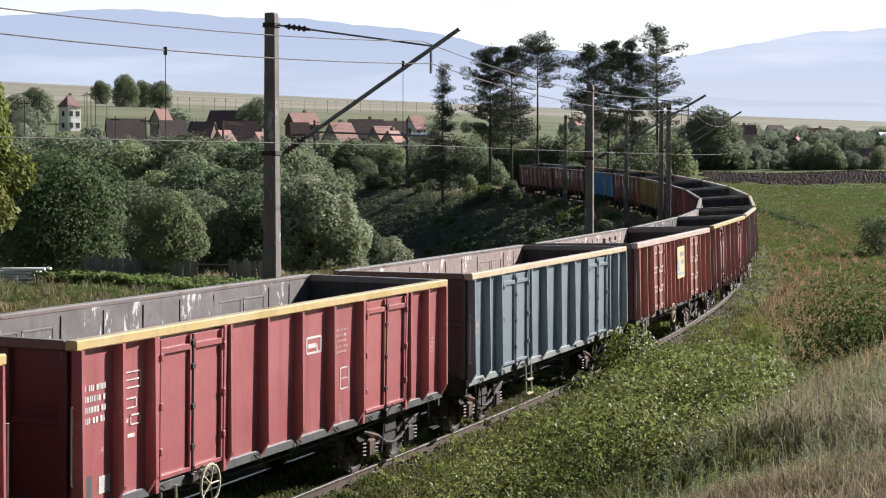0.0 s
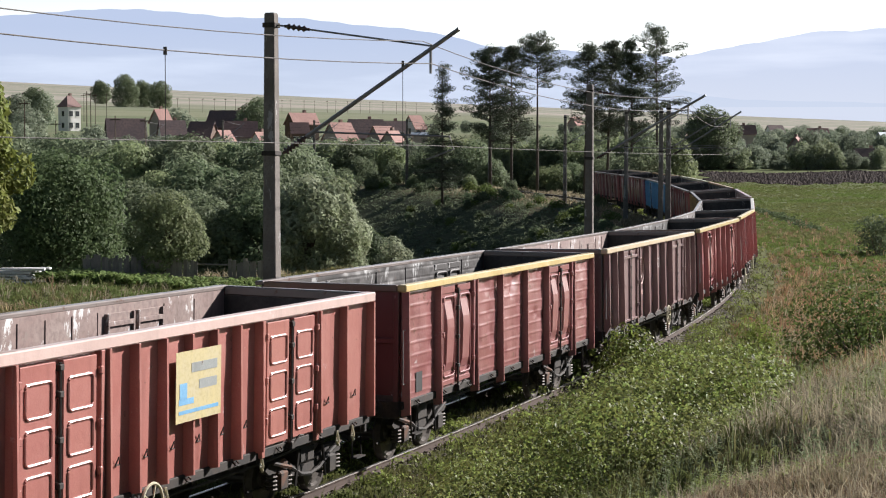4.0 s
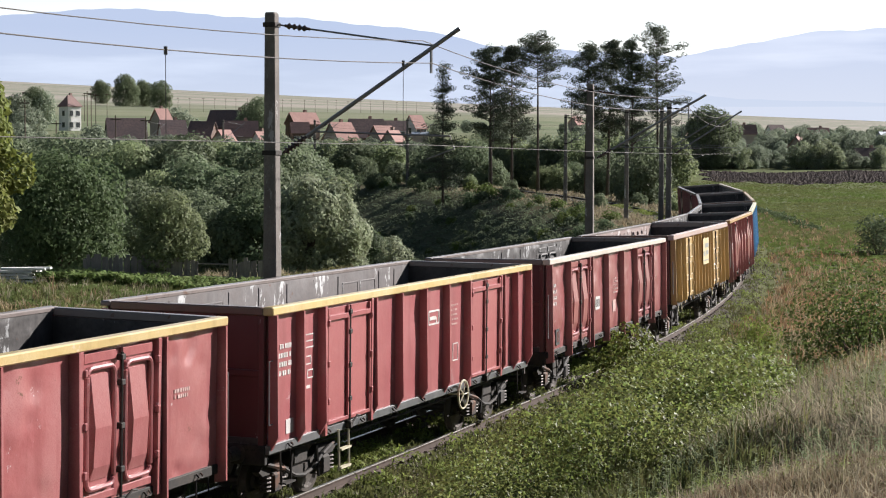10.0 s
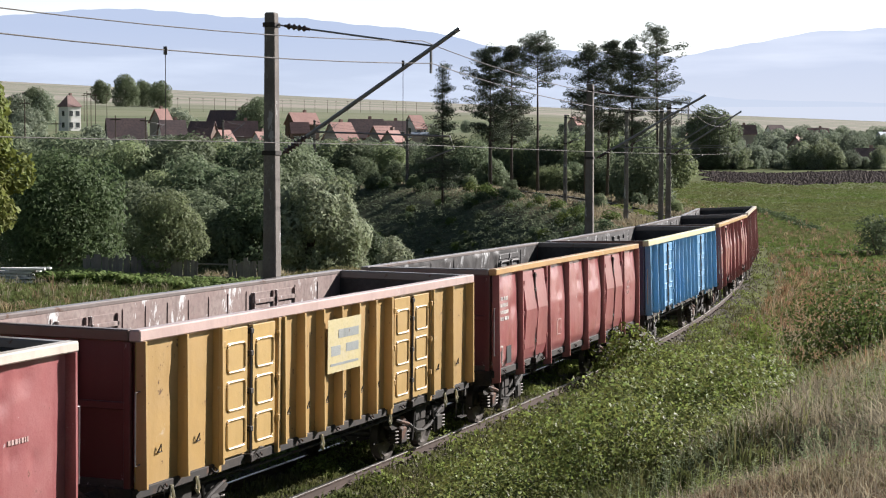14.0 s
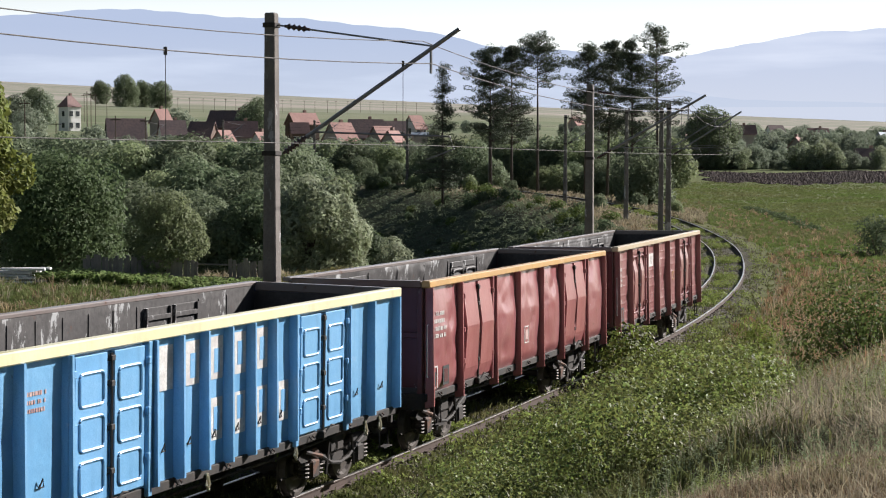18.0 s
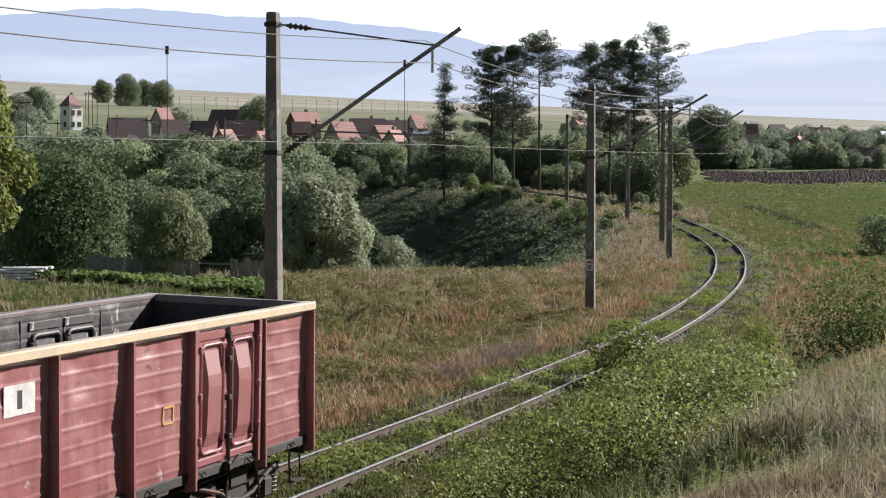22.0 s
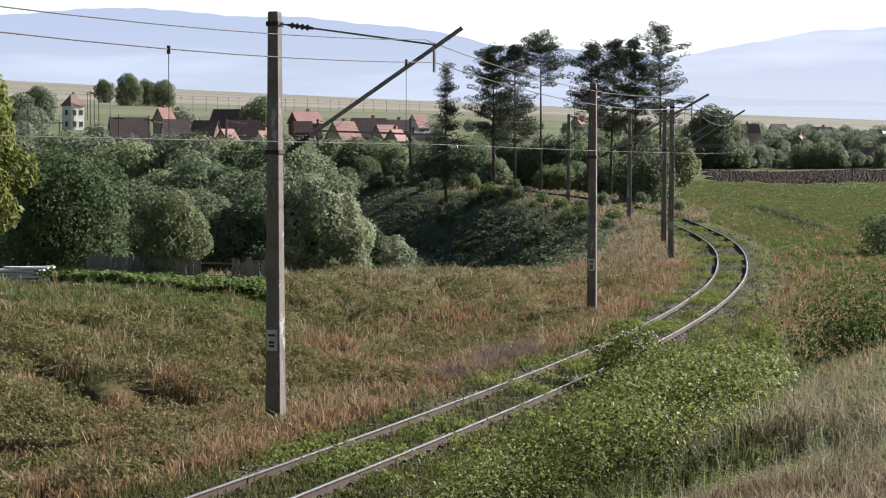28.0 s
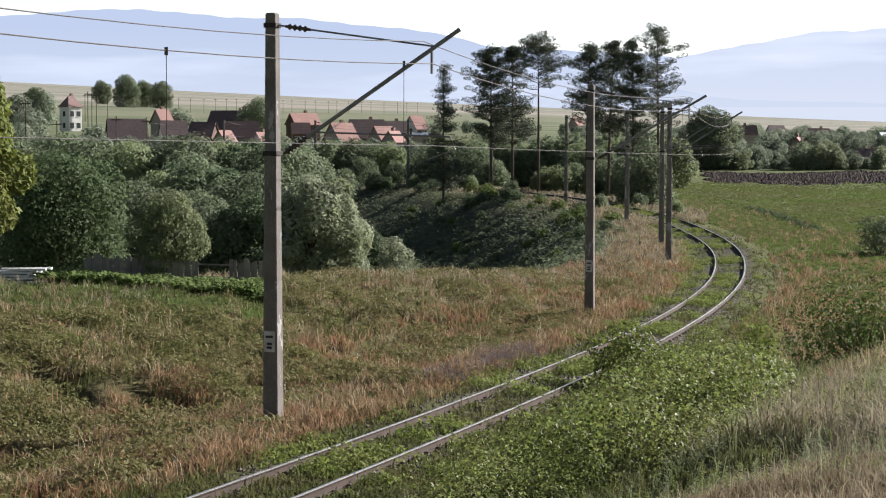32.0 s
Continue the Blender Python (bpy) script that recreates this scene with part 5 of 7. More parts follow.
M_GRASS = material("green_grass", (0.105, 0.125, 0.042), 0.85, 0, (0.155, 0.145, 0.065), 0.4, 4, 0.0, island=0.35, through=0.35, coords="World")
M_MEADOW = material("meadow_green", (0.155, 0.21, 0.06), 0.9, 0, (0.19, 0.19, 0.085), 0.07, 4, 0.0, island=0.25, through=0.3, coords="World")
M_PALE = material("pale_dry_grass", (0.40, 0.345, 0.25), 0.9, 0, (0.27, 0.225, 0.145), 0.8, 4, 0.0, island=0.35, through=0.3, coords="World")
M_MAT = material("matted_brown_grass", (0.25, 0.215, 0.135), 0.9, 0, (0.165, 0.15, 0.085), 0.9, 4, 0.0, island=0.4, through=0.25, coords="World")
M_THATCH = material("brown_thatch", (0.30, 0.22, 0.145), 0.9, 0, (0.19, 0.135, 0.085), 1.6, 4, 0.0, island=0.45, through=0.25, coords="World")
M_CROP = foliage("crop_leaves", (0.17, 0.225, 0.075), (0.21, 0.25, 0.10), 0.25, 0.35)
M_SEED = material("pale_seed_heads", (0.42, 0.36, 0.26), 0.85, 0, (0.42, 0.33, 0.21), 0.6, 4, 0.0, island=0.3, through=0.3, coords="World")


def leaf_arrays(r, centres, radii, count, size, up=0.35, longish=1.7, form=0.6):
    """Leaves scattered over lobes: a kite for each leaf, turned outwards by form."""
    centres, radii = np.asarray(centres, dtype=float), np.asarray(radii, dtype=float)
    if radii.ndim == 1:
        radii = radii[:, None] * np.ones(3)
    vol = radii.prod(1) ** (2 / 3)
    pick = r.choice(len(centres), count, p=vol / vol.sum())
    d = r.normal(size=(count, 3))
    d /= np.linalg.norm(d, axis=1, keepdims=True)
    reach = 0.72 + 0.3 * r.random((count, 1)) ** 0.5 + 0.16 * r.random((count, 1)) ** 4
    p = centres[pick] + d * radii[pick] * reach
    nrm = d * form + r.normal(size=(count, 3)) * 0.55 + np.array((0, 0, up))
    nrm /= np.linalg.norm(nrm, axis=1, keepdims=True)
    t = np.cross(nrm, r.normal(size=(count, 3)))
    t /= np.linalg.norm(t, axis=1, keepdims=True)
    w = np.cross(nrm, t)
    s = size * r.uniform(0.6, 1.35, (count, 1))
    v = np.stack([p - t * s * longish * 0.5, p + w * s * 0.5 + t * s * 0.05, p + t * s * longish * 0.5 - nrm * s * 0.15, p - w * s * 0.5 + t * s * 0.05], 1)
    q = np.arange(count * 4).reshape(-1, 4)
    return v.reshape(-1, 3), q


def sprigs(r, x, y, tall, leaves, size, longish=2.2, lean=0.3):
    """Upright stems with leaves set round them, and the stems themselves."""
    k = len(x)
    z = height(x, y)
    tall = np.broadcast_to(tall, (k,)) * r.uniform(0.6, 1.25, k)
    az = r.uniform(0, 2 * np.pi, k)
    off = lean * r.random(k) ** 1.3 * tall
    foot = np.stack([x, y, z - 0.03], -1)
    top = foot + np.stack([np.cos(az) * off, np.sin(az) * off, tall], -1)
    f = 0.12 + 0.88 * r.random((k, leaves)) ** 0.8
    p = foot[:, None] + (top - foot)[:, None] * f[..., None]
    a = r.uniform(0, 2 * np.pi, (k, leaves))
    rise = r.uniform(-0.2, 0.75, (k, leaves))
    t = np.stack([np.cos(a), np.sin(a), rise], -1)
    t /= np.linalg.norm(t, axis=-1, keepdims=True)
    w = np.stack([-np.sin(a), np.cos(a), r.normal(0, 0.35, (k, leaves))], -1)
    ln = (size * longish * r.uniform(0.6, 1.3, (k, leaves)) * (1.25 - 0.6 * f))[..., None]
    p = p + t * ln * 0.15
    v = np.stack([p, p + t * ln * 0.45 + w * ln / longish * 0.5, p + t * ln - np.array((0, 0, 0.12)) * ln, p + t * ln * 0.45 - w * ln / longish * 0.5], 2).reshape(-1, 3)
    sw = np.stack([-np.sin(az), np.cos(az), 0 * az], -1) * 0.004
    st = np.stack([foot - sw, foot + sw, top + sw * 0.3, top - sw * 0.3], 1).reshape(-1, 3)
    v = np.concatenate([v, st])
    return v, np.arange(len(v)).reshape(-1, 4)


def lobes(r, n, w, h, z0, ball=0.32, lean=0.0):
    """Lobes that make up a crown w wide and h high, from z0 up."""
    out, rad = [], []
    for k in range(n):
        f = (k + 0.5) / n
        a = k * 2.399 + r.uniform(-0.4, 0.4)
        zz = z0 + h * (0.08 + 0.84 * f)
        belly = math.sin(math.pi * (0.18 + 0.75 * f)) ** 0.7
        rr = w / 2 * belly * r.uniform(0.45, 0.8)
        b = ball * w / 2 * r.uniform(0.75, 1.25)
        out.append((rr * math.cos(a) + lean * f, rr * math.sin(a), zz))
        rad.append((b * 1.15, b * 1.15, b * r.uniform(0.8, 1.15)))
    return out, rad


def tree(name, label, seed, w, h, trunk_h, leaves, size, mat, n=22, ball=0.34, category="tree", group="", longish=1.7):
    """Trunk, limbs and a leafy crown standing on z = 0."""
    r = np.random.default_rng(seed)
    ob = thing(name, label, category, group=group)
    c, rad = lobes(r, n, w, h - trunk_h, trunk_h, ball)
    g = Geo()
    tw = max(0.05, 0.028 * h)
    bend = [(0, 0, -0.3), (0.02 * h * r.normal(), 0.02 * h * r.normal(), trunk_h * 0.6), (0.03 * h * r.normal(), 0.03 * h * r.normal(), trunk_h + (h - trunk_h) * 0.55)]
    part("trunk", g.tube(bend, tw, 8, tw * 0.35), M_BARK, ob, smooth=True)
    g = Geo()
    for k in range(0, n, max(1, n // 12)):
        p = Vector(c[k])
        a = Vector(bend[1]).lerp(Vector(bend[2]), min(1, max(0, (p.z - trunk_h) / max(0.1, h - trunk_h) * 0.9)))
        g.tube([a, a.lerp(p, 0.5) + Vector((0, 0, 0.04 * h)), p], tw * 0.4, 5, tw * 0.12)
    part("branchwork", g, M_BARK, ob)["kind"] = "stuff"
    v, q = leaf_arrays(r, c, rad, leaves, size, longish=longish, form=1.2)
    part("crown", array_mesh("crown", v, q, mat), None, ob)
    return ob


def shrub(name, label, seed, w, h, leaves, size, mat, n=9, category="bush", group="", longish=1.6):
    """A bush: stems and a crown that reaches the ground."""
    r = np.random.default_rng(seed)
    ob = thing(name, label, category, group=group)
    c, rad = lobes(r, n, w, h, 0.0, 0.42)
    g = Geo()
    for k in range(n):
        p = Vector(c[k])
        g.tube([(p.x * 0.15, p.y * 0.15, -0.15), (p.x * 0.6, p.y * 0.6, p.z * 0.6), p], 0.012 * h + 0.006, 5, 0.005)
    part("branchwork", g, M_BARK, ob)["kind"] = "stuff"
    v, q = leaf_arrays(r, c, rad, leaves, size, 0.4, longish, 1.0)
    part("crown", array_mesh("crown", v, q, mat), None, ob)
    return ob


def pine(name, label, seed, h, bare, w, droop=0.0, tiers=9, tufts=4200, top_w=0.35, trunk=0.16, gaps=0.0):
    """A pine or spruce: tall trunk, level boughs in tiers, needle tufts."""
    r = np.random.default_rng(seed)
    ob = thing(name, label, "tree", group="conifers beyond the curve")
    lean = r.normal(0, 0.02 * h, 2)
    top = Vector((lean[0], lean[1], h))
    part("trunk", Geo().tube([(0, 0, -0.4), (lean[0] * 0.3, lean[1] * 0.3, h * 0.5), tuple(top)], trunk, 8, 0.03), M_PINE_BARK, ob, smooth=True)
    boughs = Geo()
    cs, rs = [], []
    for k in range(tiers * 9):
        f = r.random() ** (0.85 if droop < 0.2 else 1.1)
        if r.random() < gaps:
            continue
        z = h * (bare + (1 - bare) * f)
        base = Vector((lean[0] * z / h, lean[1] * z / h, z))
        a = r.uniform(0, 2 * math.pi)
        ln = w / 2 * float(np.interp(f, (0, 0.25, 0.6, 0.85, 1), (0.7, 1.0, 0.92, 0.62, 0.2)) if droop < 0.2 else np.interp(f, (0, 0.15, 1), (0.8, 1.0, 0.1))) * r.uniform(0.35, 1.12)
        tip = base + Vector((math.cos(a) * ln, math.sin(a) * ln, ln * (0.25 - droop) + r.normal() * 0.3))
        boughs.tube([base, base.lerp(tip, 0.5) + Vector((0, 0, -0.05 * ln)), tip], 0.045, 5, 0.012)
        for u in (0.4, 0.7, 0.97):
            p = base.lerp(tip, u) + Vector((r.normal() * 0.25, r.normal() * 0.25, 0.1))
            b = r.uniform(0.26, 0.55)
            cs.append(tuple(p))
            rs.append((b * 1.25, b * 1.25, b * 0.62))
    cs.append(tuple(top))
    rs.append((0.5, 0.5, 0.6))
    part("branchwork", boughs, M_PINE_BARK, ob)["kind"] = "stuff"
    v, q = leaf_arrays(r, cs, rs, int(tufts * 4.0), 0.055, 0.6, 5.0)
    part("crown", array_mesh("crown", v, q, M_NEEDLE), None, ob)
    return ob


def put(ob, px, d, scale=1.0, turn=0.0, sink=0.05):
    """Stands a thing on the ground at that bearing and distance."""
    p = on_ground(px, d)
    ob.matrix_basis = Matrix.Translation(p - Vector((0, 0, sink))) @ Matrix.Rotation(turn, 4, "Z") @ Matrix.Scale(scale, 4)
    return ob


def copy_at(ob, px, d, scale, turn):
    c = copy_thing(ob, Matrix.Identity(4))
    return put(c, px, d, scale, turn)


rnd = random.Random(11)

# trees of the gully: (bearing, distance, height of the top seen, kind)
dark_tree = tree("fruit_tree", "dense dark green broadleaf tree at the field edge", 21, 5.6, 4.9, 0.7, 26000, 0.095, M_LEAF_DEEP, 26, 0.36)
put(dark_tree, 112, 66, 0.9)
light_tree = tree("small_tree", "light green rounded broadleaf tree at the field edge", 22, 3.4, 3.7, 0.5, 15000, 0.08, M_LEAF_LIGHT, 22, 0.33)
put(light_tree, 292, 64, 0.82)
willow = tree("willow_tree", "silvery green willow in the gully", 23, 5.2, 6.6, 0.9, 30000, 0.09, M_LEAF_SILVER, 44, 0.25, longish=2.6)
put(willow, 558, 82, 1.06)
silver_bush = shrub("willow_bush", "small silver green willow bush at the gully edge", 24, 1.7, 1.9, 2200, 0.07, M_LEAF_SILVER, 8, longish=2.4)
put(silver_bush, 697, 78)

WOOD = [tree("gully_tree", "green broadleaf tree in the shrubby gully", 31 + k, w, h, 1.0, n, 0.125, mt, 24, 0.33, group="trees of the gully")
        for k, (w, h, n, mt) in enumerate(((5.5, 7.0, 19000, M_LEAF_WOOD), (5.0, 6.2, 17000, M_LEAF_DARK), (5.5, 7.5, 19000, M_LEAF_LIGHT), (6.5, 8.0, 22000, M_LEAF_WOOD)))]
WOOD_H = (7.0, 6.2, 7.5, 8.0)
first = [True] * 4


def stand(kind, px, d, top, sc=None):
    """A gully tree whose top reaches the height that picture row top has there."""
    p = on_ground(px, d)
    want = EYE.z + (HORIZON - top) / FOCAL * d - p.z
    s = max(0.45, min(1.9, want / WOOD_H[kind])) if sc is None else sc
    if first[kind]:
        first[kind] = False
        return put(WOOD[kind], px, d, s, rnd.uniform(0, 6))
    return copy_at(WOOD[kind], px, d, s, rnd.uniform(0, 6))


for kind, px, d, top in ((3, 30, 104, 318), (0, 20, 150, 262), (1, 95, 128, 300), (0, 150, 150, 262), (2, 215, 140, 268), (3, 255, 108, 330), (0, 318, 142, 255), (2, 268, 118, 318),
                         (1, 368, 118, 305), (0, 352, 130, 285), (3, 430, 112, 315), (1, 425, 145, 265), (0, 480, 140, 262), (2, 400, 160, 262), (3, 500, 120, 300), (1, 60, 135, 285),
                         (3, 540, 118, 325), (1, 455, 100, 352), (3, 385, 100, 372), (1, 215, 98, 395), (3, 160, 97, 372), (1, 640, 105, 415), (0, 110, 175, 250), (2, 235, 180, 262),
                         (1, 60, 180, 255), (0, 300, 185, 255), (3, 385, 180, 258), (0, 525, 165, 275), (1, 500, 190, 262), (3, 190, 165, 280), (3, 10, 120, 300), (1, 470, 118, 330),
                         (3, 350, 108, 345), (3, 560, 130, 345), (1, 600, 140, 372)):
    stand(kind, px, d, top)

# shrubs over the shaded slope and along its top
SLOPE = [shrub("slope_bush", "dark green shrub on the shaded embankment slope", 51 + k, 3.0, 1.7, 1000, 0.18, mt, 9, group="shrubs of the slope") for k, mt in enumerate((M_LEAF, M_LEAF_DARK, M_LEAF_DARK))]
n = 0
for k in range(90):
    px, d = rnd.uniform(600, 1060), rnd.uniform(112, 205)
    p = on_ground(px, d)
    s_, e_ = nearest(p.x, p.y)
    if not -60 < e_[0] < -6.0:
        continue
    put(SLOPE[k % 3] if n < 3 and SLOPE[k % 3].location.length == 0 else copy_thing(SLOPE[k % 3], Matrix.Identity(4)), px, d, rnd.uniform(0.2, 0.42), rnd.uniform(0, 6), 0.1)
    n += 1
for k in range(55):
    p = beside(rnd.uniform(105, 262), rnd.uniform(-8.5, -3.9))
    c = copy_thing(SLOPE[k % 3], Matrix.Identity(4))
    c.matrix_basis = Matrix.Translation((p.x, p.y, float(height(p.x, p.y)[0]) - 0.1)) @ Matrix.Rotation(rnd.uniform(0, 6), 4, "Z") @ Matrix.Scale(rnd.uniform(0.25, 0.6) + (0.15 if p.y > 190 else 0), 4)
TOPS = [shrub("hedge_bush", "leafy green shrub beyond the railway curve", 61 + k, 5.0, 4.2, 6500, 0.18, mt, 16, group="shrubs beyond the curve") for k, mt in enumerate((M_LEAF_WOOD, M_LEAF_LIGHT, M_LEAF_WOOD))]
for k, (px, d, top) in enumerate(((530, 255, 262), (575, 270, 258), (620, 262, 255), (655, 262, 265), (690, 255, 262), (600, 262, 285), (740, 235, 282), (765, 236, 272), (800, 238, 268), (835, 230, 262),
                                  (785, 232, 285), (870, 226, 285), (905, 235, 270), (940, 240, 262), (965, 236, 252), (1000, 238, 250), (1030, 230, 262), (1060, 228, 268), (1020, 215, 295), (960, 212, 300),
                                  (1085, 210, 290), (1140, 172, 275), (1152, 176, 300), (1120, 190, 300), (1130, 165, 345), (1195, 150, 355), (1060, 165, 345), (905, 205, 322), (830, 222, 312), (700, 240, 290),
                                  (640, 250, 285), (560, 262, 285), (660, 230, 305), (600, 225, 310), (730, 225, 312), (490, 262, 275), (450, 262, 280), (410, 262, 285), (540, 235, 305), (770, 232, 262), (815, 236, 258), (850, 240, 250), (885, 238, 255), (925, 236, 258), (955, 242, 255), (985, 238, 262),
                                  (1015, 236, 255), (1045, 240, 250), (1075, 238, 258), (1105, 236, 250), (1130, 234, 245), (1160, 238, 248), (1180, 236, 255), (1100, 205, 285), (1055, 212, 290), (990, 210, 298))):
    p = on_ground(px, d)
    want = max(1.2, EYE.z + (HORIZON - top) / FOCAL * d - p.z)
    ob = put(TOPS[k % 3], px, d, want / 4.2, k) if k < 3 else copy_at(TOPS[k % 3], px, d, want / 4.2, k)

# conifers
put(pine("spruce_tree", "slim dark spruce with drooping boughs", 71, 15.5, 0.12, 6.4, 0.30, 15, 4200, 0.16, 0.16), 783, 200, 1.0, 0.3)
put(pine("pine_tree", "broad dark pine with dense crown", 72, 16.5, 0.34, 6.6, 0.0, 11, 7000, 0.5, 0.2), 868, 202, 1.0, 1)
put(pine("pine_tree", "broad dark pine with dense crown", 73, 16.4, 0.32, 6.2, 0.0, 11, 6000, 0.5, 0.2), 905, 206, 1.0, 2)
put(pine("pine_tree", "tall pine with bare trunk and open crown", 74, 17.8, 0.66, 7.4, -0.05, 7, 3600, 0.45, 0.19), 951, 204, 1.0, 2.2)
put(pine("pine_tree", "broad dark pine with dense crown", 75, 16.6, 0.42, 5.6, 0.0, 10, 5200, 0.5, 0.2), 1035, 198, 1.0, 3)
put(pine("pine_tree", "broad dark pine with dense crown", 76, 16.8, 0.38, 5.2, 0.0, 10, 5600, 0.5, 0.2), 1074, 200, 1.0, 4)
put(pine("pine_tree", "dark pine with layered boughs", 77, 16.6, 0.33, 5.0, 0.02, 11, 5600, 0.45, 0.2), 1118, 196, 1.0, 5)
put(pine("pine_tree", "tallest pine with open layered boughs", 78, 18.4, 0.42, 8.0, -0.03, 9, 4600, 0.45, 0.2, 0.15), 1163, 198, 1.0, 0.7)

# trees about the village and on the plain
FAR = [tree("village_tree", "distant green broadleaf tree among the houses", 81 + k, w, h, 0.15, 4200, 0.26, M_LEAF_HAZED, 22, 0.34, group="distant trees") for k, (w, h) in enumerate(((7, 7.5), (6, 8.5), (8, 7)))]
FAR_H = (7.5, 8.5, 7)
used = [False] * 3
spots = [(75, 520, 165), (445, 372, 200), (1240, 342, 215),
         (35, 420, 170), (15, 420, 175), (50, 380, 200), (315, 380, 195), (165, 330, 225), (30, 330, 225)]
for k in range(80):
    px = rnd.uniform(1190, 1640)
    spots.append((px, rnd.uniform(352, 440), rnd.uniform(228, 258)))
for k in range(70):
    px = rnd.uniform(1195, 1640)
    spots.append((px, rnd.uniform(338, 350), rnd.uniform(258, 290)))
for k in range(60):
    px = rnd.uniform(-40, 1190)
    spots.append((px, rnd.uniform(268, 320), rnd.uniform(242, 268)))
for k in range(26):
    spots.append((rnd.uniform(760, 1190), rnd.uniform(330, 480), rnd.uniform(212, 240)))
for k in range(16):
    spots.append((rnd.uniform(-40, 760), rnd.uniform(300, 325), rnd.uniform(240, 262)))
for k in range(40):
    spots.append((rnd.uniform(1180, 1640), rnd.uniform(450, 800), rnd.uniform(219, 233)))
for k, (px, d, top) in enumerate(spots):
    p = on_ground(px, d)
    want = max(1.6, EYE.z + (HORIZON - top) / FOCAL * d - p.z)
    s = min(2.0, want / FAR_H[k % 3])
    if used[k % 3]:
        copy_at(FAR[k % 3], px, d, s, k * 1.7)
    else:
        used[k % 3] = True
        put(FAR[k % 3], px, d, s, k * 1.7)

# the tree that reaches in from the left, close by
near_tree = tree("walnut_tree", "leafy green tree close to the railway cutting", 91, 3.0, 8.0, 4.7, 14000, 0.085, M_LEAF_BRIGHT, 30, 0.27)
near_tree.matrix_basis = Matrix.Translation((-9.15, 33.0, float(height(-9.15, 33.0)[0])))

def herb_edge(y):
    """How far right of the track the leafy herbs reach."""
    return np.interp(y, (10, 14, 16, 20, 35, 45, 55), (11.6, 11.1, 10.8, 10.0, 7.6, 5.0, 2.6))


# brambles on the bank
BRAMBLE = [shrub("bramble", "low leafy green bramble on the bank", 101 + k, w, h, int(n * 2.2), 0.034, M_BRAMBLE, 14, group="brambles of the bank") for k, (w, h, n) in enumerate(((1.9, 0.9, 1500), (1.6, 0.75, 1200), (2.3, 0.8, 1700), (1.3, 1.0, 1000)))]
n = 0
for k in range(420):
    y = rnd.uniform(21, 50)
    s = float(np.interp(y, TY, TS))
    off = rnd.uniform(2.6, max(3.4, float(herb_edge(y)) - 0.3))
    p = beside(s, off)
    if rnd.random() > (1.0 if off > 3.4 or 38 < y < 47 else 0.35):
        continue
    c = BRAMBLE[k % 4] if n < 4 and BRAMBLE[k % 4].location.length == 0 else copy_thing(BRAMBLE[k % 4], Matrix.Identity(4))
    c.matrix_basis = Matrix.Translation((p.x, p.y, float(height(p.x, p.y)[0]) - 0.12)) @ Matrix.Rotation(rnd.uniform(0, 6), 4, "Z") @ Matrix.Scale(rnd.uniform(0.6, 1.3) * (0.6 if off < 3.6 and not 38 < y < 47 else 1.0), 4)
    n += 1
    if n >= 190:
        break
rose = shrub("hawthorn_bush", "tall open green thorn bush on the bank", 111, 3.8, 1.9, 6500, 0.06, M_LEAF, 30)
put(rose, 1530, 44, 1.0, 0.5)
put(shrub("hawthorn_bush", "tall open green thorn bush on the bank", 112, 1.6, 1.4, 2600, 0.055, M_LEAF_BRIGHT, 12), 1342, 50, 0.9, 0.5)
put(shrub("hawthorn_bush", "round green bush at the meadow edge", 113, 2.6, 2.2, 2600, 0.09, M_LEAF_DARK, 12), 1556, 105, 1.0, 0.5)
put(shrub("hawthorn_bush", "leafy bush leaning over the outer rail", 114, 2.2, 1.35, 3000, 0.07, M_BRAMBLE, 12), 1120, 45.0, 1.0, 0.5)


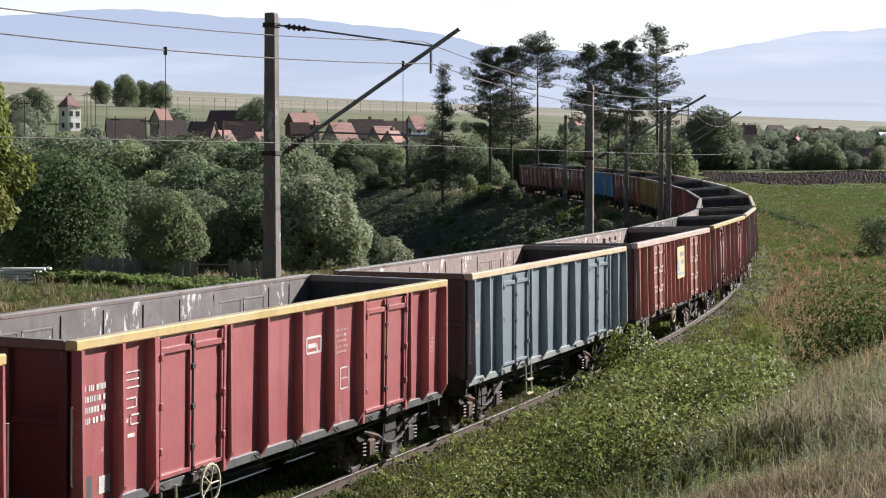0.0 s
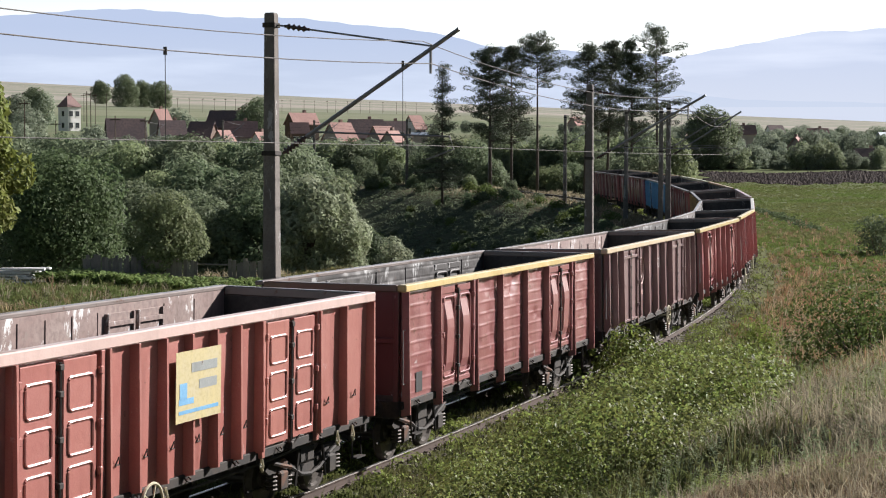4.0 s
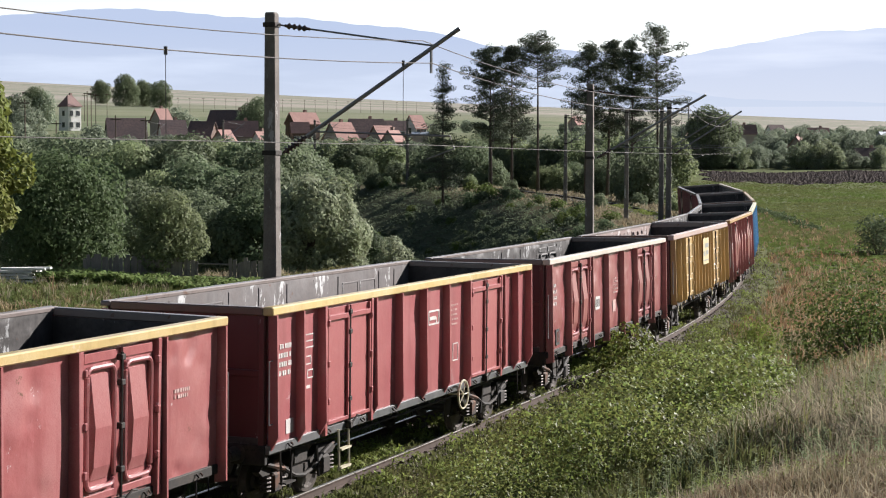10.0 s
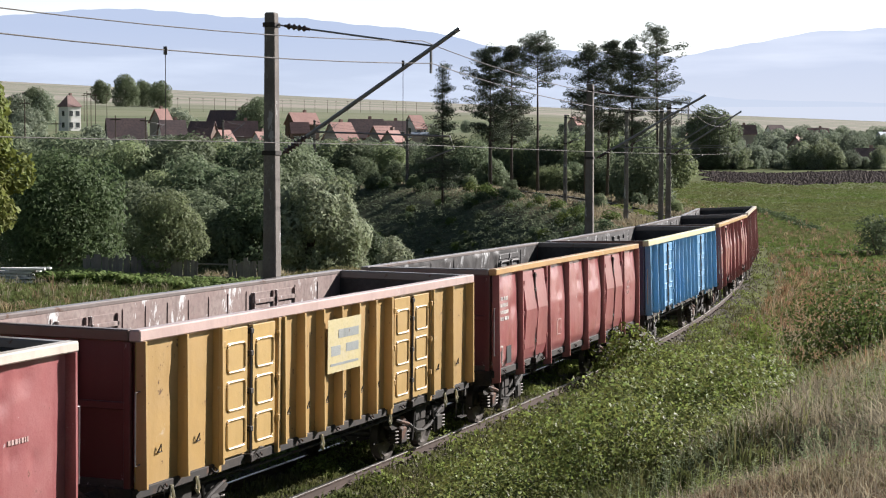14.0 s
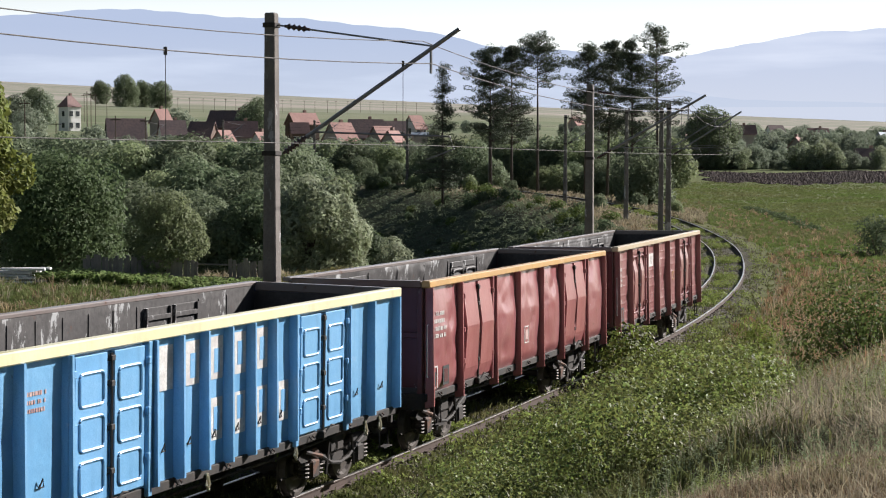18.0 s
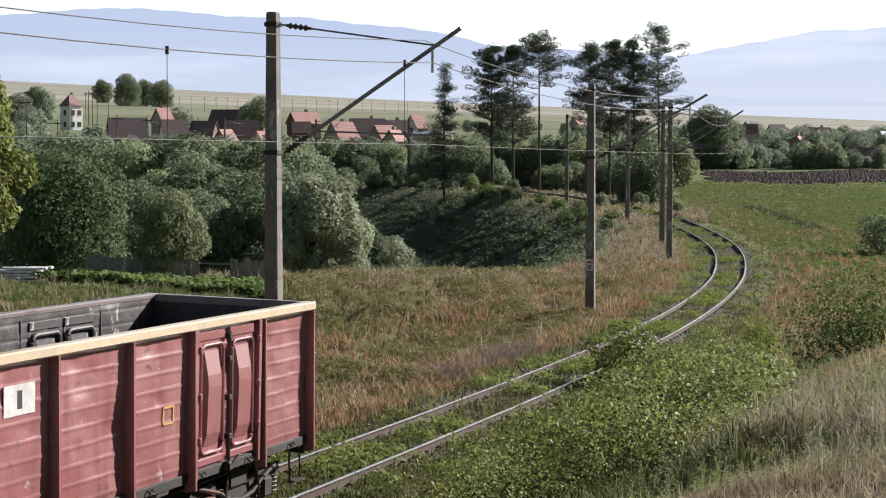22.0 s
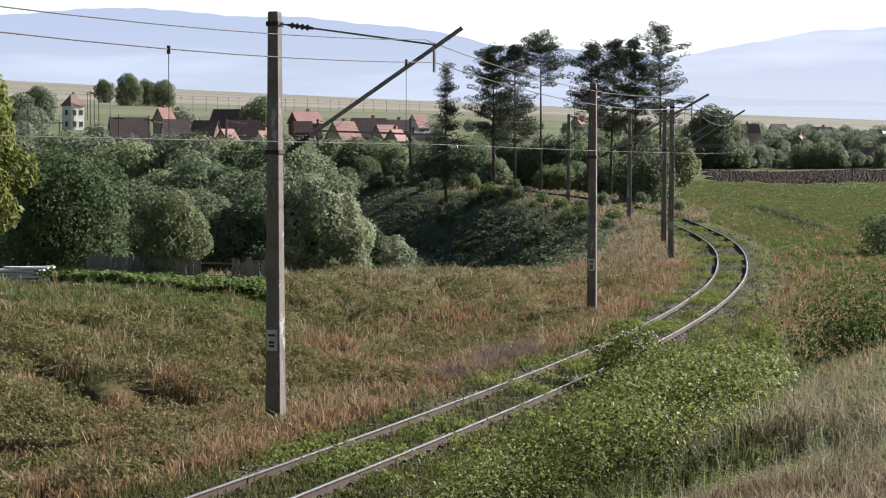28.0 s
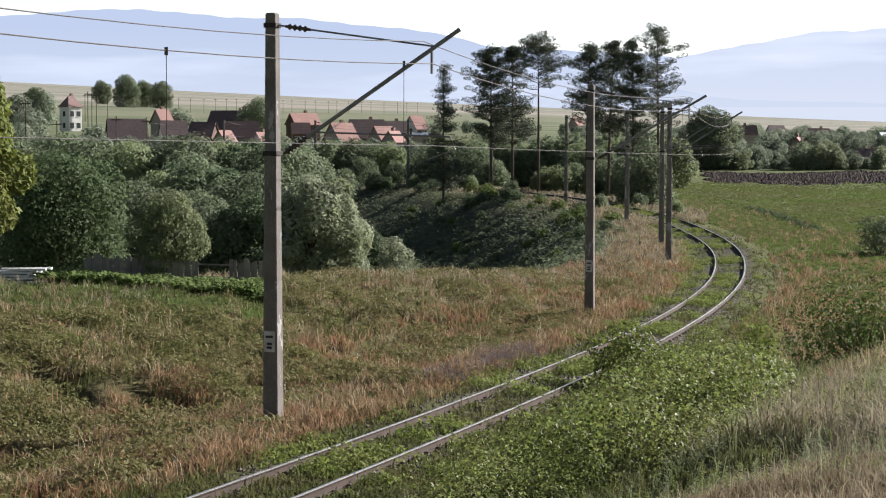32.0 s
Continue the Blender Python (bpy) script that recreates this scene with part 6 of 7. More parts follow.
# ---- grass ----
def tufts(r, px0, px1, d0, d1, count, keep, blades, tall, wide, lean=0.45, power=1.0):
    """Bent blades in tufts over the ground that the view takes in."""
    u = r.random(count)
    d = (d0 ** (-power) + u * (d1 ** (-power) - d0 ** (-power))) ** (-1 / power)
    px = r.uniform(px0, px1, count)
    x, y = (px - 784) / FOCAL * d, d
    m = keep(x, y, r)
    x, y, d = x[m], y[m], d[m]
    z = height(x, y)
    k = len(x)
    patch = 0.5 + 0.3 * np.sin(x * 1.9 + 1.9 * np.sin(y * 0.47)) * np.sin(y * 0.97 + x * 0.6) + 0.2 * np.sin(x * 3.3 - y * 1.9)
    sz = r.uniform(0.55, 1.3, (k, 1)) * (0.6 + 0.65 * np.clip(patch, 0, 1))[:, None]
    a = r.uniform(0, 2 * np.pi, (k, 1)) + r.normal(0, 0.8, (k, blades))
    ln = tall * sz * r.uniform(0.45, 1.2, (k, blades))
    ls = np.clip(lean * r.random((k, blades)) ** 0.7, 0, 0.97)
    bx = x[:, None] + r.normal(0, 0.08, (k, blades))
    by = y[:, None] + r.normal(0, 0.08, (k, blades))
    w = wide * (1 + d[:, None] / 60) * r.uniform(0.7, 1.3, (k, blades))
    wa = r.uniform(0, 2 * np.pi, (k, blades))
    up = np.sqrt(1 - ls * ls)
    base = np.stack([bx, by, z[:, None] - 0.04 + 0 * bx], -1)
    mid = np.stack([bx + np.cos(a) * ln * ls * 0.35, by + np.sin(a) * ln * ls * 0.35, z[:, None] + ln * (0.5 * up + 0.08)], -1)
    side = np.stack([np.cos(wa) * w, np.sin(wa) * w, 0 * w], -1)
    tip = np.stack([bx + np.cos(a) * ln * ls * 1.15, by + np.sin(a) * ln * ls * 1.15, z[:, None] + ln * (0.9 * up - 0.12 * ls)], -1)
    v = np.stack([base, mid + side, tip, mid - side], 2).reshape(-1, 3)
    return v, np.arange(len(v)).reshape(-1, 4)


def meadow(name, label, mat, seed, **kw):
    v, q = tufts(np.random.default_rng(seed), **kw)
    thing(name, label, "grass", kind="stuff", mesh=array_mesh(name, v, q, mat))
    return len(q)


def pasture(x, y):
    """True on the short green strip along the field edge."""
    b = bearing(x, y)
    return (x < 0) & (b < 490) & (y > 52.0 + 4.0 * smooth((b - 50) / 300)) & (y < 66)


def off_track(x, y):
    s, e = nearest(x, y)
    return s, e, np.abs(e) > 1.75


def dry_spots(x, y, r):
    s, e, ok = off_track(x, y)
    g = green_patch(x, y)
    bank = (e < -1.9) & (-e < np.interp(s, (0, 20, 35, 45, 55, 65, 75, 90, 110, 330), (27, 23, 20, 17, 13.5, 10.5, 8.5, 7, 6.5, 7)))
    hill = (e > herb_edge(y)) & (y < 50) & (r.random(len(x)) < 0.12)
    edge = (e > 2.4) & (e < 11) & (y >= 46) & (r.random(len(x)) < 0.5)
    mottle = 0.7 * np.sin(x * 0.8 + 1.3 * np.sin(y * 0.37)) + 0.8 * np.sin(y * 0.9 + 1.4 * x) + 0.9 * np.sin(x * 2.9 - y * 1.7)
    bank &= ((e > -6.0) | (e < -14.0) | (r.random(len(x)) < 0.5)) & (r.random(len(x)) < 0.9 - 0.5 * smooth((mottle + 0.6) / 1.6)) & (np.hypot(x + 7.6, y - 42.3) > 1.7)
    return ok & (bank | hill | edge) & (r.random(len(x)) > g * 0.75) & ~(pasture(x, y) & (r.random(len(x)) < 0.9))


def russet_spots(x, y, r):
    s, e, ok = off_track(x, y)
    near = (e < -2.0) & (e > -9) & (y < 100)
    edge = (e > 2.2) & (e < 8) & (y >= 46) & (y < 104) & (r.random(len(x)) < 0.4)
    hill = (e > herb_edge(y)) & (y < 48) & (r.random(len(x)) < 0.03)
    n = np.sin(x * 0.7 + y * 0.31) + np.sin(y * 0.53 - x * 0.4)
    return ok & (near | edge | hill) & (r.random(len(x)) < 0.15 + 0.6 * smooth((n + 1.0) / 1.6))


def green_spots(x, y, r):
    s, e, ok = off_track(x, y)
    g = green_patch(x, y)
    return ok & (((e > 1.8) & (e < herb_edge(y) + 1.2) & (y < 70) & (r.random(len(x)) < 0.5)) | ((e < -1.8) & (e > -32) & (y < 92))) & (r.random(len(x)) < g)


def hill_spots(x, y, r):
    s, e, ok = off_track(x, y)
    over = e - herb_edge(y)
    patch = np.sin(x * 2.1 + 1.3 * np.sin(y * 1.1)) + np.sin(y * 1.7 - x * 0.8)
    return (over > -0.3 - 1.6 * smooth((17 - y) / 3)) & (y < 21) & ((patch > -0.55) | (r.random(len(x)) < 0.25)) & (r.random(len(x)) < smooth((over + 0.3 + 1.6 * smooth((17 - y) / 3)) / 1.2))


def pale_spots(x, y, r):
    s, e, ok = off_track(x, y)
    over = e - herb_edge(y)
    patch = np.sin(x * 1.4 + 1.9 * np.sin(y * 0.8)) + np.sin(y * 1.3 + x * 0.9 + 2)
    return (over > -0.7) & (y < 56) & (patch > -0.9) & (r.random(len(x)) < smooth((over + 0.7) / 2.2))


def stalk_spots(x, y, r):
    s, e, ok = off_track(x, y)
    return (e > 2.2) & (e < herb_edge(y) + 0.8) & (np.sin(x * 1.3 + 2) + np.sin(y * 0.9 + x * 0.6) > -0.2)


def pasture_spots(x, y, r):
    s, e, ok = off_track(x, y)
    return pasture(x, y) & (e < -10)


def crest_spots(x, y, r):
    s, e, ok = off_track(x, y)
    c = np.interp(s, (0, 20, 35, 45, 55, 65, 75, 90, 110, 330), (30, 25, 21, 17, 12.5, 9, 6.8, 5.5, 5, 6))
    return (e < -2.4) & (((-e > c * 0.72) & (-e < c + 1.5)) | (y > 95)) & (-e < c + 1.5) & (y < 230) & ~(pasture(x, y) & (r.random(len(x)) < 0.9))


def meadow_spots(x, y, r):
    s, e, ok = off_track(x, y)
    return (e > 2.8) & (y > 66) & (y < 280) & ((e > 9) | (y > 112) | (r.random(len(x)) < 0.5))


def far_verge(x, y, r):
    s, e = nearest(x, y)
    return (np.abs(e) > 0.95) & (np.abs(e) < 5.5) & (s > 118)


def weed_spots(x, y, r):
    s, e = nearest(x, y)
    n = np.sin(s * 1.3) + np.sin(s * 0.57 + 1.0) + np.sin(s * 2.9)
    mid = (np.abs(e) < 0.55) & (n > -1.7)
    verge = (e < -1.0) & (e > -2.6) & (np.sin(s * 0.8) + np.sin(s * 0.33 + 2) > -0.2)
    other = (e > 1.0) & (e < 2.6)
    return (mid | verge | other) & (s < 130)


meadow("dry_grass", "straw coloured dry grass on the banks", M_STRAW, 201, px0=-60, px1=1640, d0=30, d1=200, count=52000, keep=dry_spots, blades=8, tall=0.42, wide=0.008, lean=0.7)
meadow("russet_grass", "reddish brown dry grass beside the track", M_RUSSET, 202, px0=-60, px1=1640, d0=28, d1=180, count=44000, keep=russet_spots, blades=8, tall=0.46, wide=0.008, lean=0.6)
meadow("green_grass", "fresh green grass on the banks", M_GRASS, 203, px0=-60, px1=1640, d0=17, d1=95, count=46000, keep=green_spots, blades=8, tall=0.34, wide=0.007, lean=0.7)
meadow("hill_mat", "short matted brown grass on the bank top", M_MAT, 208, px0=700, px1=1640, d0=9, d1=56, count=30000, keep=pale_spots, blades=8, tall=0.16, wide=0.0045, lean=1.2)
meadow("hill_grass", "pale dry stalks on the bank top", M_PALE, 216, px0=700, px1=1640, d0=15.5, d1=56, count=12000, keep=pale_spots, blades=6, tall=0.34, wide=0.0045, lean=1.3)
meadow("hill_russet", "short reddish brown grass on the bank top", M_THATCH, 209, px0=700, px1=1640, d0=9, d1=21, count=60000, keep=hill_spots, blades=7, tall=0.13, wide=0.003, lean=1.35)
meadow("hill_stalks", "thin pale stalks among the matted grass", M_PALE, 217, px0=700, px1=1640, d0=9, d1=22, count=9000, keep=hill_spots, blades=4, tall=0.26, wide=0.0025, lean=1.0)
meadow("crest_grass", "pale dry grass along the crest of the bank", M_PALE, 213, px0=-60, px1=1200, d0=40, d1=230, count=36000, keep=crest_spots, blades=8, tall=0.42, wide=0.007, lean=0.7)
meadow("pasture_grass", "short light green grass on the field edge", M_CROP, 214, px0=-60, px1=560, d0=42, d1=68, count=42000, keep=pasture_spots, blades=7, tall=0.13, wide=0.009, lean=0.8)
meadow("bank_stalks", "dry pale brown stalks among the herbs", M_PALE, 215, px0=500, px1=1640, d0=16, d1=60, count=12000, keep=stalk_spots, blades=6, tall=0.40, wide=0.004, lean=0.9)
meadow("hill_heads", "pale grass heads on the bank top", M_SEED, 210, px0=700, px1=1640, d0=17, d1=50, count=2600, keep=pale_spots, blades=3, tall=0.5, wide=0.006, lean=1.5)
meadow("meadow_grass", "short green meadow grass beyond the track", M_MEADOW, 204, px0=1150, px1=1640, d0=66, d1=280, count=40000, keep=meadow_spots, blades=6, tall=0.12, wide=0.02, lean=0.9, power=0.5)
meadow("seed_heads", "pale feathery grass heads on the bank", M_SEED, 205, px0=-60, px1=1640, d0=30, d1=90, count=9000, keep=dry_spots, blades=3, tall=0.66, wide=0.006, lean=0.7)
meadow("verge_grass", "pale dry grass along the far curve of the track", M_PALE, 218, px0=560, px1=1250, d0=128, d1=268, count=16000, keep=far_verge, blades=7, tall=0.5, wide=0.012, lean=0.7, power=0.3)
wr = np.random.default_rng(206)
v, q = tufts(wr, -60, 1640, 20, 150, 36000, weed_spots, 7, 0.2, 0.010, 0.8)
thing("track_grass", "thin green grass growing between the rails", "grass", kind="stuff", mesh=array_mesh("track_grass", v, q, M_GRASS))
n = 5200
ws = 150 * wr.random(n) ** 1.3
we = np.where(wr.random(n) < 0.5, wr.uniform(-0.55, 0.55, n), np.where(wr.random(n) < 0.75, wr.uniform(-2.7, -1.0, n), wr.uniform(1.0, 2.4, n)))
pick = np.sin(ws * 1.1 + we) + np.sin(ws * 0.47 + 1.0) + 0.7 * np.sin(ws * 3.1 + 2 * we) > 0.55
ws, we = ws[pick], we[pick]
wx, wy = np.interp(ws, TS, TX) + we * np.cos(np.interp(ws, TS, TH)), np.interp(ws, TS, TY) - we * np.sin(np.interp(ws, TS, TH))
wb = wr.uniform(0.12, 0.28, len(ws))
v, q = leaf_arrays(wr, np.stack([wx, wy, height(wx, wy) + 0.06], -1), np.stack([wb * 1.2, wb * 1.2, wb * 0.85], -1), 90000, 0.042, 0.6, 2.0)
thing("track_weeds", "bright green leafy weeds between and beside the rails", "weeds", kind="stuff", mesh=array_mesh("track_weeds", v, q, M_LEAF_BRIGHT))

# grey heap of dead weeds beside the rails
n = 520
ds, de = wr.uniform(25.5, 34, n), wr.normal(-2.75, 0.4, n)
dx_, dy_ = np.interp(ds, TS, TX) + de * np.cos(np.interp(ds, TS, TH)), np.interp(ds, TS, TY) - de * np.sin(np.interp(ds, TS, TH))
v, q = sprigs(wr, dx_, dy_, 0.45, 36, 0.02, 4.0, 0.9)
M_DEAD = foliage("dead_weeds", (0.20, 0.165, 0.155), (0.25, 0.20, 0.19), 0.2, 0.2, 0.9)
thing("dead_weeds", "greyish purple dead weeds heaped beside the rail", "weeds", kind="stuff", mesh=array_mesh("dead_weeds", v, q, M_DEAD))

# dense dark growth on the shaded slope
dr = np.random.default_rng(211)
n = 9000
px, d = dr.uniform(440, 1080, n), dr.uniform(100, 265, n)
x = (px - 784) / FOCAL * d
s_, e_ = nearest(x, d)
m = ((e_ < -5.2) | ((e_ < -2.8) & (s_ > 150))) & (e_ > -70)
x, d = x[m], d[m]
b = dr.uniform(0.35, 0.9, len(x))
v, q = leaf_arrays(dr, np.stack([x, d, height(x, d) + 0.1], -1), np.stack([b, b, b * 0.22], -1), 90000, 0.11, 1.2, 2.6)
thing("slope_growth", "dark dense undergrowth on the shaded slope", "undergrowth", kind="stuff", mesh=array_mesh("slope_growth", v, q, M_LEAF_WOOD))

# low leafy plants mottling the bank
lr = np.random.default_rng(207)
n = 5200
d = (20 ** -0.6 + lr.random(n) * (105 ** -0.6 - 20 ** -0.6)) ** (-1 / 0.6)
px = lr.uniform(-60, 1240, n)
x = (px - 784) / FOCAL * d
s_, e_ = nearest(x, d)
mottle = 0.7 * np.sin(x * 0.8 + 1.3 * np.sin(d * 0.37)) + 0.8 * np.sin(d * 0.9 + 1.4 * x) + 0.9 * np.sin(x * 2.9 - d * 1.7)
m = (e_ < -3.2) & (e_ > -15.5) & ~pasture(x, d) & (mottle > -0.5) & (d < 92) & (np.hypot(x + 7.6, d - 42.3) > 1.6)
x, d = x[m], d[m]
cz = height(x, d)
b = lr.uniform(0.25, 0.8, len(x))
v, q = leaf_arrays(lr, np.stack([x, d, cz + 0.16], -1), np.stack([b, b, b * lr.uniform(0.25, 0.5, len(x))], -1), 230000, 0.042, 0.6, 2.6)
M_WEED = foliage("bank_weeds", (0.175, 0.19, 0.065), (0.245, 0.22, 0.10), 0.2, 0.35)
thing("bank_weeds", "low olive green weeds mottling the bank", "weeds", kind="stuff", mesh=array_mesh("bank_weeds", v, q, M_WEED))

# herbs all over the bank below the camera
hr = np.random.default_rng(212)
n = 17000
y = 10 + 49 * hr.random(n) ** 1.2
ss = np.interp(y, TY, TS)
ee = hr.uniform(1.9, 12.6, n)
x = np.interp(ss, TS, TX) + ee * np.cos(np.interp(ss, TS, TH))
y = np.interp(ss, TS, TY) - ee * np.sin(np.interp(ss, TS, TH))
m = (y > 12.5) & (np.sin(x * 1.9 + y * 0.6) + np.sin(y * 1.7 - x * 0.9) + hr.normal(0, 0.6, n) > -0.05) & (hr.random(n) > 0.95 * smooth((ee - herb_edge(y) + 0.4) / 4.5))
x, y = x[m], y[m]
s_, e_ = nearest(x, y)
low = (0.2 + 0.8 * smooth((e_ - 2.2) / 2.2)) * (0.5 + 0.5 * smooth((y - 12) / 8))
v, q = sprigs(hr, x, y, (0.34 + 0.16 * np.sin(x * 0.9 + y * 0.5)) * low, 22, 0.021)
thing("bank_herbs", "mixed yellow green herbs covering the bank", "herbs", kind="stuff", mesh=array_mesh("bank_herbs", v, q, M_BRAMBLE))
k = hr.random(len(x)) < 0.3
v, q = sprigs(hr, x[k] + 0.15, y[k] - 0.1, 0.5 * low[k], 14, 0.016, 3.2, 0.45)
k = 13000
y2 = hr.uniform(15, 54, k)
s2, e2 = np.interp(y2, TY, TS), herb_edge(y2) + hr.uniform(-1.0, 7.0, k)
x2, y2 = np.interp(s2, TS, TX) + e2 * np.cos(np.interp(s2, TS, TH)), np.interp(s2, TS, TY) - e2 * np.sin(np.interp(s2, TS, TH))
m = (y2 > 14) & (np.sin(x2 * 1.3 + y2 * 0.5) + np.sin(y2 * 0.8 - x2) > -0.4)
w2, r2 = sprigs(hr, x2[m], y2[m], 0.26, 16, 0.016, 3.0, 1.2)
v, q = np.concatenate([v, w2]), np.concatenate([q, r2 + len(v)])
thing("bank_flowers", "thin pale stalked herbs standing over the brambles", "herbs", kind="stuff", mesh=array_mesh("bank_flowers", v, q, M_LEAF_LIGHT))


# ---- village ----
M_WALL_WHITE = material("white_render", (0.78, 0.76, 0.73), 0.9, 0, (0.66, 0.63, 0.60), 0.5, 10, 0.08, coords="World")
M_WALL_OCHRE = material("ochre_render", (0.36, 0.31, 0.27), 0.9, 0, (0.29, 0.25, 0.22), 0.5, 10, 0.08, coords="World")
M_WALL_BROWN = material("brown_boards", (0.17, 0.11, 0.085), 0.9, 0, (0.12, 0.08, 0.065), 0.6, 10, 0.1, coords="World")
M_ROOF_RED = material("red_tiles", (0.38, 0.215, 0.185), 0.85, 0, (0.32, 0.175, 0.15), 0.5, 3, 0.15, 0.03, 3, "World")
M_ROOF_DARK = material("dark_tiles", (0.125, 0.09, 0.09), 0.85, 0, (0.165, 0.11, 0.105), 0.4, 3, 0.15, 0.03, 3, "World")
M_ROOF_BROWN = material("brown_tiles", (0.25, 0.155, 0.14), 0.85, 0, (0.20, 0.125, 0.115), 0.4, 3, 0.15, 0.03, 3, "World")
M_ROOF_BLUE = material("grey_blue_sheet_roof", (0.30, 0.34, 0.40), 0.5, 0.2, (0.26, 0.30, 0.36), 0.4, 3, 0.1, 0.02, 3, "World")
M_PANE = material("dark_window_glass", (0.03, 0.035, 0.04), 0.15, 0, (), 1, 1, 0)
M_CHIMNEY = material("chimney_brick", (0.32, 0.22, 0.18), 0.9, 0, (0.25, 0.17, 0.14), 2, 20, 0.1)


def house(label, px, d, length, width, wall_h, roof_h, turn, wall, roof, windows=2, chimney=True, hip=False, sink=0.3):
    """A small gabled house: walls, two roof slopes, windows, chimney."""
    p = on_ground(px, d)
    ob = thing("house", label, "house", Matrix.Translation(p - Vector((0, 0, sink))) @ Matrix.Rotation(turn, 4, "Z"), "houses of the village")
    a, b = length / 2, width / 2
    g = Geo()
    rz = 0 if hip else roof_h
    g.add([(-a, -b, -1), (a, -b, -1), (a, b, -1), (-a, b, -1), (-a, -b, wall_h), (a, -b, wall_h), (a, b, wall_h), (-a, b, wall_h), (-a, 0, wall_h + rz), (a, 0, wall_h + rz)],
          [(0, 1, 5, 4), (2, 3, 7, 6), (0, 4, 8, 7, 3), (1, 2, 6, 9, 5), (0, 3, 2, 1), (4, 5, 9, 8), (6, 7, 8, 9)])
    part("wall", g, wall, ob)
    o, t = 0.28, 0.14
    drop = o * roof_h / b
    for sy in (-1, 1):
        e0, r0 = (sy * (b + o), wall_h - drop), (0.0, wall_h + roof_h)
        ra = a * 0.35 if hip else a + o
        vs = []
        for dz in (0, t):
            vs += [(-a - o, e0[0], e0[1] + dz), (a + o, e0[0], e0[1] + dz), (ra, r0[0], r0[1] + dz), (-ra, r0[0], r0[1] + dz)]
        part("roof_slope", Geo().add(vs, [(0, 1, 2, 3), (7, 6, 5, 4), (0, 4, 5, 1), (1, 5, 6, 2), (2, 6, 7, 3), (3, 7, 4, 0)]), roof, ob)
    if hip:
        for sx in (-1, 1):
            vs = []
            for dz in (0.002, t):
                vs += [(sx * (a + o), -b - o, wall_h - drop + dz), (sx * (a + o), b + o, wall_h - drop + dz), (sx * a * 0.35, 0, wall_h + roof_h + dz)]
            part("roof_slope", Geo().add(vs, [(0, 1, 2), (5, 4, 3), (0, 3, 4, 1), (1, 4, 5, 2), (2, 5, 3, 0)]), roof, ob)
    if chimney:
        part("chimney", Geo().box(a * 0.3 - 0.3, a * 0.3 + 0.3, b * 0.3 - 0.3, b * 0.3 + 0.3, wall_h + roof_h * 0.3, wall_h + roof_h + 0.7, 0.03), M_CHIMNEY, ob)
    storeys = max(1, int(wall_h // 2.6))
    for q in range(windows):
        x = -a + length * (q + 0.5) / windows
        for f in range(storeys):
            z = 1.0 + f * 2.7
            w = part("window", Geo().box(x - 0.5, x + 0.5, -b - 0.05, -b + 0.02, z, z + 1.2), M_PANE, ob)
            part("frame", Geo().box(x - 0.6, x + 0.6, -b - 0.08, -b - 0.052, z - 0.1, z).box(x - 0.6, x + 0.6, -b - 0.08, -b - 0.052, z + 1.2, z + 1.3), M_WALL_WHITE, w)
    for sx in (-1, 1):
        for f in range(storeys):
            z = 1.0 + f * 2.7
            part("window", Geo().box(min(sx * a, sx * (a + 0.05)), max(sx * a, sx * (a + 0.05)), -0.5, 0.5, z, z + 1.2), M_PANE, ob)
    return ob


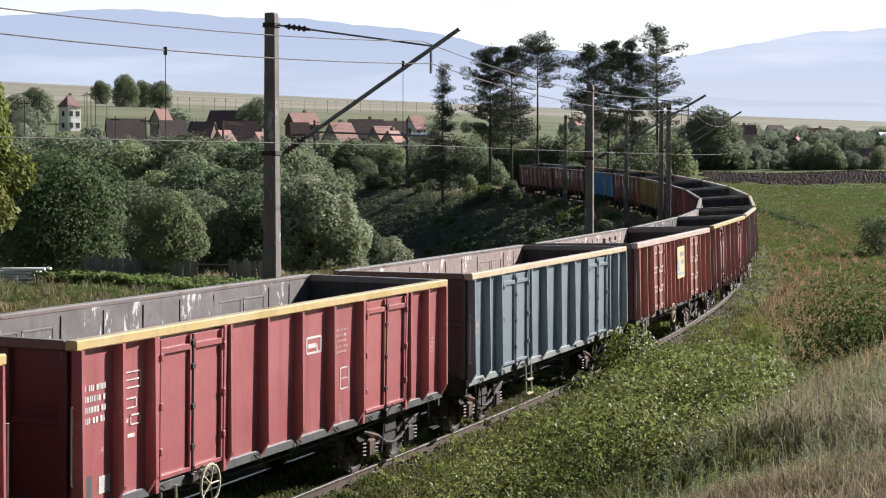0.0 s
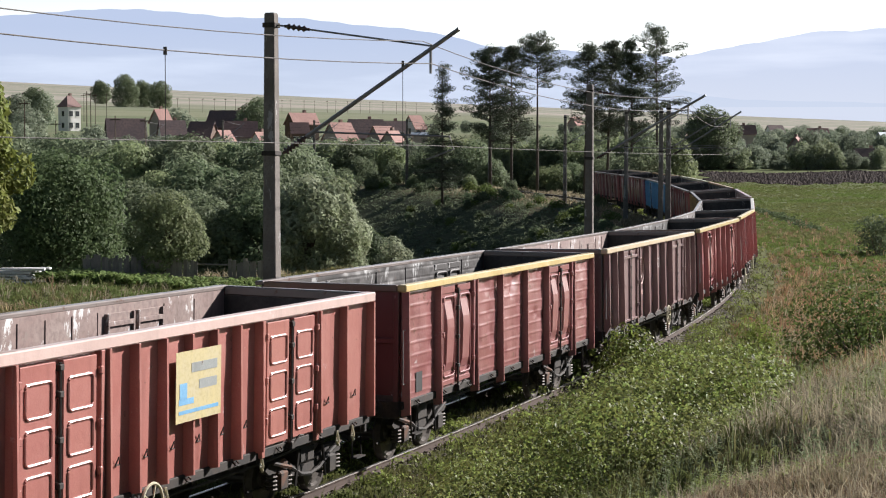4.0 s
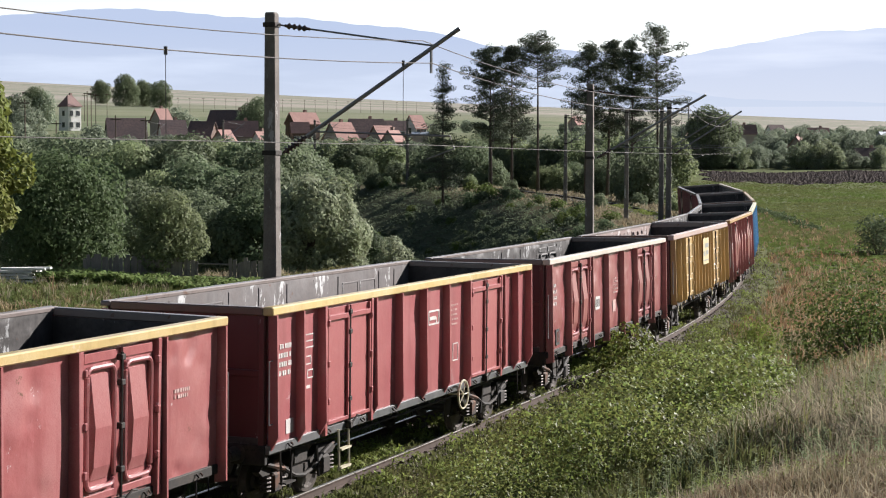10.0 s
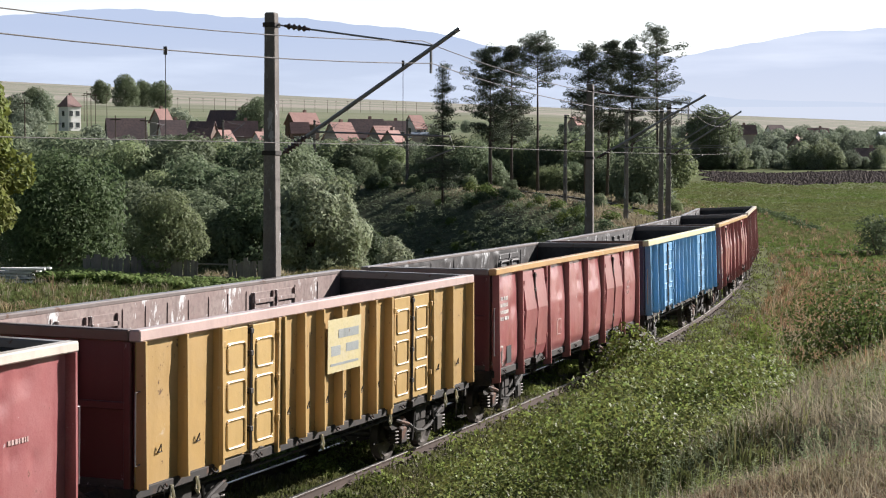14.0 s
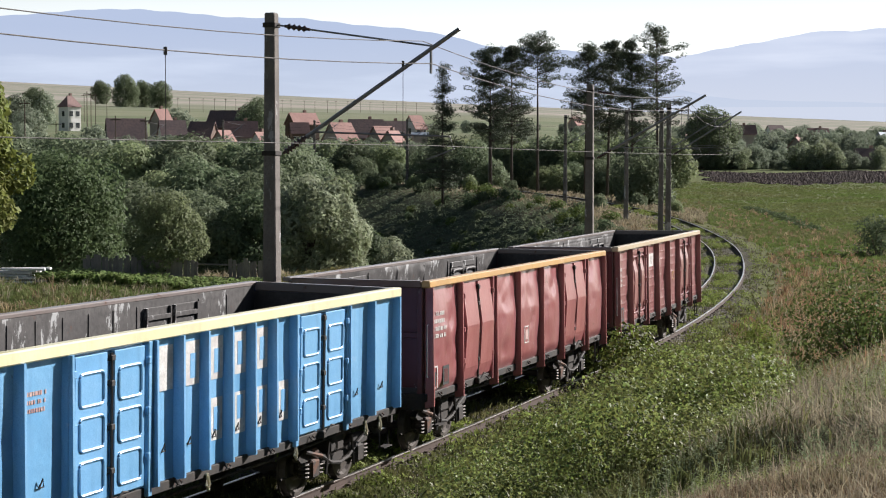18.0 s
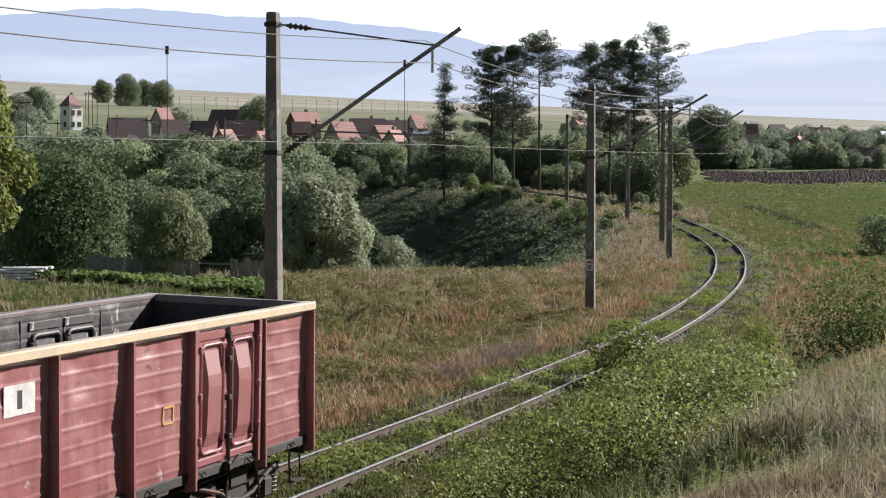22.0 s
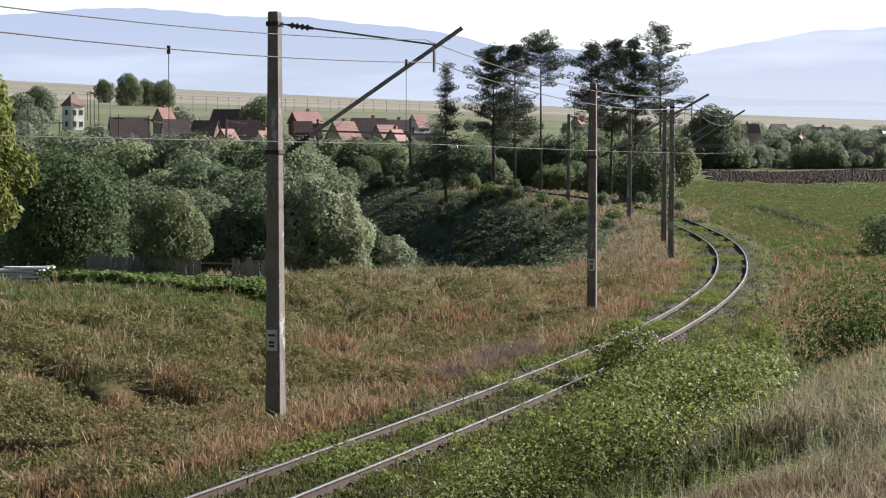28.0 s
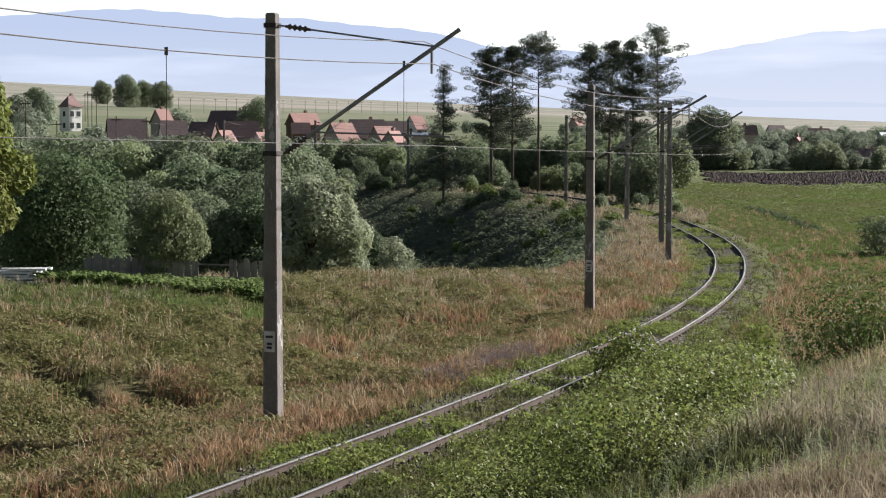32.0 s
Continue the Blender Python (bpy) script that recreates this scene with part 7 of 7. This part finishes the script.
# (left and right columns, ridge and eave rows, distance, turn, wall, roof, label)
HOUSES = ((106, 143, 173, 190, 420, 0.8, M_WALL_WHITE, M_ROOF_BROWN, "tall white house with brown hipped roof"),
          (184, 262, 213, 246, 335, 0.30, M_WALL_OCHRE, M_ROOF_DARK, "long barn with dark roof"),
          (266, 305, 196, 218, 375, -0.2, M_WALL_OCHRE, M_ROOF_RED, "house with pale red tiled roof"),
          (278, 332, 216, 240, 345, 0.35, M_WALL_WHITE, M_ROOF_DARK, "low white house with dark roof"),
          (332, 386, 218, 248, 352, -0.25, M_WALL_BROWN, M_ROOF_DARK, "low house with dark brown roof"),
          (366, 455, 198, 226, 385, -0.3, M_WALL_BROWN, M_ROOF_DARK, "large house with dark tiled roof"),
          (394, 458, 217, 243, 350, 0.15, M_WALL_OCHRE, M_ROOF_BROWN, "house with brown tiled roof"),
          (380, 413, 233, 250, 322, 0.5, M_WALL_OCHRE, M_ROOF_RED, "small house with pale red roof"),
          (448, 478, 236, 250, 325, 0.2, M_WALL_WHITE, M_ROOF_RED, "small white outbuilding with red roof"),
          (506, 564, 202, 220, 380, -0.5, M_WALL_BROWN, M_ROOF_RED, "gabled house with pale red roof"),
          (512, 548, 219, 236, 350, 0.2, M_WALL_BROWN, M_ROOF_BROWN, "low dark red house"),
          (572, 632, 219, 249, 335, -0.45, M_WALL_OCHRE, M_ROOF_RED, "house with broad pale red roof"),
          (612, 682, 213, 244, 358, 0.25, M_WALL_BROWN, M_ROOF_DARK, "house with dark brown roof"),
          (652, 700, 225, 246, 330, -0.35, M_WALL_OCHRE, M_ROOF_RED, "gabled house with pale red roof"),
          (678, 712, 233, 250, 320, 0.6, M_WALL_OCHRE, M_ROOF_RED, "small gabled house with pale red roof"),
          (668, 722, 216, 240, 368, 0.3, M_WALL_BROWN, M_ROOF_DARK, "gabled barn with dark roof"),
          (716, 752, 206, 228, 378, -0.6, M_WALL_WHITE, M_ROOF_RED, "gabled white house with pale red roof"),
          (728, 757, 236, 240, 330, 0.1, M_WALL_OCHRE, M_ROOF_BLUE, "grey flat roofed shed"),
          (40, 66, 168, 180, 560, 0.2, M_WALL_WHITE, M_ROOF_DARK, "white house behind trees"),
          (1006, 1030, 208, 220, 420, 0.2, M_WALL_OCHRE, M_ROOF_RED, "house with pale roof among the trees"),
          (1198, 1232, 238, 252, 372, 0.2, M_WALL_OCHRE, M_ROOF_RED, "house with pale red roof among the trees"),
          (1280, 1336, 221, 236, 470, 0.1, M_WALL_OCHRE, M_ROOF_BROWN, "long house with brown roof among the trees"),
          (1352, 1388, 221, 236, 520, 0.4, M_WALL_WHITE, M_ROOF_DARK, "house with dark roof among the trees"),
          (1398, 1424, 242, 262, 362, 0.9, M_WALL_OCHRE, M_ROOF_RED, "gabled house with pale red roof among the trees"),
          (1425, 1466, 226, 240, 500, 0.2, M_WALL_OCHRE, M_ROOF_BROWN, "house with grey brown roof among the trees"),
          (1500, 1530, 236, 249, 460, 0.1, M_WALL_WHITE, M_ROOF_BLUE, "white house with grey blue sheet roof"),
          (1546, 1580, 233, 250, 440, 0.5, M_WALL_WHITE, M_ROOF_BLUE, "white house with pale sheet roof"),
          (1508, 1562, 262, 282, 345, 0.15, M_WALL_BROWN, M_ROOF_DARK, "dark brown barn among the trees"))
for k, (px0, px1, ridge, eave, d, turn, wall, roof, label) in enumerate(HOUSES):
    px = (px0 + px1) / 2
    ground_z = on_ground(px, d).z
    eave_z = EYE.z + (HORIZON - eave) / FOCAL * d
    roof_h = (eave - ridge) / FOCAL * d
    depth = max(2.4, roof_h * 1.7)
    if roof is M_ROOF_RED:      # these stand askew, one slope towards the sun
        turn = 0.78 + 0.25 * turn
    ln = max(3.0, ((px1 - px0) / FOCAL * d - depth * abs(math.sin(turn)) * 0.8) / math.cos(turn)) - 0.3
    house(label, px, d, ln, depth, max(1.2, eave_z - ground_z + 0.3), roof_h, turn, wall, roof, windows=2, chimney=k % 3 != 1, hip=(k == 0))

# poles on the plain and along the village lane
pole_g = Geo().tube([(0, 0, -0.3), (0, 0, 7.5)], 0.10, 6, 0.07).box(-0.7, 0.7, -0.05, 0.05, 6.9, 7.05)
pole = thing("utility_pole", "slim dark utility pole on the plain", "pole", group="utility poles", mesh=pole_g.mesh("utility_pole", M_BARK))
put(pole, 300, 900)
for k in range(22):
    copy_at(pole, 318 + k * 20 + rnd.uniform(-4, 4), 900 + k * 14, 1.0, rnd.uniform(0, 1))
for px, d in ((205, 300), (258, 296), (100, 330), (155, 420), (162, 470), (170, 520), (150, 600), (190, 640), (45, 300)):
    copy_at(pole, px, d, 1.25, 0.4)

# ploughed field
r = np.random.default_rng(301)
n = 15000
fd, fp = r.uniform(264, 330, n), r.uniform(1225, 1660, n)
m = (fd > 272 + 5 * np.sin(fp * 0.03) + 3 * np.sin(fp * 0.11)) & (fd < 322 + 5 * np.sin(fp * 0.021 + 1)) & (fp > 1240 + 10 * np.sin(fd * 0.3) + (330 - fd) * 0.3)
fd, fp = fd[m], fp[m]
n = len(fd)
fx = (fp - 784) / FOCAL * fd
fz = height(fx, fd)
sz = 0.09 + 0.24 * r.random((n, 1, 1)) ** 1.8
cv = octa[None] * sz * r.uniform(0.6, 1.4, (n, 6, 1)) * np.array((1.3, 1.0, 0.9)) + np.stack([fx, fd, fz + 0.02], -1)[:, None]
cf = otri[None] + (np.arange(n) * 6)[:, None, None]
M_CLOD = material("ploughed_soil", (0.058, 0.037, 0.032), 0.95, 0, (0.04, 0.027, 0.023), 0.3, 4, 0.1, island=0.5, coords="World")
thing("ploughed_field", "dark brown ploughed soil in heavy clods", "field", kind="stuff", mesh=array_mesh("ploughed_field", cv.reshape(-1, 3), cf.reshape(-1, 3), M_CLOD))

# crop row, fence and white boards at the field edge
r = np.random.default_rng(302)
n = 1100
d = r.uniform(60.2, 62.6, n)
px = r.uniform(-40, 490, n)
x = (px - 784) / FOCAL * d
z = height(x, d)
k = 9
a, ln = r.uniform(0, 6.28, (n, k)), r.uniform(0.2, 0.42, (n, k))
base = np.stack([x, d, z], -1)[:, None] + np.zeros((n, k, 3))
base[..., 2] += r.uniform(0.0, 0.3, (n, k))
o = np.stack([np.cos(a), np.sin(a), 0.7 + 0 * a], -1) * ln[..., None]
sd = np.stack([-np.sin(a), np.cos(a), 0 * a], -1) * 0.05
tip = base + o
tip[..., 2] -= 0.12
v = np.stack([base, base + o * 0.55 + sd, tip, base + o * 0.55 - sd], 2).reshape(-1, 3)
thing("crop_plants", "broad leaved green crop plants at the field edge", "crop", kind="stuff", mesh=array_mesh("crop_plants", v, np.arange(len(v)).reshape(-1, 4), M_CROP))

M_BOARD = material("grey_weathered_board", (0.26, 0.23, 0.20), 0.9, 0, (0.18, 0.155, 0.13), 2, 30, 0.15, per_object=0.2)
fence = thing("board_fence", "weathered grey board fence at the field edge", "fence")
p0, p1 = on_ground(150, 63.2), on_ground(470, 63.8)
board_me = Geo().box(-0.07, 0.07, -0.012, 0.012, -0.1, 1.0, 0.006).mesh("board", M_BOARD)
for q in range(52):
    f = q / 51
    if 0.62 < f < 0.8:
        continue
    p = p0.lerp(p1, f)
    p.z = float(height(p.x, p.y)[0])
    part("board", board_me, None, fence, at=Matrix.Translation(p) @ Matrix.Rotation(rnd.uniform(-0.06, 0.06), 4, "Y") @ Matrix.Scale(rnd.uniform(0.75, 1.0), 4))
for z in (0.3, 0.75):
    part("fence_rail", Geo().tube([p0 + Vector((0, 0.04, z)), p1 + Vector((0, 0.04, z))], 0.03, 5), M_BOARD, fence)
M_WHITEBOARD = material("white_painted_board", (0.80, 0.79, 0.77), 0.7, 0, (0.66, 0.64, 0.62), 3, 20, 0.1, per_object=0.15)
stack = thing("board_stack", "stack of white painted boards lying at the field edge", "boards")
p = on_ground(30, 60.5)
plank_me = Geo().box(-0.75, 0.75, -0.13, 0.13, 0, 0.075, 0.008).mesh("plank", M_WHITEBOARD)
for q in range(17):
    part("plank", plank_me, None, stack, at=Matrix.Translation(p + Vector((rnd.uniform(-0.4, 0.4), -0.3 + 0.29 * (q % 3), 0.02 + 0.105 * (q // 3)))) @ Matrix.Rotation(rnd.uniform(-0.1, 0.1), 4, "Z") @ Matrix.Rotation(rnd.uniform(-0.04, 0.04), 4, "Y"))

# low growth along the ditch that crosses the meadow, and the tall trees at the edge of the village
dr = np.random.default_rng(303)
p0, p1 = on_ground(1325, 168), on_ground(1450, 128)
f = dr.random(220)
x, y = p0.x + (p1.x - p0.x) * f + dr.normal(0, 0.35, 220), p0.y + (p1.y - p0.y) * f + dr.normal(0, 0.35, 220)
b = dr.uniform(0.15, 0.4, 220)
v, q = leaf_arrays(dr, np.stack([x, y, height(x, y) + 0.05], -1), np.stack([b, b, b * 0.6], -1), 6000, 0.10, 0.6, 1.8)
thing("ditch_growth", "dark green growth along a shallow ditch", "undergrowth", kind="stuff", mesh=array_mesh("ditch_growth", v, q, M_LEAF_DEEP))
for px, d, top, kind in ((222, 1150, 136, 3), (256, 1170, 147, 0), (284, 1140, 147, 3), (181, 1300, 147, 0), (458, 372, 178, 3), (1256, 340, 194, 0), (1266, 345, 204, 3), (1290, 342, 262, 3), (1272, 338, 258, 0), (62, 520, 160, 3)):
    p = on_ground(px, d)
    s = (EYE.z + (HORIZON - top) / FOCAL * d - p.z) / (WOOD_H[kind] - 0.9)
    put(copy_thing(WOOD[kind], Matrix.Identity(4)), px, d, s, px, 0.9 * s)
for px, d, s in ((1405, 338, 2.2), (1425, 339, 2.6), (1446, 338, 2.4), (1462, 340, 2.8), (1480, 338, 2.0), (228, 190, 2.2), (240, 194, 2.0), (1315, 336, 2.0), (1555, 338, 2.2)):
    copy_at(silver_bush, px, d, s, px)


motions()
